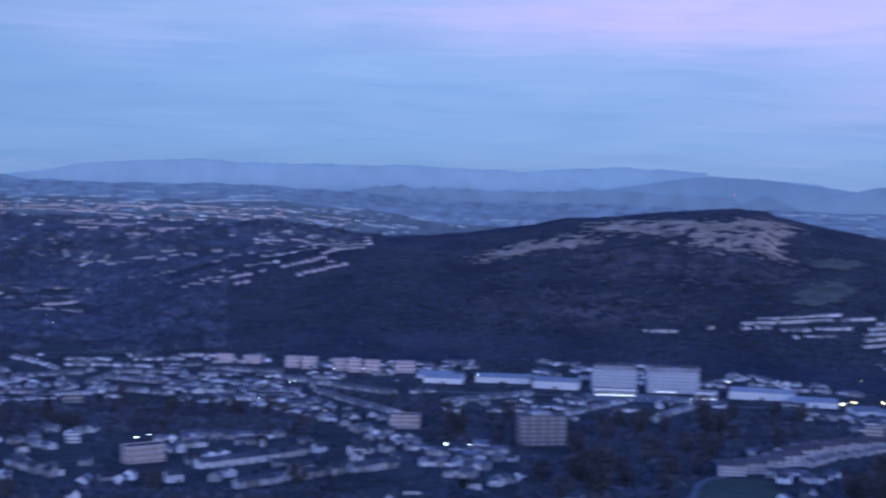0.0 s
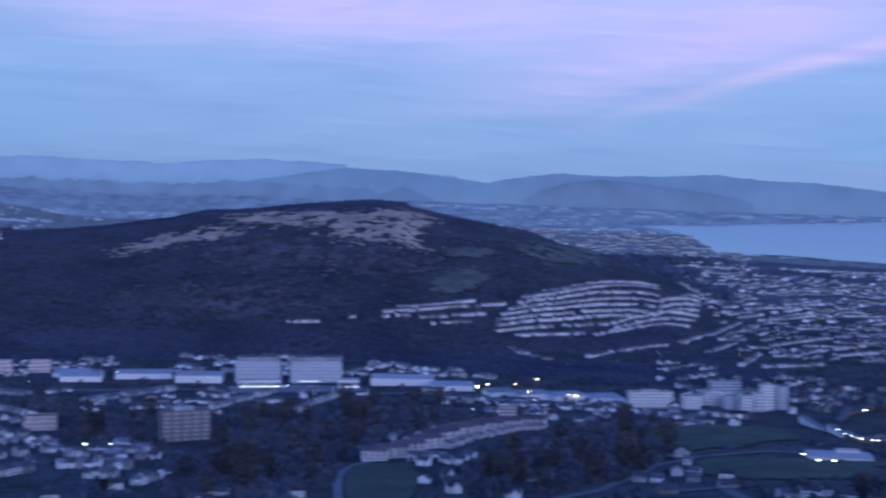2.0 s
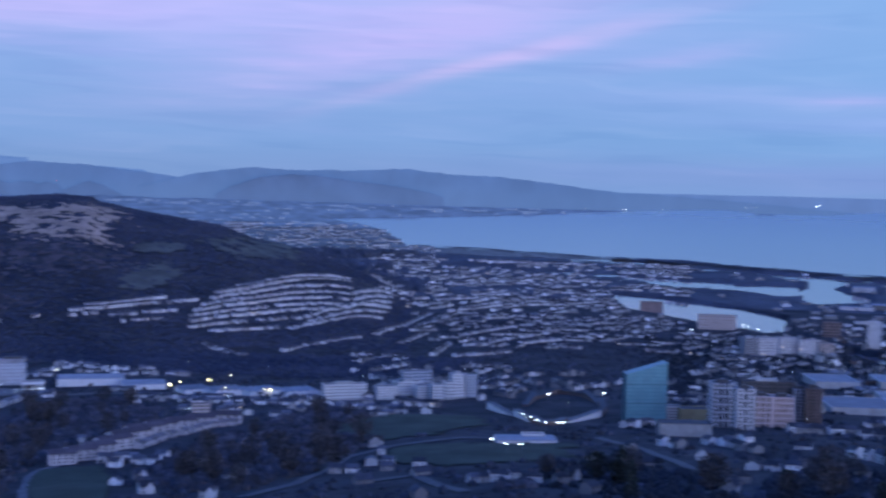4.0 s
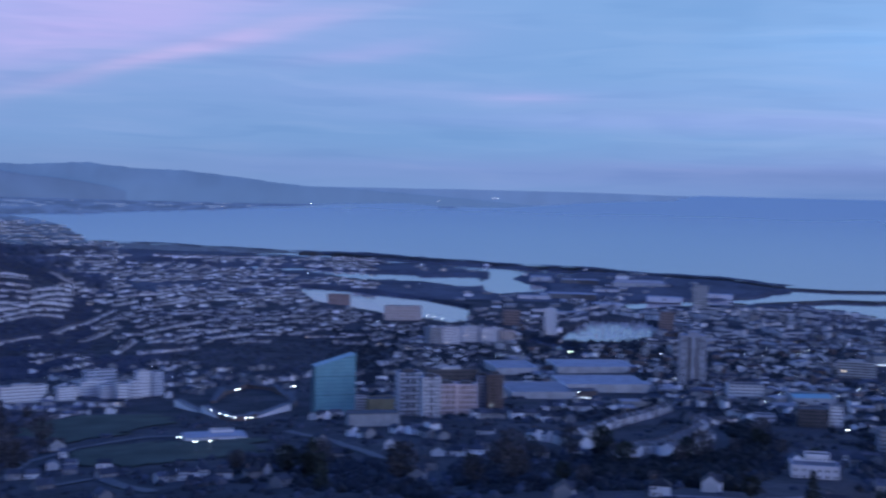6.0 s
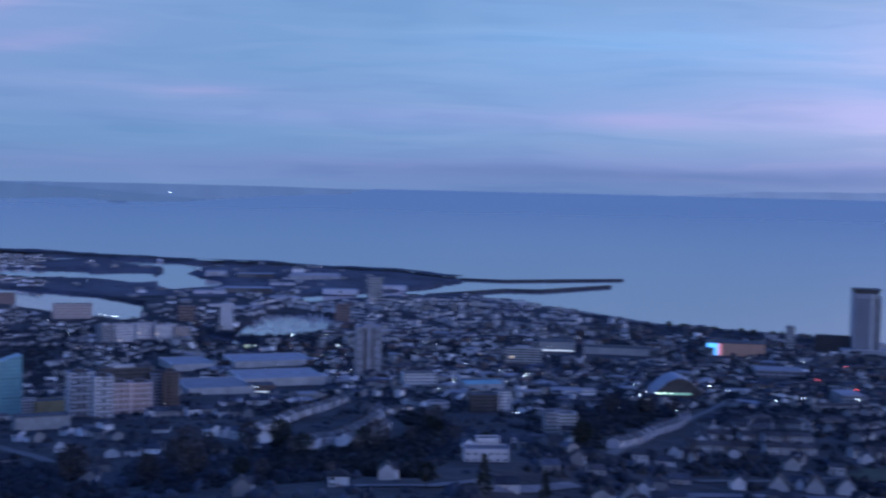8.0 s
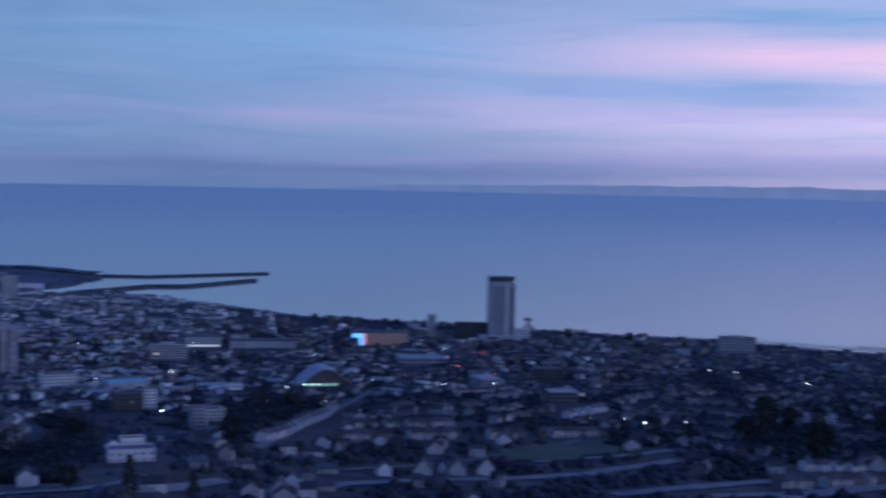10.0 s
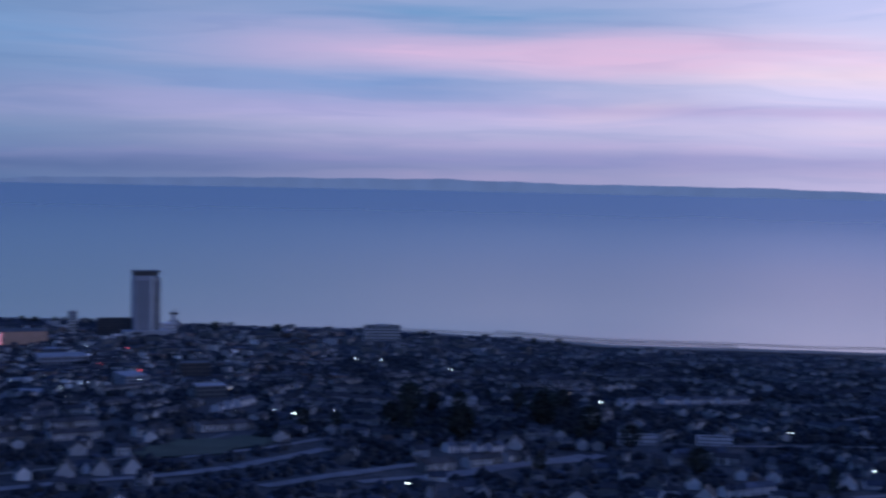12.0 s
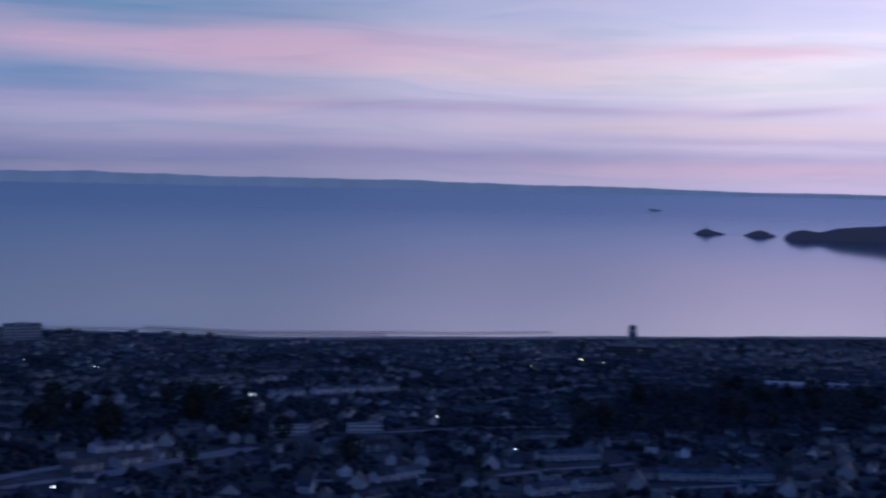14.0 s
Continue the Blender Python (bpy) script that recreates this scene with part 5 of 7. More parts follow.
ribbed_tower(41.83, 1280, 17.8, 31.0, 16, 12, M_PINK_PALE, 6, 4, "pinkish residential tower with narrow window bays", (), .30, .2, M_RUST)
ribbed_tower(42.49, 1329, 11.0, 36.5, 16, 12, M_DARK_CLAD_BLUE, 11, 2, "dark grey residential tower", (), .3, .3, M_GLASS)
ribbed_tower(43.01, 1323, 14.2, 38.5, 16, 12, M_BRICK, 12, 3, "brown brick residential tower", (), .45, .35, M_GLASS)
block("rear_tower", 41.2, 1330, 50.0, 40.5, 14, 12, M_DARK_CLAD, 10, 12, "dark grey wing behind pale towers", "cluster of residential towers", wide=.5, tall=.4, glass=M_GLASS)
block("white_annex", 37.31, 1300, 16.6, 15.6, 12, 10, M_GABLE, 5, 4, "white annex beside a glass tower", plant=False, wide=.7, tall=.3)
block("ochre_hall", 38.25, 1293, 26.0, 16.0, 18, 10, M_OCHRE, 0, 0, "ochre and grey hall beside towers", plant=False)
block("long_hall", 37.93, 1152, 43.0, 14.0, 18, 10, M_PEBBLE, 0, 0, "long low buff hall below towers", plant=False)
block("riverside_block", 40.42, 2130, 22.0, 28.0, 20, 24, M_CONCRETE_DIM, 7, 4, "blue-grey riverside apartment block", "riverside apartments")
for spot, n in (((41.14, 2136, 30.0, 28.4), 6), ((41.94, 2172, 26.5, 26.2), 5), ((42.71, 2172, 27.0, 23.5), 5)):
    block("riverside_block", *spot, 16, 18, M_RENDER_FLAT, 6, n, "pale riverside apartment block", "riverside apartments", lit=.03, plant=False, wide=.4, tall=.4)
block("riverside_block", 43.45, 2190, 22.0, 18.0, 16, 18, M_BUFF, 5, 4, "low buff riverside apartment block", "riverside apartments", plant=False)
block("red_apartment_block", 36.44, 2843, 46.9, 16.4, 18, 0, M_RUST, 5, 6, "rust red apartment block by the dock", plant=False, wide=.35, tall=.35)
block("dockside_block", 39.11, 2492, 66.8, 26.7, 18, 4, M_BUFF, 5, 8, "pale brick dockside apartment block", plant=False, wide=.35, tall=.35)
block("dockside_block", 43.68, 2447, 30.3, 27.2, 16, 0, M_RUST, 5, 4, "rust red dockside block", plant=False)
block("white_slim_tower", 45.31, 2303, 21.8, 43.7, 12, 0, M_RENDER_PALE, 11, 3, "white slim dockside tower", plant=False)
block("rust_tower", 50.10, 2432, 26.1, 34.1, 14, 0, M_RUST, 7, 4, "rust red marina tower", plant=False)
block("harbour_tower", 51.45, 2900, 31.1, 50.2, 18, 0, M_CONCRETE, 10, 4, "pale grey harbour tower block", plant=False)
block("harbour_tower", 48.23, 3656, 33.2, 15.1, 30, 0, M_PANEL, 0, 0, "pale square dock shed", plant=False)
for spot in ((46.18, 3065, 107.4, 16.4), (48.91, 3491, 129.6, 13.0), (44.85, 3569, 54.5, 14.7), (46.47, 3518, 94.3, 11.6)):
    shed("dock_shed", *spot, 40, 0, M_PEBBLE, M_METAL_ROOF, 2, "long pale dockside shed", "dock sheds")
for spot in ((48.95, 3534, 123.3, 13.1), (52.06, 3234, 78.7, 10.6), (49.99, 3084, 78.2, 11.4), (47.68, 2871, 65.1, 11.9), (46.03, 2685, 72.1, 7.8), (47.6, 3300, 60.0, 9.0), (44.6, 3020, 70.0, 9.0)):
    shed("dock_shed", *spot, 26, 0, M_RENDER_FLAT, M_METAL_ROOF, 1, "long low pale quayside shed", "dock sheds")
for spot in ((44.79, 1505, 71.4, 21.1), (47.40, 1586, 98.1, 22.2), (47.02, 1856, 107.1, 18.4), (43.71, 1817, 56.2, 19.5)):
    block("market_hall", *spot, 75, 14, M_CONCRETE, 0, 0, "broad low hall with a pale blue-grey roof", "large halls in the centre", roof=M_METAL_ROOF, plant=False)
block("lit_store", 46.74, 1493, 28.3, 12.3, 24, 10, M_BRICK, 2, 0, "brick store with a bright white sign", plant=False, base_strip=L_STRIP)
block("office_slab", 57.72, 1904, 51.8, 23.6, 18, 0, M_CONCRETE, 6, 8, "grey office slab with pale floor bands", wide=.9, tall=.4, lit=.03)
block("long_store", 59.10, 2087, 55.9, 18.9, 40, 0, M_METAL_ROOF, 2, 0, "long grey store with a lit front", plant=False, base_strip=L_STRIP)
block("long_store", 61.64, 2072, 102.5, 14.5, 40, 0, M_METAL_ROOF, 2, 0, "long low grey store", plant=False)
shed("teal_roofed_hall", 55.93, 1526, 42.8, 16.4, 30, 20, M_CONCRETE, M_TEAL, 1, "hall with a pale teal roof")
block("pale_tower", 56.98, 1253, 11.4, 19.6, 10, 10, M_RENDER_PALE, 6, 2, "slim pale office tower", plant=False)
block("dark_office", 56.07, 1241, 25.6, 18.4, 16, 10, M_DARK_CLAD, 5, 6, "dark office block with grey windows", plant=False)
block("pale_office", 53.35, 1568, 38.8, 18.1, 20, 10, M_RENDER_PALE, 4, 6, "white office building in the centre", plant=False)
block("pale_office", 56.03, 1550, 51.1, 12.8, 20, 10, M_RENDER, 4, 8, "pale civic building in the centre", plant=False)
block("small_tower", 68.61, 2234, 13.8, 38.7, 12, 0, M_CONCRETE, 8, 2, "pale slim seafront tower", plant=False)


def masted_house(bearing, reach, w, h):
    """A white seafront building that carries a tower with a wide lantern head."""
    ob = thing("masted_building", "white seafront building with a slim masted tower", "building")
    part("wall", Shape().box(-w * .5, w * .35, -6, 6, -4, h * .45), M_RENDER_PALE, ob)
    part("tower", Shape().box(w * .05, w * .3, -3, 3, h * .45 + .01, h * .85), M_RENDER, ob)
    part("lantern", Shape().box(-w * .05, w * .42, -4, 4, h * .85 + .01, h * .93), M_DARK_CLAD, ob)
    part("mast", Shape().box(w * .15, w * .2, -.4, .4, h * .93 + .01, h * 1.1), M_POLE, ob)
    windows(ob, w * .8, 12, 2, 3, h * .13, 4, w * .09, h * .06, sides=False)
    stand(ob, bearing, reach)


masted_house(72.51, 2261, 29.8, 35.4)
block("seafront_flats", 70.26, 2249, 54.7, 26.0, 14, 0, M_DARK_CLAD, 6, 7, "dark seafront block of flats", plant=False)
block("seafront_hotel", 81.25, 2174, 57.4, 25.1, 18, 6, M_PEBBLE, 5, 8, "dark hotel on the seafront", plant=True)


def arena(bearing, reach, w, h):
    """A low hall by the sea whose front is a large lit screen."""
    ob = thing("arena", "low arena with a glowing coloured screen front", "arena")
    part("wall", Shape().box(-w / 2, w / 2, -18, 18, -4, h), M_DARK_CLAD, ob)
    part("roof", Shape().hipped(w, 36, h, h + 3), M_DARK_CLAD, ob)
    part("screen", Shape().box(-w / 2, -w * .32, -18.4, -18.1, 1, h - 1), L_SCREEN_BLUE, ob, "bright blue lit screen")
    part("screen", Shape().box(-w * .31, -w * .26, -18.4, -18.1, 1, h - 1), L_SCREEN_PINK, ob, "pink lit screen")
    for i in range(12):
        x = -w * .24 + i * w * .06
        part("rib", Shape().box(x, x + w * .045, -18.5, -18.1, 1, h - .5), L_RIB, ob, "dim amber lit rib")
    stand(ob, bearing, reach, 4)
    claim(bearing, reach, w * .5)


arena(66.46, 2126, 88.5, 20.2)


def ring_market():
    """A low curved wall of arches round a yard, hung with lamps."""
    ob = thing("curved_market", "low curved pale arcade hung with bright lamps", "arcade")
    spots = ((29.83, 1383), (30.96, 1302), (31.6, 1245), (32.21, 1206), (32.6, 1210), (33.01, 1236), (34.38, 1305), (34.62, 1370), (34.45, 1440), (33.8, 1533), (32.65, 1557), (31.69, 1488), (31.3, 1400))
    p = [place_of(*s) for s in spots]
    for n, ((x0, y0), (x1, y1)) in enumerate(zip(p[:-1], p[1:])):
        mx, my, t = (x0 + x1) / 2, (y0 + y1) / 2, math.atan2(y1 - y0, x1 - x0)
        k = math.hypot(x1 - x0, y1 - y0)
        z = float(ground(mx, my))
        part("arcade_wall", Shape().box(-k / 2, k / 2 - .05, -3, 3, -3, 4.2, t, (mx, my, z)), M_GABLE if n in (0, 1, 5) else M_BRICK, ob)
        part("arcade_roof", Shape().box(-k / 2, k / 2 - .05, -3.5, 3.5, 4.22, 4.6, t, (mx, my, z)), M_SLATE_PALE if n < 6 else M_SLATE, ob)
        claim(math.degrees(math.atan2(mx, my)), math.hypot(mx, my), 24)
    claim(32.9, 1370, 130)


ring_market()
shed("market_shed", 31.35, 1094, 48.3, 9.9, 26, 8, M_RENDER, M_METAL_ROOF, 2, "white low hall with a blue-grey roof")
arched_hall(64.07, 1478, 52.0, 25.0, 46, 10)
block("white_villa", 60.44, 1467, 14.5, 9.8, 10, 12, M_GABLE, 2, 3, "bright white flat-roofed building", plant=False)
block("corner_office", 58.92, 1050, 9.8, 20.0, 12, 14, M_CONCRETE_DIM, 6, 3, "slim grey office block on the slope", plant=False)
block("corner_office", 59.58, 1092, 15.2, 16.3, 14, 14, M_CONCRETE, 5, 4, "pale grey office block on the slope", plant=False)
block("low_store", 54.19, 1260, 17.2, 9.3, 14, 10, M_RENDER_FLAT, 2, 4, "pale two storey store", plant=False)
block("dark_store", 73.52, 1596, 34.4, 21.0, 24, 6, M_DARK_CLAD, 4, 6, "dark flat-roofed block with a small lit sign", plant=False)
block("pale_hall", 74.14, 1329, 29.1, 15.0, 20, 12, M_PEBBLE, 3, 6, "pale hall among terraces", plant=False, roof=M_METAL_ROOF)
block("blue_roofed_hall", 68.18, 1842, 60.9, 16.0, 44, 6, M_CONCRETE_DIM, 2, 8, "broad hall with a pale blue-grey roof", plant=False, roof=M_METAL_ROOF)
block("blue_roofed_hall", 70.92, 1509, 24.8, 17.0, 40, 20, M_CONCRETE_DIM, 3, 4, "hall with a pale grey roof", plant=False, roof=M_METAL_ROOF)
block("white_kiosk", 31.66, 1100, 18.0, 8.0, 8, 12, M_GABLE, 1, 5, "bright white market front", plant=False)
for spot in ((92.05, 1116, 29.8, 9.0), (95.19, 1119, 27.8, 8.0), (84.66, 1290, 27.8, 8.5)):
    block("school_block", *spot, 12, 5, M_RENDER_FLAT, 2, 7, "long low pale school block", "low pale blocks on the slope", plant=False)
shed("long_hall", 113.4, 1600, 92.0, 9.0, 30, 6, M_CONCRETE_DIM, M_METAL_ROOF, 1, "long hall with a pale grey roof among trees")
block("courtyard_house", 56.23, 768, 25.0, 10.0, 15, 6, M_RENDER_FLAT, 2, 6, "white building with a roof terrace", plant=False, wide=.35, tall=.35, roof=M_PAVED)
block("courtyard_house", 56.30, 782, 13.0, 13.0, 9, 6, M_GABLE, 3, 4, "white upper house behind a roof terrace", plant=False, wide=.3, tall=.3)

# ---- named rows of houses ----
for row in ((-10.50, 1049, -4.85, 1118), (-17.46, 1097, -15.82, 1040), (-11.99, 995, -10.73, 1004), (-3.71, 1094, -2.05, 1118)):
    terrace(*row, 9.0, 8.5, 5.2, 8.2, M_RENDER_PALE, M_SLATE, "row of white rendered paired houses", "white houses below the hill")
terrace(-8.82, 962, -1.75, 1040, 6.0, 8.0, 5.2, 7.8, M_RENDER, M_SLATE, "long terrace of grey and white houses")
for row in ((-14.51, 1638, -13.17, 1779), (-13.40, 1770, -10.55, 1755), (-13.51, 1701, -9.28, 1563), (-14.40, 1584, -11.23, 1509), (-17.91, 1563, -16.28, 1551), (-5.18, 1548, -1.84, 1356), (5.29, 1371, 7.90, 1527),
            (8.92, 1356, 10.64, 1497), (0.29, 1464, 3.84, 1551), (-6.60, 1680, -1.86, 1533), (-9.75, 1791, -6.60, 1752), (-17.70, 1598, -15.07, 1640), (-17.91, 1709, -14.63, 1763), (-17.47, 1197, -15.82, 1158),
            (-17.25, 1113, -16.26, 1059), (-16.26, 1059, -15.82, 1077)):
    terrace(*row, 5.2, 7.5, 4.4, 6.4, roof=M_SLATE_PALE, label="long pale terrace on the valley floor")
STEP_WALL = Shape().gabled(15.0, 13.0, 7.6, 10.4, 6)
STEP_ROOF = Shape().roof(15.0, 13.0, 7.6, 10.4, .4, .3)
STEP_PANES = Shape()
for x in (-5.2, -1.8, 1.8, 5.2):
    for z in (1.0, 3.6, 5.9):
        STEP_PANES.box(x - .6, x + .6, -6.58, -6.52, z, z + 1.2)


def crescent(spots):
    """A curving row whose houses are each set a step back from the next."""
    ob = thing("crescent_of_houses", "curving row of cream houses stepping uphill, mauve tiled roofs", "terrace")
    p = [place_of(*q) for q in spots]
    for n, ((x0, y0), (x1, y1)) in enumerate(zip(p[:-1], p[1:])):
        mx, my, t = (x0 + x1) / 2, (y0 + y1) / 2, math.atan2(y1 - y0, x1 - x0) - radians(36)
        z = float(ground(mx, my)) + 1.0
        k = Matrix.LocRotScale(Vector((mx, my, z)), Euler((0, 0, t)), Vector((max(.6, math.hypot(x1 - x0, y1 - y0) / 14.2), 1, 1)))
        unit = part("house", STEP_WALL.mesh("house", M_CREAM), None, ob)
        unit.matrix_local = k
        part("roof", STEP_ROOF.mesh("roof", M_TILE_MAUVE), None, unit)
        part("window_panes", STEP_PANES.mesh("window_panes", M_GLASS), None, unit)
        claim(math.degrees(math.atan2(mx, my)), math.hypot(mx, my), 18)


crescent(((11.82, 1046), (12.61, 1058), (13.33, 1076), (13.96, 1097), (14.55, 1124), (15.11, 1157), (15.76, 1187), (16.52, 1208), (17.32, 1226), (18.24, 1241), (19.31, 1253)))
for row in ((15.23, 1109, 16.24, 1154), (16.24, 1154, 18.01, 1223), (18.13, 1226, 19.67, 1241)):
    terrace(*row, 9.0, 8.0, 4.0, 6.0, M_CREAM, M_TILE_PALE, "lower row of cream houses below the crescent")
for row in ((18.37, 2267, 23.88, 2630), (17.79, 2198, 23.80, 2468), (17.28, 2141, 23.62, 2348), (17.19, 2090, 21.83, 2192), (22.12, 2165, 25.42, 2435), (12.46, 2138, 16.14, 2201), (8.44, 2102, 9.80, 2102),
            (17.82, 2015, 19.54, 1937), (20.96, 1976, 24.27, 2108), (24.93, 2150, 27.26, 2585), (25.93, 2099, 27.10, 2255), (27.36, 1970, 28.05, 2117),
            (28.25, 1964, 30.62, 2030), (28.46, 2225, 30.82, 2390)):
    terrace(*row, 5.2, 7.5, 4.0, 6.0, M_RENDER_PALE, M_SLATE, "long pale terrace stepping along the hillside", "terraces on the far hillside")
for row in ((46.62, 1052, 50.23, 1361), (48.54, 863, 51.76, 1175), (44.15, 1049, 46.92, 962), (50.26, 896, 52.00, 1094)):
    terrace(*row, 6.0, 9.0, 6.0, 9.0, M_RENDER_PALE, M_SLATE, "white terrace climbing the near hillside", "terraces near the centre")
for row in ((61.59, 942, 63.12, 1053), (63.2, 1062, 64.49, 1242), (74.35, 1206, 75.84, 1275)):
    terrace(*row, 6.0, 8.5, 5.4, 8.2, M_RENDER_FLAT, M_SLATE, "pale terrace climbing between dark trees", "terraces near the centre")
for row in ((95.6, 884, 97.6, 906), (101.8, 838, 105.57, 876), (102.47, 984, 105.07, 996), (93.18, 1044, 96.03, 1056), (91.27, 1368, 96.46, 1467), (107.6, 903, 112.2, 911), (83.72, 985, 86.4, 1021)):
    terrace(*row, 6.4, 8.5, 5.0, 7.8, M_RENDER_FLAT, M_SLATE, "pale grey terrace among dark gardens", "terraces on the near slope")
for row in ((92.71, 1019, 96.27, 1037), (106.73, 902, 113.56, 950), (83.03, 893, 87.44, 983),
            (71.12, 1028, 75.86, 1091), (65.05, 1058, 70.17, 1100), (64.60, 983, 69.70, 1022), (65.05, 1187, 69.22, 1166)):
    terrace(*row, 6.2, 8.5, 5.2, 8.0, M_PEBBLE, M_TILE, "long grey pebbledashed terrace on the near slope", "terraces on the near slope")

# ---- detached and paired houses on the near slopes ----
KINDS = [house(9.5, 8.0, 5.0, 8.2, M_RENDER, M_SLATE, "pale rendered house with a steep gable", wing=True),
         house(11.0, 8.5, 5.2, 8.0, M_PEBBLE, M_TILE, "grey pebbledashed paired house with brown roof"),
         house(9.0, 9.0, 5.0, 8.0, M_RENDER, M_TILE, "pale rendered house with hipped roof", hip=True),
         house(8.0, 10.0, 5.2, 8.8, M_PEBBLE, M_TILE, "grey house with its gable to the street", wing=True),
         house(12.0, 8.0, 3.0, 6.0, M_RENDER, M_SLATE, "low pale bungalow with slate roof"),
         house(10.0, 8.0, 5.0, 7.6, M_BRICK, M_TILE, "brown brick house with tiled roof"),
         house(12.0, 11.0, 3.6, 10.0, M_GABLE_DIM, M_SLATE, "white house with a broad steep gable")]


def put_house(k, bearing, reach, turn):
    p, s = land(bearing, reach)
    ob = copy_thing(KINDS[k], Matrix.LocRotScale(p, Euler((0, 0, radians(turn - bearing))), (1, 1, 1)))
    claim(bearing, reach, 11)
    return ob


for k, b, r, turn in ((6, 106.69, 872, 86), (6, 115.07, 914, 84), (6, 112.77, 857, 92), (6, 100.52, 938, 96), (6, 94.93, 866, 80), (6, 86.94, 1042, 84), (3, 92.79, 897, 80), (3, 97.28, 1608, 84),
                      (6, 68.37, 842, 88), (6, 69.80, 854, 90), (6, 71.02, 863, 92), (6, 62.37, 737, 86), (3, 61.16, 708, 90), (4, 64.35, 825, 8), (4, 57.14, 668, 6), (4, 64.21, 770, 10), (4, 106.68, 1074, 4), (4, 114.28, 1170, 6),
                      (4, 111.19, 1008, 5), (4, 83.68, 866, 8), (4, 84.90, 843, 8), (0, 39.83, 758, 90), (0, 46.04, 590, 90), (0, 52.11, 635, 90), (2, 50.07, 602, 0), (4, 24.50, 869, 25), (4, 26.98, 890, 30),
                      (0, 15.32, 968, 10), (0, 15.57, 869, 10), (2, 31.79, 806, 0), (2, 32.94, 797, 20), (4, 0.57, 1148, 0), (6, -3.18, 1104, 0), (4, -1.06, 926, 0), (4, -13.69, 1016, 10), (2, -17.03, 1148, 0), (0, 15.56, 887, 0)):
    put_house(k, b, r, turn)
near = random.Random(77)
left = 130
while left:
    b, r = near.uniform(58, 117), math.sqrt(near.uniform(470 ** 2, 1050 ** 2))
    if free(*place_of(b, r)):
        put_house(near.choice((0, 0, 1, 2, 3, 3, 4, 5)), b, r, near.choice((0, 0, 90, 90, 180)) + near.uniform(-14, 14))
        left -= 1
left = 26
while left:
    b, r = near.uniform(-17, 50), math.sqrt(near.uniform(800 ** 2, 1150 ** 2))
    if free(*place_of(b, r)):
        put_house(near.choice((0, 0, 2, 3, 4)), b, r, near.choice((0, 0, 90)) + near.uniform(-14, 14))
        left -= 1
for ob, b, r in zip(KINDS, (86, 92, 97, 101, 106, 111, 104), (640, 700, 610, 720, 660, 600, 760)):
    stand(ob, b, r)
    claim(b, r, 11)
# ---- woods: where trees stand thick ----
WOODS = (
    ((-17.91, 1454), (-14.62, 1484), (-7.75, 1406), (-5.16, 1298), (-5.62, 1202), (-11.21, 1220), (-17.90, 1268)),
    ((-0.75, 1226), (0.18, 1346), (3.40, 1340), (5.32, 1181), (11.14, 1280), (11.40, 1112), (7.73, 959), (4.42, 959), (2.96, 1151)),
    ((6.40, 875), (4.49, 1010), (7.78, 1166), (11.07, 1454), (14.40, 1475), (15.84, 1337), (12.07, 1127), (10.62, 932)),
    ((15.20, 962), (17.06, 1103), (19.86, 1211), (24.44, 1355), (25.82, 1178), (22.70, 944), (16.88, 854)),
    ((34.78, 728), (35.10, 1016), (36.86, 947), (38.98, 878), (40.91, 638)),
    ((40.89, 779), (44.68, 914), (48.50, 842), (51.77, 1070), (54.78, 1127), (55.29, 761), (49.48, 629), (42.34, 650)),
    ((59.70, 836), (60.74, 1265), (63.81, 1385), (64.42, 1244), (62.19, 911)),
    ((105.47, 1355), (110.53, 1532), (116.47, 1544), (116.52, 1172), (110.59, 1148), (105.96, 1205)),
    ((26.19, 2180), (30.59, 2075), (35.62, 2114), (38.90, 2012), (38.91, 1883), (32.87, 1814), (26.19, 1907)),
    ((-17.89, 1010), (-14.59, 989), (-8.87, 953), (-3.68, 965), (-3.20, 878), (-17.89, 929)),
    ((3.48, 1325), (5.66, 1313), (7.22, 1343), (10.16, 1370), (10.74, 1316), (10.18, 1115), (9.05, 986), (9.06, 842), (3.50, 881)),
    ((10.16, 1391), (12.93, 1391), (16.22, 1361), (15.87, 1247), (12.95, 1160), (11.22, 1091), (10.18, 1139)),
    ((15.33, 947), (16.25, 1058), (18.62, 1109), (20.98, 1271), (22.63, 1394), (24.78, 1316), (24.91, 1196), (23.38, 1124), (21.74, 932), (19.61, 842)),
    ((29.82, 785), (32.57, 914), (35.96, 968), (39.48, 932), (39.70, 779)),
    ((-5.65, 1574), (-1.86, 1544), (0.29, 1478), (0.06, 1361), (-3.27, 1424), (-5.64, 1472)))
STRIP = ((-6.43, 2108), (-6.42, 1919), (-0.89, 1874), (5.82, 1958), (11.03, 1901), (16.74, 1763), (22.57, 1682), (28.17, 1763), (29.62, 1943), (23.68, 1931), (16.71, 2003), (9.59, 2051), (0.23, 2090))


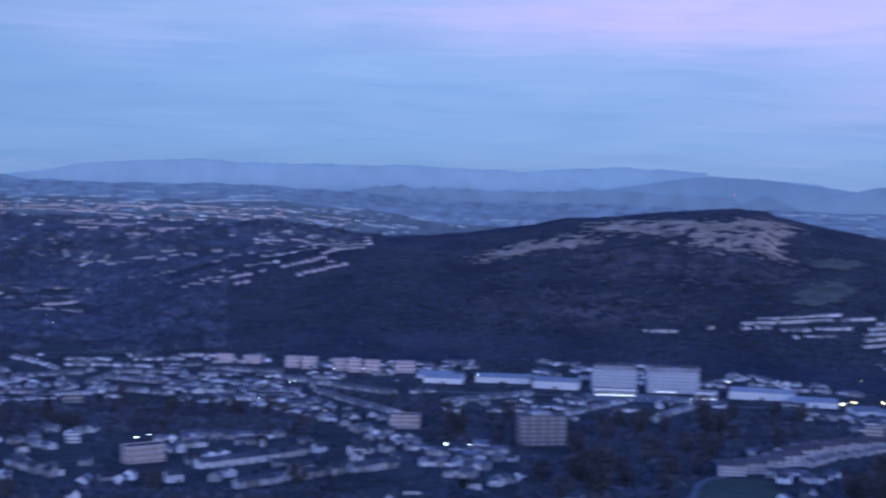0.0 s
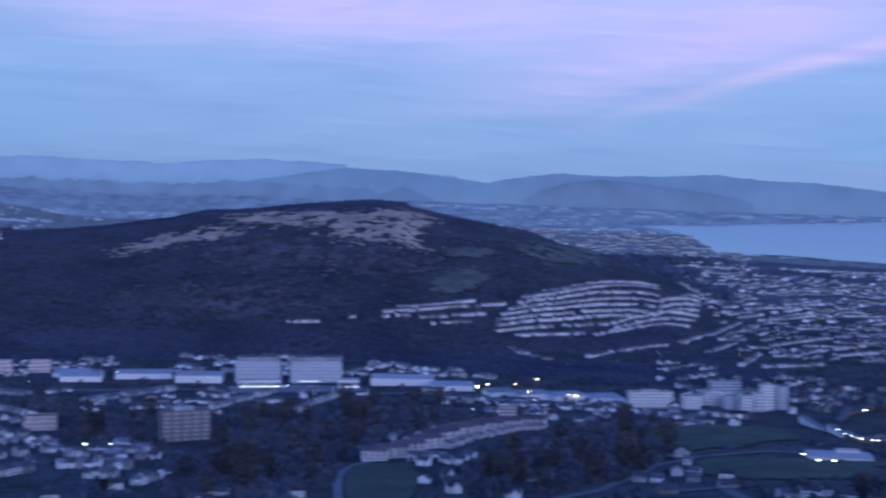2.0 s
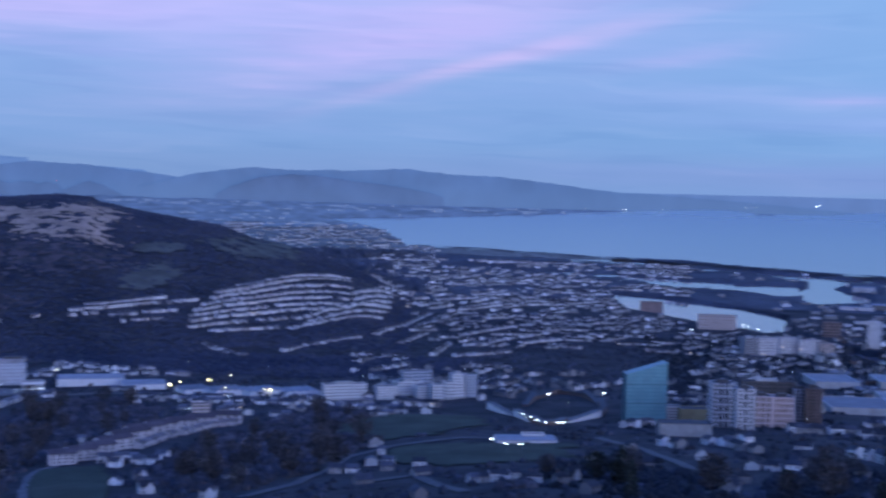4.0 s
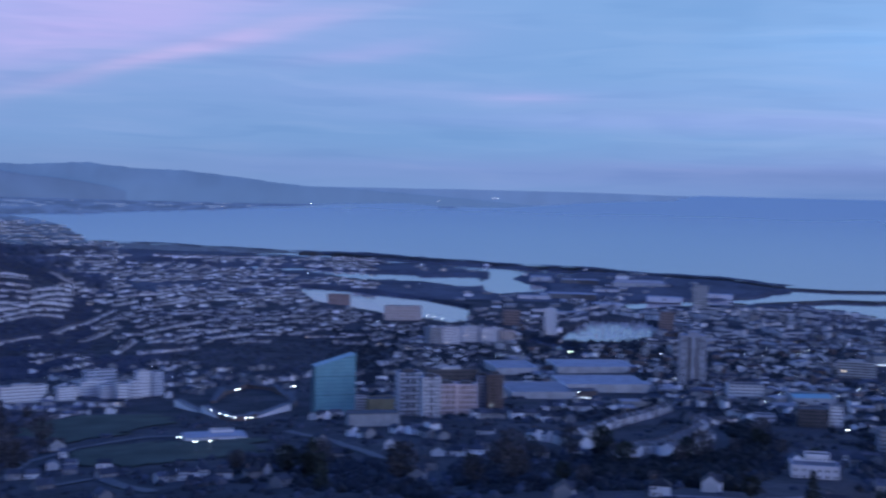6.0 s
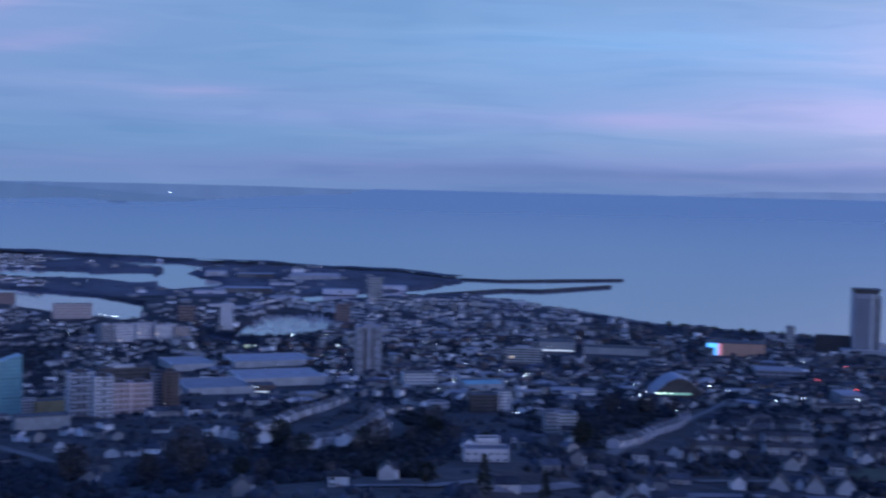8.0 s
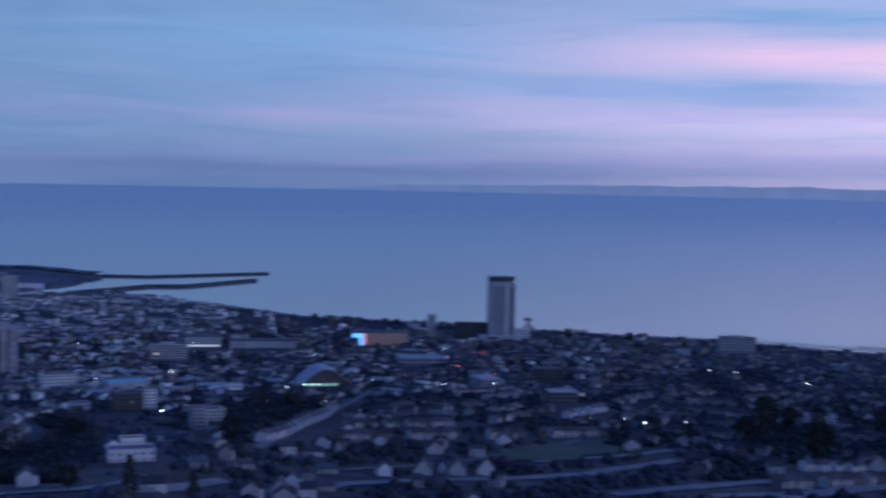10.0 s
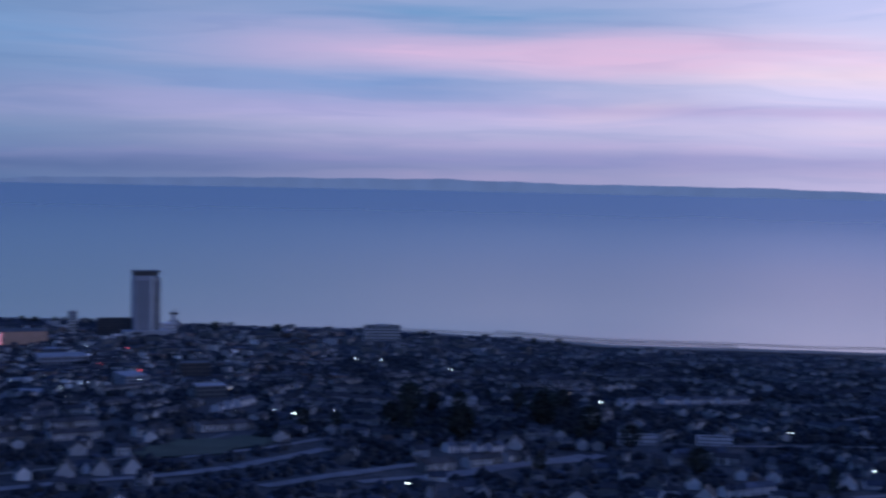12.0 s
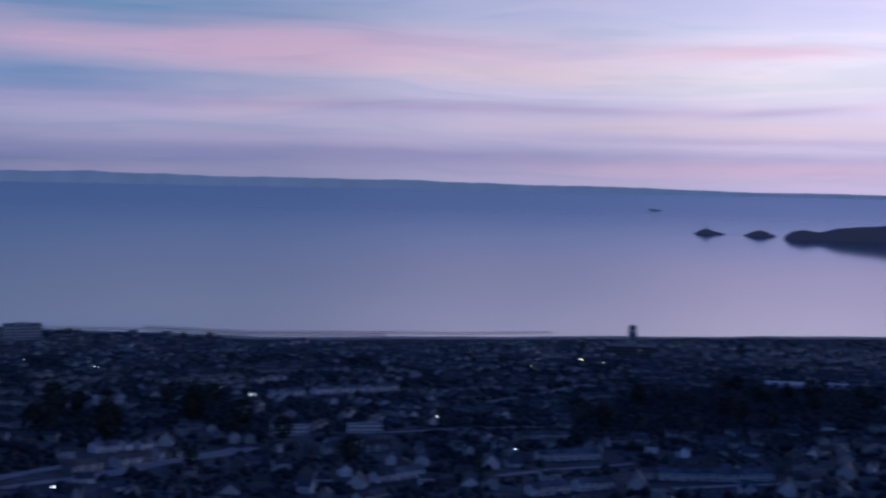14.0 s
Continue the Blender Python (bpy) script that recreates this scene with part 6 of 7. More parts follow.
STANDS = (
    ((51.32, 903), (51.52, 1161), (53.61, 1230), (54.58, 969), (53.22, 723)), ((60.10, 1017), (60.18, 1245), (61.26, 1326), (61.91, 1374), (63.34, 1323), (63.12, 1149), (61.00, 867)),
    ((47.30, 702), (47.30, 960), (50.0, 1060), (51.3, 880), (53.77, 645)), ((74.05, 927), (74.49, 1032), (77.02, 1092), (77.49, 1038), (75.21, 924)),
    ((103.88, 1044), (103.84, 1224), (105.94, 1338), (109.40, 1428), (116.47, 1545), (116.54, 1192), (110.59, 1140)), ((81.73, 1060), (81.94, 1255), (84.83, 1216), (85.2, 1072)),
    ((87.33, 1176), (87.55, 1353), (88.70, 1389), (90.59, 1116), (91.30, 1085), (89.43, 1082)))


def in_woods(x, y):
    hit = np.zeros(np.shape(x), bool)
    for w in WOODS + STANDS:
        hit |= inside(np.asarray(x), np.asarray(y), w)
    return hit


def tree(high, spread_, mat, seed, label, conifer=False):
    """A tapered trunk with limbs and a crown of many small ragged clumps."""
    r = random.Random(seed)
    ob = thing("tree", label, "tree", "trees on the slopes")
    s = Shape()
    n = 7
    levels = ((0, .03), (.25, .022), (.6, .012), (.95, .004))
    for (u0, w0), (u1, w1) in zip(levels[:-1], levels[1:]):
        a = [(math.cos(i * 2 * math.pi / n) * w0 * high, math.sin(i * 2 * math.pi / n) * w0 * high, u0 * high - (1 if u0 == 0 else 0)) for i in range(n)]
        b = [(math.cos(i * 2 * math.pi / n) * w1 * high, math.sin(i * 2 * math.pi / n) * w1 * high, u1 * high) for i in range(n)]
        s.add(a + b, [(i, (i + 1) % n, (i + 1) % n + n, i + n) for i in range(n)])
    if not conifer:
        for i in range(9):
            t, u = r.uniform(0, 6.28), r.uniform(.3, .6)
            k, w = r.uniform(.2, .42) * high, .008 * high
            c, q = math.cos(t), math.sin(t)
            x, y, z = c * k * .7, q * k * .7, u * high + k * .8
            s.add([(-q * w, c * w, u * high), (q * w, -c * w, u * high), (0, 0, u * high + 2 * w), (x, y, z)], [(0, 1, 3), (1, 2, 3), (2, 0, 3)])
    part("trunk", s, M_BARK, ob)
    crown = Shape()
    for i in range(420 if not conifer else 300):
        if conifer:
            u = r.random() ** 1.2
            z = (.12 + .86 * u) * high
            rad = (1 - u) * spread_ * (.35 + .65 * r.random()) + .15
        else:
            u = r.uniform(-1, 1)
            z = (.60 + .36 * u) * high
            rad = spread_ * math.sqrt(max(0, 1 - u * u)) * r.random() ** .45 * r.uniform(.8, 1.15)
        t = r.uniform(0, 6.28)
        x, y = rad * math.cos(t), rad * math.sin(t)
        k = high * (.058 if mat is not M_TWIG else .050) * r.uniform(.5, 1.25)
        # each spray reaches outwards and up
        ox, oy, oz = math.cos(t) * k * 1.5, math.sin(t) * k * 1.5, k * r.uniform(.2, 1.5) * (-.4 if conifer else 1)
        a = r.uniform(0, 6.28)
        px, py = math.cos(a) * k * .55, math.sin(a) * k * .55
        crown.add([(x - ox * .4, y - oy * .4, z - oz * .4), (x + px, y + py, z), (x - px, y - py, z + k * .3), (x, y, z + k * .6), (x + ox, y + oy, z + oz)],
                  [(0, 1, 3), (0, 3, 2), (0, 2, 1), (4, 3, 1), (4, 2, 3), (4, 1, 2)])
    part("crown", crown, mat, ob)
    return ob


TREES = [tree(14, 5.5, M_TWIG, 1, "bare brown winter tree with a rounded crown"), tree(17, 6.0, M_TWIG, 2, "tall bare winter tree with twiggy crown"),
         tree(10, 4.5, M_TWIG, 3, "small bare winter tree"), tree(15, 5.0, M_EVERGREEN, 4, "dark evergreen tree with ragged crown"),
         tree(19, 4.2, M_EVERGREEN, 5, "tall dark conifer on the slope", True)]


def scaled(k, p, size):
    ob = copy_thing(TREES[k], Matrix.LocRotScale(p, Euler((0, 0, rng.uniform(0, 6.28))), None))
    ob.scale = (size, size, size)
    return ob


# single trees that stand out
for k, b, r, size in ((4, 82.44, 1109, 1.5), (3, 81.69, 1115, 1.5), (3, 84.64, 1025, 2.2), (3, 88.09, 1136, 2.0), (3, 78.01, 1076, 1.3), (3, 79.39, 1094, 1.0), (3, 82.49, 1166, 2.2), (3, 84.60, 1202, 1.5), (3, 88.14, 1160, 2.3), (3, 87.09, 1250, 1.4), (3, 90.11, 1127, 1.9), (3, 91.76, 1064, 1.6), (3, 94.62, 944, 1.6),
                      (4, 35.42, 782, 1.3), (4, 35.83, 725, 1.1), (4, 56.21, 626, 1.0), (4, 58.79, 674, .8), (3, 53.78, 590, .8), (4, -16.06, 1424, .9),
                      (4, -6.09, 1211, .7), (3, 110.72, 2081, 1.3), (3, 104.24, 2075, 1.0), (3, 76.87, 2204, 1.5), (3, 74.31, 2243, 1.4), (1, 22.69, 980, 1.6),
                      (1, 6.15, 935, 1.7), (1, 7.09, 1001, 1.5), (1, 23.41, 956, 1.6), (1, 21.51, 905, 1.4), (3, 18.15, 1091, 1.0), (1, 6.78, 986, 1.7)):
    scaled(k, land(b, r)[0], size)
for ob, b, r in zip(TREES, (2.5, 20, 24, 88, 100), (1180, 1150, 1200, 930, 900)):
    stand(ob, b, r)
line = random.Random(9)
for i in range(44):
    b = line.choice((64.5, 67, 69.5, 72.5, 74, 77, 81, 83.5, 88)) + line.gauss(0, .7)
    r = float(np.interp(b, np.array(COAST)[:, 0], np.array(COAST)[:, 1])) - line.uniform(55, 110)
    k = line.uniform(.6, 1.25)
    scaled(line.choice((0, 3, 3)), land(b, r, -4.5 * k)[0], k)
grow = random.Random(21)
count = 0
while count < 235:
    b, r = grow.uniform(-18, 116), math.sqrt(grow.uniform(480 ** 2, 1500 ** 2))
    x, y = place_of(b, r)
    if free(x, y) and in_woods(x, y):
        k = grow.choice((0, 1, 1, 2)) if b < 34 else grow.choice((0, 1, 1, 2, 3, 3)) if b < 60 else grow.choice((0, 1, 3, 3, 3))
        scaled(k, land(b, r)[0], grow.uniform(.75, 1.5))
        count += 1
    elif free(x, y) and grow.random() < .05:
        scaled(grow.choice((0, 2, 2, 3)), land(b, r)[0], grow.uniform(.45, .8))
        count += 1


def clumps(name, spots, mat, label, category="woodland", tall=1.15):
    """Many small ragged tree heads in one sheet of woodland."""
    base = np.array([(1, 0, .1), (-.5, .87, 0), (-.5, -.87, .15), (0, 0, .95), (.55, .6, .55), (-.7, 0, .6), (.4, -.65, .5)])
    tris = np.array([(0, 4, 6), (4, 3, 6), (0, 1, 4), (1, 5, 4), (4, 5, 3), (1, 2, 5), (5, 2, 6), (5, 6, 3), (2, 0, 6)])
    p = np.array(spots)
    n = len(p)
    g = np.random.default_rng(5)
    t = g.uniform(0, 6.28, n)
    k = p[:, 3][:, None, None] * g.uniform(.75, 1.25, (n, 1, 3)) * g.uniform(.8, 1.2, (n, 7, 3))
    q = base[None] * k
    c, s = np.cos(t)[:, None], np.sin(t)[:, None]
    x, y, z = q[..., 0] * c - q[..., 1] * s + p[:, 0:1], q[..., 0] * s + q[..., 1] * c + p[:, 1:2], q[..., 2] * tall + p[:, 2:3]
    v = np.stack(drawn_in(x, y, z), -1).reshape(-1, 3)
    f = (tris[None] + (np.arange(n) * 7)[:, None, None]).reshape(-1, 3)
    me = bpy.data.meshes.new(name)
    me.from_pydata(v.tolist(), [], f.tolist())
    me.materials.append(mat)
    me.polygons.foreach_set("use_smooth", [True] * len(me.polygons))
    me.update()
    return tagged(new(name, me), label, category, kind="stuff")


def scatter(n, b0, b1, r0, r1, test, size, sink=1.0, seed=1):
    g = np.random.default_rng(seed)
    b, r = g.uniform(b0, b1, n), np.sqrt(g.uniform(r0 * r0, r1 * r1, n))
    x, y = polar(b, r)
    ok = test(x, y, b, r) & ~is_water(x, y)
    x, y = x[ok], y[ok]
    return np.stack([x, y, ground(x, y) - sink, g.uniform(*size, len(x))], -1)


OPEN = (((5.65, 2723), (6.70, 2792), (10.39, 2705), (11.31, 2642), (11.98, 2693), (14.45, 2816), (14.57, 2714), (13.92, 2597), (14.18, 2435), (12.71, 2447), (12.03, 2462), (10.08, 2492), (9.73, 2567), (6.48, 2618)),
        ((1.10, 2480), (1.57, 2555), (3.44, 2618), (5.55, 2618), (6.49, 2558), (5.33, 2516), (3.46, 2510), (2.05, 2483)),
        ((15.16, 2492), (16.80, 2546), (17.04, 2495), (16.10, 2447), (15.16, 2444)), ((14.71, 2315), (16.11, 2396), (16.82, 2348), (16.13, 2264), (14.49, 2237)), ((17.98, 2588), (19.39, 2816), (21.52, 4951), (21.78, 2669), (20.35, 2591), (18.22, 2498)),
        ((17.07, 2291), (18.95, 2366), (23.92, 2741), (25.83, 2855), (25.62, 2399), (21.84, 2135), (18.05, 2048), (16.86, 2108)), ((12.17, 2162), (16.13, 2228), (16.62, 2147), (14.28, 2108), (12.18, 2120)))
HEATH = (((5.56, 2516), (9.75, 2468), (12.72, 2393), (14.74, 2420), (14.33, 2297), (10.93, 2309), (7.47, 2345), (5.12, 2375)), ((2.79, 2285), (8.65, 2237), (10.98, 2168), (5.18, 2114), (1.63, 2177)))


def hillside(x, y, b, r):
    k = np.array(RIDGE)
    ok = np.interp(b, k[:, 0], k[:, 1]) > 14
    for ring in OPEN:
        hit = inside(x, y, ring)
        ok &= ~(hit & (ripple(x * 5 + 30, y * 5) + .6 * ripple(x * 13, y * 13) > -.5))
    for ring in HEATH:
        ok &= ~(inside(x, y, ring) & (ripple(x * 6, y * 6) > -.1))
    return ok & (ripple(x * 3, y * 3 + 50) + .7 * ripple(x * 9 + 7, y * 9) > -.9)


clumps("hill_woodland", scatter(30000, -17, 30, 2000, 2960, hillside, (4.5, 8.5), 1.0, 2), M_HILLWOOD, "dark bare woodland covering the hill", tall=.55)
clumps("valley_woodland", scatter(45000, -20, 60, 1500, 2300, lambda x, y, b, r: inside(x, y, STRIP), (3.5, 7), 1, 3), M_HILLWOOD, "dark belt of trees at the foot of the hill", tall=.8)


def woods_test(x, y, b, r):
    ok = np.zeros(len(x), bool)
    for w in WOODS:
        ok |= inside(x, y, w)
    return ok & np.array([free(p, q) for p, q in zip(x, y)])


clumps("scrub", scatter(60000, -20, 32, 700, 1800, woods_test, (1.6, 4.8), .4, 4), M_THICKET, "brown winter scrub and small trees")
clumps("scrub", scatter(80000, 32, 118, 480, 1800, woods_test, (1.6, 4.8), .4, 24), M_HEDGE, "dark winter scrub and small trees")


def stands_test(x, y, b, r):
    ok = np.zeros(len(x), bool)
    for w in STANDS:
        ok |= inside(x, y, w)
    return ok & np.array([free(p, q) for p, q in zip(x, y)]) & (ripple(x * 6, y * 6) > -.75)


clumps("evergreen_stand", scatter(90000, 46, 118, 640, 1560, stands_test, (1.8, 5.4), .3, 14), M_STAND, "dark evergreen trees in thick stands")


def gardens(x, y, b, r):
    return np.array([free(p, q) for p, q in zip(x, y)]) & (r < np.interp(b, np.array(COAST)[:, 0], np.array(COAST)[:, 1], left=4000) - 60)


clumps("garden_trees", scatter(42000, -20, 118, 480, 2600, gardens, (1.5, 4.4), .3, 6), M_WOOD, "dark garden hedges and small trees between houses")
clumps("city_trees", scatter(9000, 36, 72, 1200, 2300, gardens, (2.0, 5.2), .3, 17), M_HEDGE, "dark trees between the buildings of the centre")
clumps("slope_gardens", scatter(26000, 58, 118, 480, 1900, gardens, (1.8, 5.6), .3, 16), M_HEDGE, "dark gardens and trees on the near slope")
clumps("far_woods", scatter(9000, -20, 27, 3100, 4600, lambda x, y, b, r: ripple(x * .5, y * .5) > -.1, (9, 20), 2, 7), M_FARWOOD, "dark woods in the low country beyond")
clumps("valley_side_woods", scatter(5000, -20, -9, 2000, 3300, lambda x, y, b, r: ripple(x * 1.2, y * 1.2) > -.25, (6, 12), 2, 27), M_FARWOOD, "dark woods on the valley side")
clumps("shore_trees", scatter(9000, 56, 87, 1950, 2700, lambda x, y, b, r: (np.interp(b, np.array(COAST)[:, 0], np.array(COAST)[:, 1]) - r < 130) & (np.interp(b, np.array(COAST)[:, 0], np.array(COAST)[:, 1]) - r > 45) & (ripple(x * 2, y * 2) > -.5),
                               (3.0, 6.5), .5, 8), M_WOOD, "dark line of trees behind the beach")
clumps("spit_scrub", scatter(7000, 27, 55, 3000, 5200, lambda x, y, b, r: ripple(x * 2, y * 2) > .1, (1.5, 3.0), .5, 9), M_SCRUB_HAZED, "dark scrub on the dock lands")

# house walls with distance haze painted in as a weak blue glow
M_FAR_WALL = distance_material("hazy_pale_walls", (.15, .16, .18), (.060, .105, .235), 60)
# ---- the mass of the town: streets of small houses too many to count ----


def house_mass(name, spots, walls, roofs, label, lit=.012):
    """spots: x, y, turn, width, depth, eave, ridge. Walls and roofs of many houses."""
    p = np.array(spots)
    n = len(p)
    z0 = ground(p[:, 0], p[:, 1])
    a, b, e, h = p[:, 3] / 2, p[:, 4] / 2, p[:, 5], p[:, 6]
    o = np.zeros(n)
    low = o - 3
    wall = np.stack([np.stack(q, -1) for q in ((-a, -b, low), (a, -b, low), (a, b, low), (-a, b, low), (-a, -b, e), (a, -b, e), (a, b, e), (-a, b, e), (-a, o, h), (a, o, h))], 1)
    m = .35
    drop = e - m * (h - e) / b
    top = np.stack([np.stack(q, -1) for q in ((-a - .1, -b - m, drop + .1), (a + .1, -b - m, drop + .1), (a + .1, o, h + .1), (-a - .1, o, h + .1), (a + .1, b + m, drop + .1), (-a - .1, b + m, drop + .1))], 1)
    wf = [(0, 1, 5, 4), (2, 3, 7, 6), (1, 2, 6, 9, 5), (3, 0, 4, 8, 7)]
    tf = [(0, 1, 2, 3), (3, 2, 4, 5)]
    c, s = np.cos(p[:, 2])[:, None], np.sin(p[:, 2])[:, None]
    out = []
    for q in (wall, top):
        x, y = q[..., 0] * c - q[..., 1] * s + p[:, 0:1], q[..., 0] * s + q[..., 1] * c + p[:, 1:2]
        out.append(np.stack(drawn_in(x, y, q[..., 2] + z0[:, None]), -1).reshape(-1, 3))
    v = np.concatenate(out)
    faces, mats = [], []
    for i in range(n):
        faces += [tuple(k + i * 10 for k in q) for q in wf]
        mats += [0] * 4
    for i in range(n):
        faces += [tuple(k + i * 6 + n * 10 for k in q) for q in tf]
        mats += [1] * 2
    # dark windows on the fronts
    panes = []
    g = random.Random(n)
    for fx, z in ((-.24, .9), (-.24, 3.1), (.24, 3.1)):
        for sgn in (-1, 1):
            x, y = p[:, 3] * fx, sgn * (b + .05)
            panes.append(np.stack([np.stack(q, -1) for q in ((x - .6, y, o + z), (x + .6, y, o + z), (x + .6, y, o + z + 1.3), (x - .6, y, o + z + 1.3))], 1))
    at = len(v)
    for q in panes:
        x, y = q[..., 0] * c - q[..., 1] * s + p[:, 0:1], q[..., 0] * s + q[..., 1] * c + p[:, 1:2]
        v = np.concatenate([v, np.stack(drawn_in(x, y, q[..., 2] + z0[:, None]), -1).reshape(-1, 3)])
        faces += [(at + i * 4, at + i * 4 + 1, at + i * 4 + 2, at + i * 4 + 3) for i in range(n)]
        mats += [3 + (k % 2) if g.random() < lit else 2 for k in range(n)]
        at += n * 4
    me = bpy.data.meshes.new(name)
    me.from_pydata(v.tolist(), [], faces)
    me.materials.append(walls)
    me.materials.append(roofs)
    me.materials.append(M_GLASS)
    me.materials.append(L_STRIP_WARM)
    me.materials.append(L_STRIP)
    me.polygons.foreach_set("material_index", mats)
    me.update()
    return tagged(new(name, me), label, "houses", kind="stuff")


def quarters(b0, b1, r0, r1, seed, leans=(0, 8, -10, 64), cell=150.0, gap=34.0, unit=6.0, keep=.7, pairs=.4, eave=5.0, ridge=7.6, test=None):
    """Quarters of the town, each with rows of houses that run its own way: spots for house_mass."""
    g = np.random.default_rng(seed)
    n = max(3, int(radians(b1 - b0) * (r1 * r1 - r0 * r0) / 2 / cell ** 2))
    cb, cr = g.uniform(b0, b1, n), np.sqrt(g.uniform(r0 * r0, r1 * r1, n))
    cx, cy = polar(cb, cr)
    out = []
    for i in range(n):
        turn = radians(-cb[i] + leans[int(g.integers(len(leans)))] + g.uniform(-7, 7))
        us, vs = np.arange(-cell * 1.25, cell * 1.25, unit), np.arange(-cell * 1.25, cell * 1.25, gap)
        u, v = np.meshgrid(us, vs)
        row, at = np.meshgrid(np.arange(len(vs)), np.arange(len(us)), indexing="ij")
        runs = (at + g.integers(0, 9, len(vs))[:, None]) // g.integers(4, 13, len(vs))[:, None]
        there = g.random((len(vs), 80))[row, np.minimum(runs, 79)] < keep
        paired = g.random((len(vs), 80))[row, np.minimum(runs, 79)] < pairs
        there &= ~paired | (at % 2 == 0)
        there &= g.random(u.shape) > .20
        v = v + g.uniform(-.2, .2, len(vs))[:, None] * gap + 7 * np.sin(u / 60 + g.uniform(0, 6))
        v = v + np.where(paired, g.uniform(-3.5, 3.5, u.shape), g.uniform(-.5, .5, u.shape))
        x, y = cx[i] + np.cos(turn) * u - np.sin(turn) * v, cy[i] + np.sin(turn) * u + np.cos(turn) * v
        wide = np.where(paired, unit * 1.5, unit - .02)
        e = eave + g.uniform(-.4, .6, len(vs))[:, None] + g.uniform(-.6, .6, u.shape)
        h = e + (ridge - eave) * g.uniform(.8, 1.2, len(vs))[:, None]
        d = np.broadcast_to(g.uniform(6.8, 9, len(vs))[:, None], u.shape)
        way = turn + np.where(paired, g.uniform(-.12, .12, u.shape) + (g.random(u.shape) < .25) * math.pi / 2, 0)
        q = np.stack([x, y, way, wide, d, e, h], -1)[there]
        near = np.argmin((q[:, 0:1] - cx) ** 2 + (q[:, 1:2] - cy) ** 2, axis=1)
        out.append(q[near == i])
    q = np.concatenate(out)
    b, r = np.degrees(np.arctan2(q[:, 0], q[:, 1])), np.hypot(q[:, 0], q[:, 1])
    q = q[(b > b0) & (b < b1) & (r > r0) & (r < r1)]
    q = q[~in_woods(q[:, 0], q[:, 1])]
    q = q[np.array([free(x, y) for x, y in q[:, :2]])]
    q = q[clear_of_water(q[:, 0], q[:, 1])]
    if test:
        q = q[test(q[:, 0], q[:, 1])]
    return q.tolist()


def before_shore(margin):
    c = np.array(COAST)
    return lambda x, y: np.hypot(x, y) < np.interp(np.degrees(np.arctan2(x, y)), c[:, 0], c[:, 1], left=9000) - margin


def not_strip(x, y):
    return ~inside(x, y, STRIP) & (ground(x, y) < 60)


def clear_of_water(x, y):
    """Whether no basin lies close behind a spot, seen from the viewpoint."""
    q = np.hypot(x, y)
    wet = np.zeros(np.shape(x), bool)
    for d in (-15, 15, 45, 80):
        wet |= is_water(x * (1 + d / q), y * (1 + d / q)) & (q > 1900)
    return ~wet


def mixed(b0, b1, r0, r1, n, seed, size=(8, 26), high=(5, 13), test=None):
    """Larger flat-pitched buildings scattered in the centre."""
    g = np.random.default_rng(seed)
    b, r = g.uniform(b0, b1, n), np.sqrt(g.uniform(r0 * r0, r1 * r1, n))
    x, y = polar(b, r)
    h = g.uniform(*high, n)
    q = np.stack([x, y, np.radians(-b + g.choice((0, 12, -20, 55, 75), n) + g.uniform(-9, 9, n)), g.uniform(*size, n), g.uniform(*size, n) * .7, h, h + g.uniform(.3, 2.5, n)], -1)
    ok = ~in_woods(x, y) & clear_of_water(x, y) & np.array([free(p, o) for p, o in zip(x, y)])
    if test:
        ok &= test(x, y)
    return q[ok].tolist()


def retail(x, y):
    b, q = np.degrees(np.arctan2(x, y)), np.hypot(x, y)
    return ~((b > -4) & (b < 30) & (q > 1560) & (q < 1720)) & not_strip(x, y)


house_mass("valley_houses", quarters(-19, 26, 930, 1250, 31, (0, 10, -12, 60), 130, 30, 6.0, .55, .6, 4.6, 7.0)
           + quarters(-19, 26, 1270, 1940, 32, (0, 6, -6, 62, -60), 130, 30, 5.6, .56, .5, 3.9, 6.0, retail), M_RENDER_PALE, M_SLATE_PALE, "pale terraced houses filling the valley")


def row_spots(b0, r0, b1, r1, seed, unit=5.2, depth=7.5, eave=4.4, ridge=6.2, miss=.24):
    """Houses in a row between two spots, with gaps."""
    g = random.Random(seed)
    (x0, y0), (x1, y1) = place_of(b0, r0), place_of(b1, r1)
    n = max(2, int(math.hypot(x1 - x0, y1 - y0) / unit))
    t = math.atan2(y1 - y0, x1 - x0)
    return [(x0 + (x1 - x0) * (i + .5) / n, y0 + (y1 - y0) * (i + .5) / n, t, unit - .05, depth, eave + g.uniform(-.3, .4), ridge + g.uniform(-.3, .4)) for i in range(n) if g.random() > miss]


rows = []
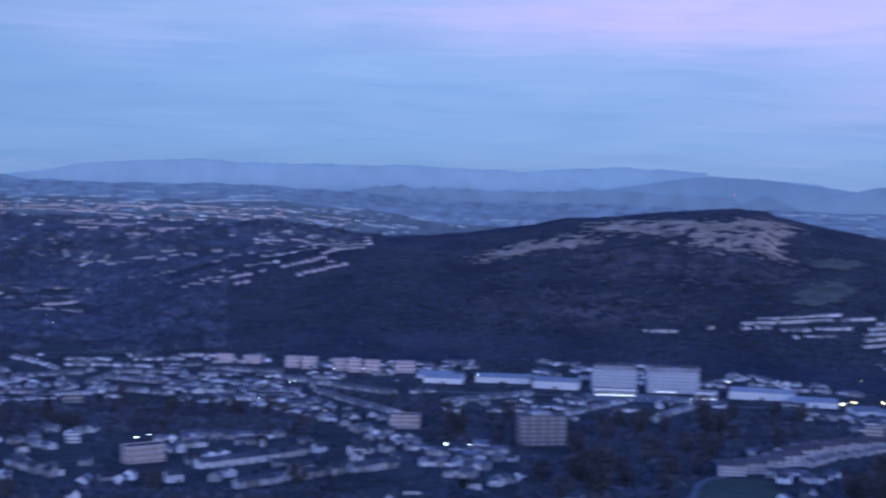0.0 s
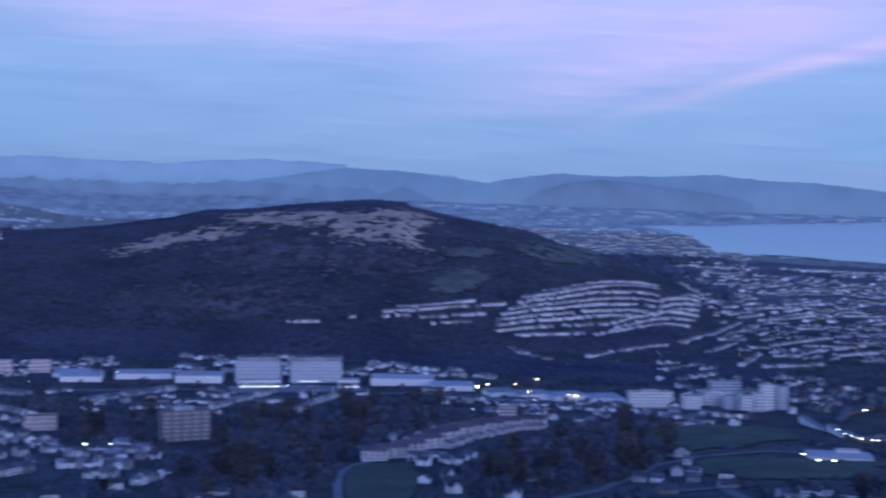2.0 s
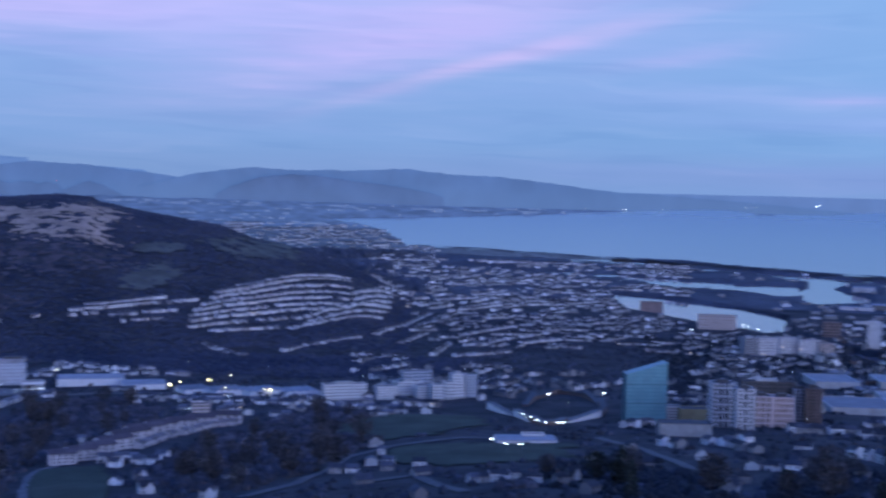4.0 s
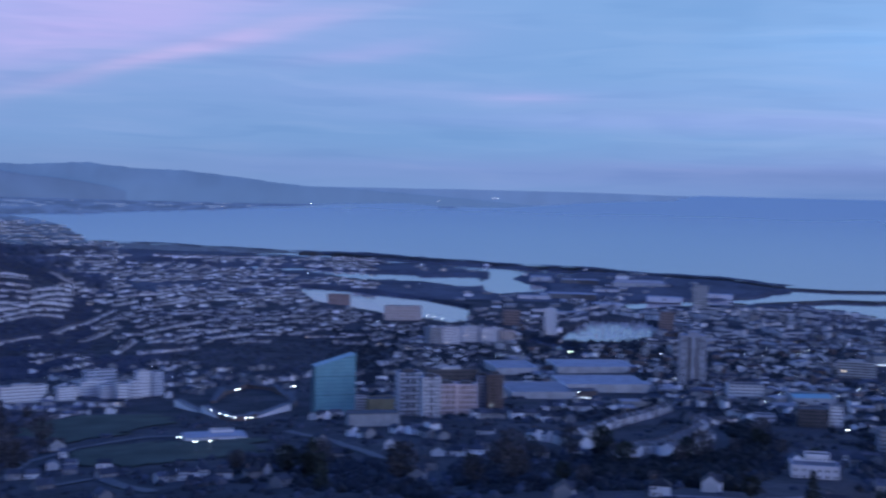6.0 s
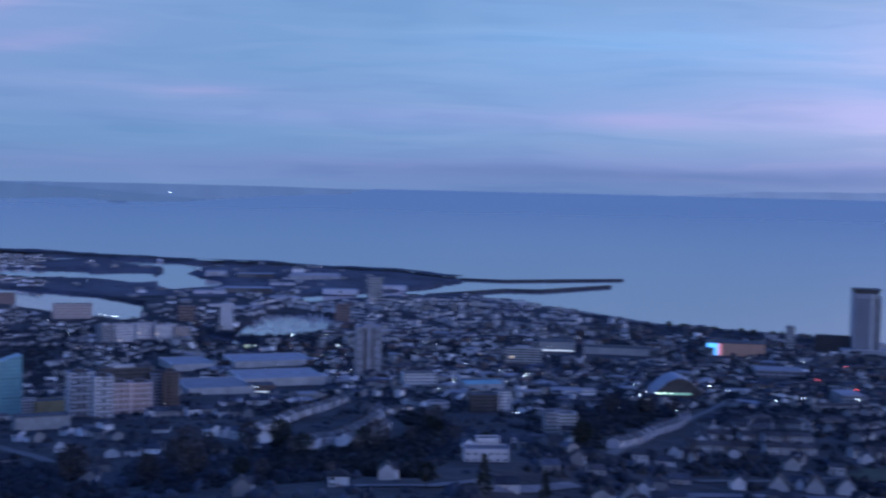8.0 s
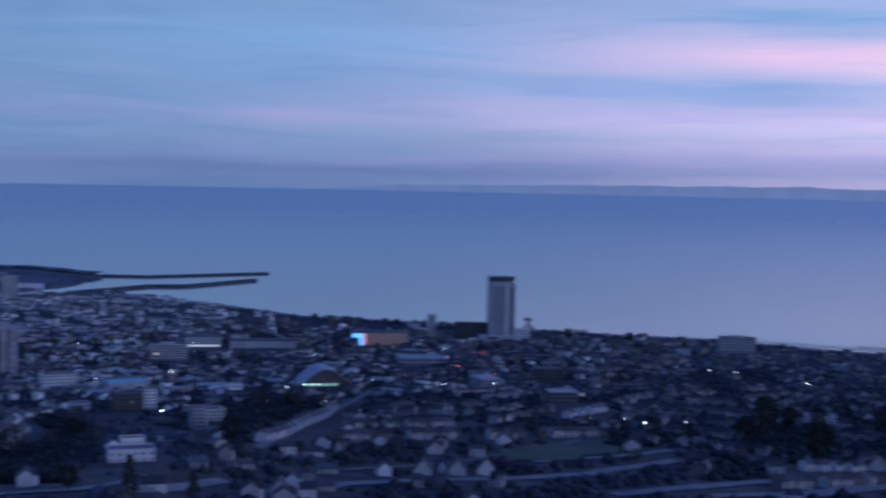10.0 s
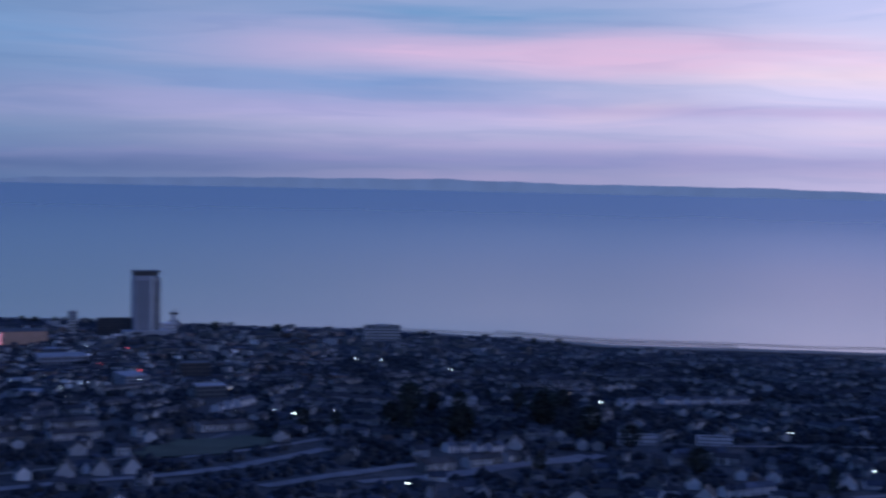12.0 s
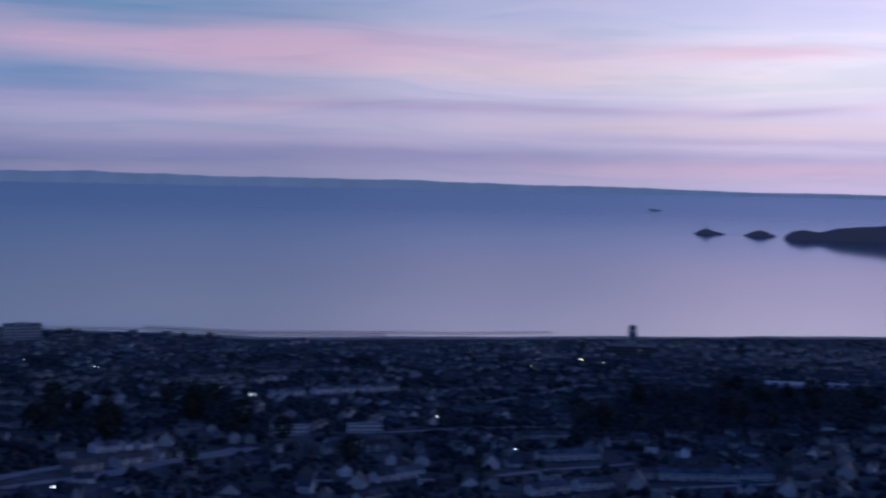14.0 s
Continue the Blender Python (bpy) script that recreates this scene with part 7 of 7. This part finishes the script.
for n, row in enumerate(((19.20, 2324, 23.78, 2669), (18.07, 2231, 23.89, 2546), (17.47, 2168, 23.71, 2405), (17.14, 2114, 23.48, 2297), (17.81, 2069, 20.89, 2120), (21.37, 2111, 25.15, 2330),
                         (22.07, 2201, 25.49, 2525), (23.94, 2480, 25.12, 2744), (23.90, 2402, 25.55, 2741), (23.72, 2327, 25.55, 2630), (13.10, 2159, 16.28, 2225), (14.04, 2126, 16.85, 2168), (14.51, 2105, 16.15, 2123),
                         (12.41, 2120, 13.57, 2135), (10.80, 2117, 11.30, 2117), (16.37, 2198, 17.55, 2225), (28.71, 2099, 32.16, 2291), (31.03, 2135, 34.21, 2294), (32.15, 2417, 36.20, 2573), (28.91, 2486, 32.13, 2645),
                         (30.08, 2342, 33.51, 2540), (27.96, 2636, 30.74, 2822), (26.81, 2363, 27.97, 2531), (30.75, 2774, 34.16, 2948), (27.48, 2870, 30.27, 3059))):
    rows += row_spots(*row, n)
house_mass("hillside_rows", rows, M_RENDER_PALE, M_SLATE, "bright pale terraces in close rows on the far hillside")
house_mass("hillside_houses", quarters(26.5, 46, 1960, 2620, 34, (66, 58, 0, 64, -30, 12), 110, 32, 5.6, .56, .68, 4.2, 6.4, before_shore(60)),
           M_RENDER_PALE, M_SLATE, "pale terraces climbing the far hillside")
house_mass("town_houses", quarters(26, 62, 740, 1150, 35, (0, 12, 58, -55), 120, 40, 6.4, .26, .7)
           + quarters(24, 64, 1180, 1950, 36, (0, 10, 62, -60, 70), 120, 36, 6.0, .46, .4), M_RENDER, M_SLATE, "terraced houses round the city centre")
house_mass("near_slope_houses", quarters(58, 118, 470, 1000, 37, (2, 8, 14, 55), 130, 44, 6.6, .22, .7), M_PEBBLE, M_TILE, "grey houses on the near slope", .005)
house_mass("lower_slope_houses", quarters(62, 118, 1000, 2300, 38, (0, 5, 10, 62, -58), 150, 38, 6.0, .54, .4, test=before_shore(100)), M_PEBBLE, M_TILE, "dense grey terraces running down to the sea", .004)
house_mass("centre_buildings", mixed(38, 76, 1350, 2350, 760, 39, (5, 13), (4, 10), test=before_shore(80)), M_CONCRETE, M_SLATE, "mixed low shops and offices of the centre", .05)
house_mass("centre_halls", mixed(42, 68, 1350, 2300, 60, 52, (14, 30), (4, 8), test=before_shore(90)), M_RENDER, M_METAL_ROOF, "broad pale-roofed halls and shops of the centre", .03)
house_mass("centre_shops", mixed(44, 80, 1500, 2400, 460, 40, (6, 15), (4, 9), test=before_shore(80)), M_BRICK, M_SLATE, "brick shops and offices of the centre", .05)
house_mass("dock_buildings", mixed(27, 52, 2600, 4300, 260, 41, (8, 24), (3, 6), test=before_shore(120)), M_RENDER, M_METAL_ROOF, "sheds and stores on the docks")
house_mass("dock_houses", quarters(24.6, 38, 2560, 4300, 46, (0, 66, 60, -20), 170, 40, 6.5, .62, .8, 4.6, 6.8, lambda x, y: before_shore(160)(x, y) & (ground(x, y) < 40) & (ripple(x * .8, y * .8) > -.55)), M_RENDER_PALE, M_SLATE, "pale houses behind the docks")
house_mass("quay_houses", quarters(46, 60, 2150, 3100, 49, (0, 8, 60, -50), 140, 40, 6.5, .6, .3, 6.5, 9.0, before_shore(70))
           + mixed(48, 62, 2300, 3000, 130, 50, (8, 20), (6, 13), test=before_shore(70)), M_RENDER, M_SLATE, "quayside flats and houses by the beach")
house_mass("seafront_buildings", mixed(56, 88, 1900, 2500, 190, 42, (8, 22), (6, 12), test=before_shore(50)) + mixed(88, 118, 1900, 2300, 80, 48, (8, 18), (4, 7), test=before_shore(120)), M_PEBBLE, M_SLATE, "seafront hotels and flats")
house_mass("far_town", quarters(-19, -3, 2500, 5600, 43, (0, 12, 40, -35, 75), 200, 52, 7.0, .42, .9, 4.6, 7.0, lambda x, y: ripple(x * .8, y * .8) > .05), M_RENDER_PALE, M_SLATE, "pale far suburb beyond the hill")
house_mass("far_suburb", quarters(-19, -4, 2450, 5600, 61, (0, 20, 45, -40), 200, 56, 7.5, .40, .9, 5.0, 7.4, lambda x, y: ripple(x * .7 + 80, y * .7) > .1), M_PINK, M_SLATE_PALE,
           "pinkish pale suburb in the valley beyond the hill")
house_mass("shore_town", quarters(17, 27.5, 3500, 6800, 51, (0, 30, 70, -60), 260, 60, 8.0, .5, .5, test=lambda x, y: before_shore(60)(x, y) & (ripple(x * .7, y * .7) > -.3)), M_RENDER, M_SLATE, "pale town behind the far shore")
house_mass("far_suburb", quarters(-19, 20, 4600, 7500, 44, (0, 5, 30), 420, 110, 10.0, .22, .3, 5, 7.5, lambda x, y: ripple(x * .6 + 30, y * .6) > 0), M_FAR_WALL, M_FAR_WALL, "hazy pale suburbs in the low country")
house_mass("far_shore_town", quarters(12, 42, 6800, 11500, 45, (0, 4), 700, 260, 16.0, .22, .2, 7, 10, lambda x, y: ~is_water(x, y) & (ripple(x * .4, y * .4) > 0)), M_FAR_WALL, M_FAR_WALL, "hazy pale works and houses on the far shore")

# ---- lamps ----
POLE = Shape().box(-.12, .12, -.12, .12, -.5, 8.0).box(-.08, .08, -1.0, 0, 7.9, 8.05).mesh("pole", M_POLE)
HEADS = {}


def lamp(bearing, reach, glow, size=1.0, high=8.0):
    """A street or flood lamp on a pole."""
    key = (glow.name, size)
    if key not in HEADS:
        HEADS[key] = Shape().box(-.8 * size, .8 * size, -.3 * size, .3 * size, -.16 * size, .16 * size).mesh("lamp_head", glow)
    ob = thing("street_lamp", {"white_lamp_glow": "lit white lamp on a steel pole", "warm_lamp_glow": "lit yellow lamp on a steel pole",
                               "greenish_lamp_glow": "lit greenish lamp on a steel pole", "red_lamp_glow": "small red signal lamp on a pole"}[glow.name], "street lamp", "lit lamps")
    part("pole", POLE, M_POLE, ob)
    part("lamp_head", HEADS[key], glow, ob, at=(0, -.9, high))
    return stand(ob, bearing, reach)


lamp(-6.12, 1592, L_GREEN, 1.35)
lamp(1.60, 1691, L_GREEN, 1.35)
lamp(0.29, 1127, L_GREEN, 1.35)
lamp(-7.18, 1637, L_WHITE, 0.94)
lamp(-4.44, 1739, L_WHITE, 0.94)
lamp(-3.30, 1742, L_WHITE, 0.94)
lamp(-12.51, 1163, L_WHITE, 0.94)
lamp(-12.05, 1175, L_WHITE, 0.94)
lamp(-13.38, 1403, L_WHITE, 0.94)
lamp(-16.37, 2549, L_WHITE, 0.94)
lamp(-16.08, 2408, L_WHITE, 0.94)
lamp(-15.86, 2273, L_WHITE, 0.94)
lamp(-16.63, 2690, L_WHITE, 0.94)
lamp(16.48, 1562, L_WHITE, 0.94)
lamp(-1.87, 1604, L_WHITE, 0.61)
lamp(-0.44, 1595, L_WHITE, 0.61)
lamp(2.89, 1613, L_WHITE, 0.61)
lamp(5.26, 1622, L_WHITE, 0.61)
lamp(8.55, 1538, L_WHITE, 0.61)
lamp(9.48, 1520, L_WHITE, 0.61)
lamp(10.41, 1508, L_WHITE, 0.61)
lamp(6.67, 1619, L_WHITE, 0.61)
lamp(1.29, 1133, L_WHITE, 0.61)
lamp(-7.52, 1427, L_WHITE, 0.61)
lamp(16.49, 1547, L_WARM, 1.49)
lamp(16.93, 1583, L_WARM, 1.49)
lamp(18.05, 1598, L_WARM, 1.49)
lamp(18.97, 1649, L_WARM, 1.49)
lamp(20.60, 1469, L_WARM, 1.49)
lamp(6.49, 1556, L_WHITE, 0.41)
lamp(6.87, 1547, L_WHITE, 0.41)
lamp(7.25, 1541, L_WHITE, 0.41)
lamp(7.63, 1529, L_WHITE, 0.41)
lamp(8.02, 1520, L_WHITE, 0.41)
lamp(8.40, 1511, L_WHITE, 0.41)
lamp(8.79, 1502, L_WHITE, 0.41)
lamp(9.17, 1493, L_WHITE, 0.41)
lamp(9.56, 1487, L_WHITE, 0.41)
lamp(9.95, 1481, L_WHITE, 0.41)
lamp(10.34, 1475, L_WHITE, 0.41)
lamp(10.73, 1469, L_WHITE, 0.41)
lamp(11.12, 1466, L_WHITE, 0.41)
lamp(18.69, 1508, L_WARM, 1.08)
lamp(20.36, 1481, L_WARM, 1.08)
lamp(11.96, 1736, L_WARM, 1.08)
lamp(30.86, 3164, L_WHITE, 1.22)
lamp(38.13, 2390, L_WHITE, 1.22)
lamp(32.28, 1451, L_WHITE, 1.22)
lamp(35.08, 3566, L_WHITE, 1.22)
lamp(34.62, 1505, L_WHITE, 1.22)
lamp(24.53, 4926, L_WHITE, 1.22)
lamp(31.24, 1241, L_WHITE, 0.94)
lamp(31.53, 1202, L_WHITE, 0.94)
lamp(31.83, 1175, L_WHITE, 0.94)
lamp(32.16, 1157, L_WHITE, 0.94)
lamp(32.64, 1154, L_WHITE, 0.94)
lamp(32.87, 1154, L_WHITE, 0.94)
lamp(29.93, 1034, L_WHITE, 0.94)
lamp(30.57, 1001, L_WHITE, 0.94)
lamp(31.17, 1001, L_WHITE, 0.94)
lamp(38.11, 2369, L_GREEN, 1.49)
lamp(46.16, 2006, L_GREEN, 1.49)
lamp(40.15, 2489, L_WHITE, 1.08)
lamp(40.41, 2471, L_WHITE, 1.08)
lamp(40.77, 2444, L_WHITE, 1.08)
lamp(35.12, 3554, L_WHITE, 1.08)
lamp(39.70, 3254, L_WHITE, 1.08)
lamp(32.29, 1460, L_WHITE, 1.08)
lamp(34.61, 1499, L_WHITE, 1.08)
lamp(49.94, 2021, L_WHITE, 1.08)
lamp(50.72, 1700, L_WHITE, 1.08)
lamp(46.85, 1910, L_WHITE, 1.08)
lamp(57.47, 1142, L_WHITE, 0.74)
lamp(55.33, 1808, L_WHITE, 0.74)
lamp(57.84, 1640, L_WHITE, 0.74)
lamp(54.11, 2060, L_WHITE, 0.74)
lamp(48.04, 2153, L_WHITE, 0.74)
lamp(54.78, 1541, L_WHITE, 0.74)
lamp(55.08, 1532, L_WHITE, 0.74)
lamp(46.53, 1469, L_WHITE, 0.74)
lamp(58.80, 2054, L_WHITE, 0.74)
lamp(39.85, 4031, L_WHITE, 0.74)
lamp(45.65, 3521, L_WHITE, 0.74)
lamp(46.37, 3485, L_WHITE, 0.74)
lamp(60.32, 1955, L_WHITE, 0.74)
lamp(49.96, 2033, L_WHITE, 0.81)
lamp(50.55, 1703, L_WHITE, 0.81)
lamp(54.83, 1568, L_WHITE, 0.81)
lamp(57.89, 1670, L_WHITE, 0.81)
lamp(57.45, 1148, L_WHITE, 0.81)
lamp(62.62, 1418, L_WHITE, 0.81)
lamp(65.46, 1583, L_WHITE, 0.81)
lamp(66.18, 1529, L_WHITE, 0.81)
lamp(63.73, 1886, L_WHITE, 0.81)
lamp(69.14, 2009, L_WHITE, 0.81)
lamp(73.57, 1748, L_WHITE, 0.81)
lamp(77.65, 1148, L_WHITE, 0.81)
lamp(79.27, 1160, L_WHITE, 0.81)
lamp(80.20, 1772, L_WHITE, 0.81)
lamp(63.33, 1445, L_GREEN, 1.08)
lamp(63.62, 1445, L_GREEN, 1.08)
lamp(63.90, 1442, L_GREEN, 1.08)
lamp(70.79, 1970, L_RED, 1.08)
lamp(69.77, 1721, L_RED, 1.08)
lamp(71.29, 1607, L_RED, 1.08)
lamp(84.16, 1613, L_WHITE, 0.81)
lamp(90.48, 1334, L_WHITE, 0.81)
lamp(81.26, 1763, L_WHITE, 0.81)
lamp(77.62, 1145, L_WHITE, 0.81)
lamp(76.81, 1163, L_WHITE, 0.81)
lamp(73.55, 1760, L_WHITE, 0.81)
lamp(71.32, 1454, L_WHITE, 0.81)
lamp(68.16, 1379, L_WHITE, 0.81)
lamp(69.21, 1427, L_WHITE, 0.81)
lamp(70.73, 1976, L_RED, 0.81)
lamp(69.73, 1721, L_RED, 0.81)
lamp(71.22, 1607, L_RED, 0.81)
lamp(105.13, 1760, L_WARM, 0.81)
lamp(104.18, 1796, L_WARM, 0.81)
lamp(103.55, 1703, L_WARM, 0.81)
lamp(102.19, 1658, L_WARM, 0.81)
lamp(90.45, 1328, L_WHITE, 0.94)
lamp(84.16, 1592, L_WHITE, 0.94)
lamp(98.22, 1163, L_WHITE, 0.94)
lamp(101.56, 980, L_WHITE, 0.94)
lamp(82.46, 812, L_WHITE, 0.94)
lamp(106.60, 2027, L_WHITE, 0.94)
lamp(42.93, 17093, L_WHITE, 10.8)
lamp(33.47, 12492, L_WHITE, 4.6)
lamp(35.19, 11988, L_WHITE, 4.6)
lamp(36.74, 12686, L_WHITE, 4.6)
lamp(40.08, 14426, L_WHITE, 4.6)
lamp(40.48, 14954, L_WHITE, 4.6)
lamp(11.94, 28000, L_RED, 7.0)
for i in range(80):
    b, r = rng.uniform(-18, 76), math.sqrt(rng.uniform(1100 ** 2, 2300 ** 2))
    if bool(before_shore(60)(*place_of(b, r))) and (b > 22 or r < 1900):
        lamp(b, r, rng.choice((L_WHITE, L_WARM, L_GREEN, L_WHITE)), rng.choice((.3, .4, .5)))

for i in range(70):
    b, r = rng.uniform(38, 64), math.sqrt(rng.uniform(1250 ** 2, 2350 ** 2))
    if before_shore(60)(*place_of(b, r)) and not bool(is_water(*place_of(b, r))):
        lamp(b, r, rng.choice((L_WHITE, L_GREEN, L_WHITE)), rng.choice((.3, .4, .55)))
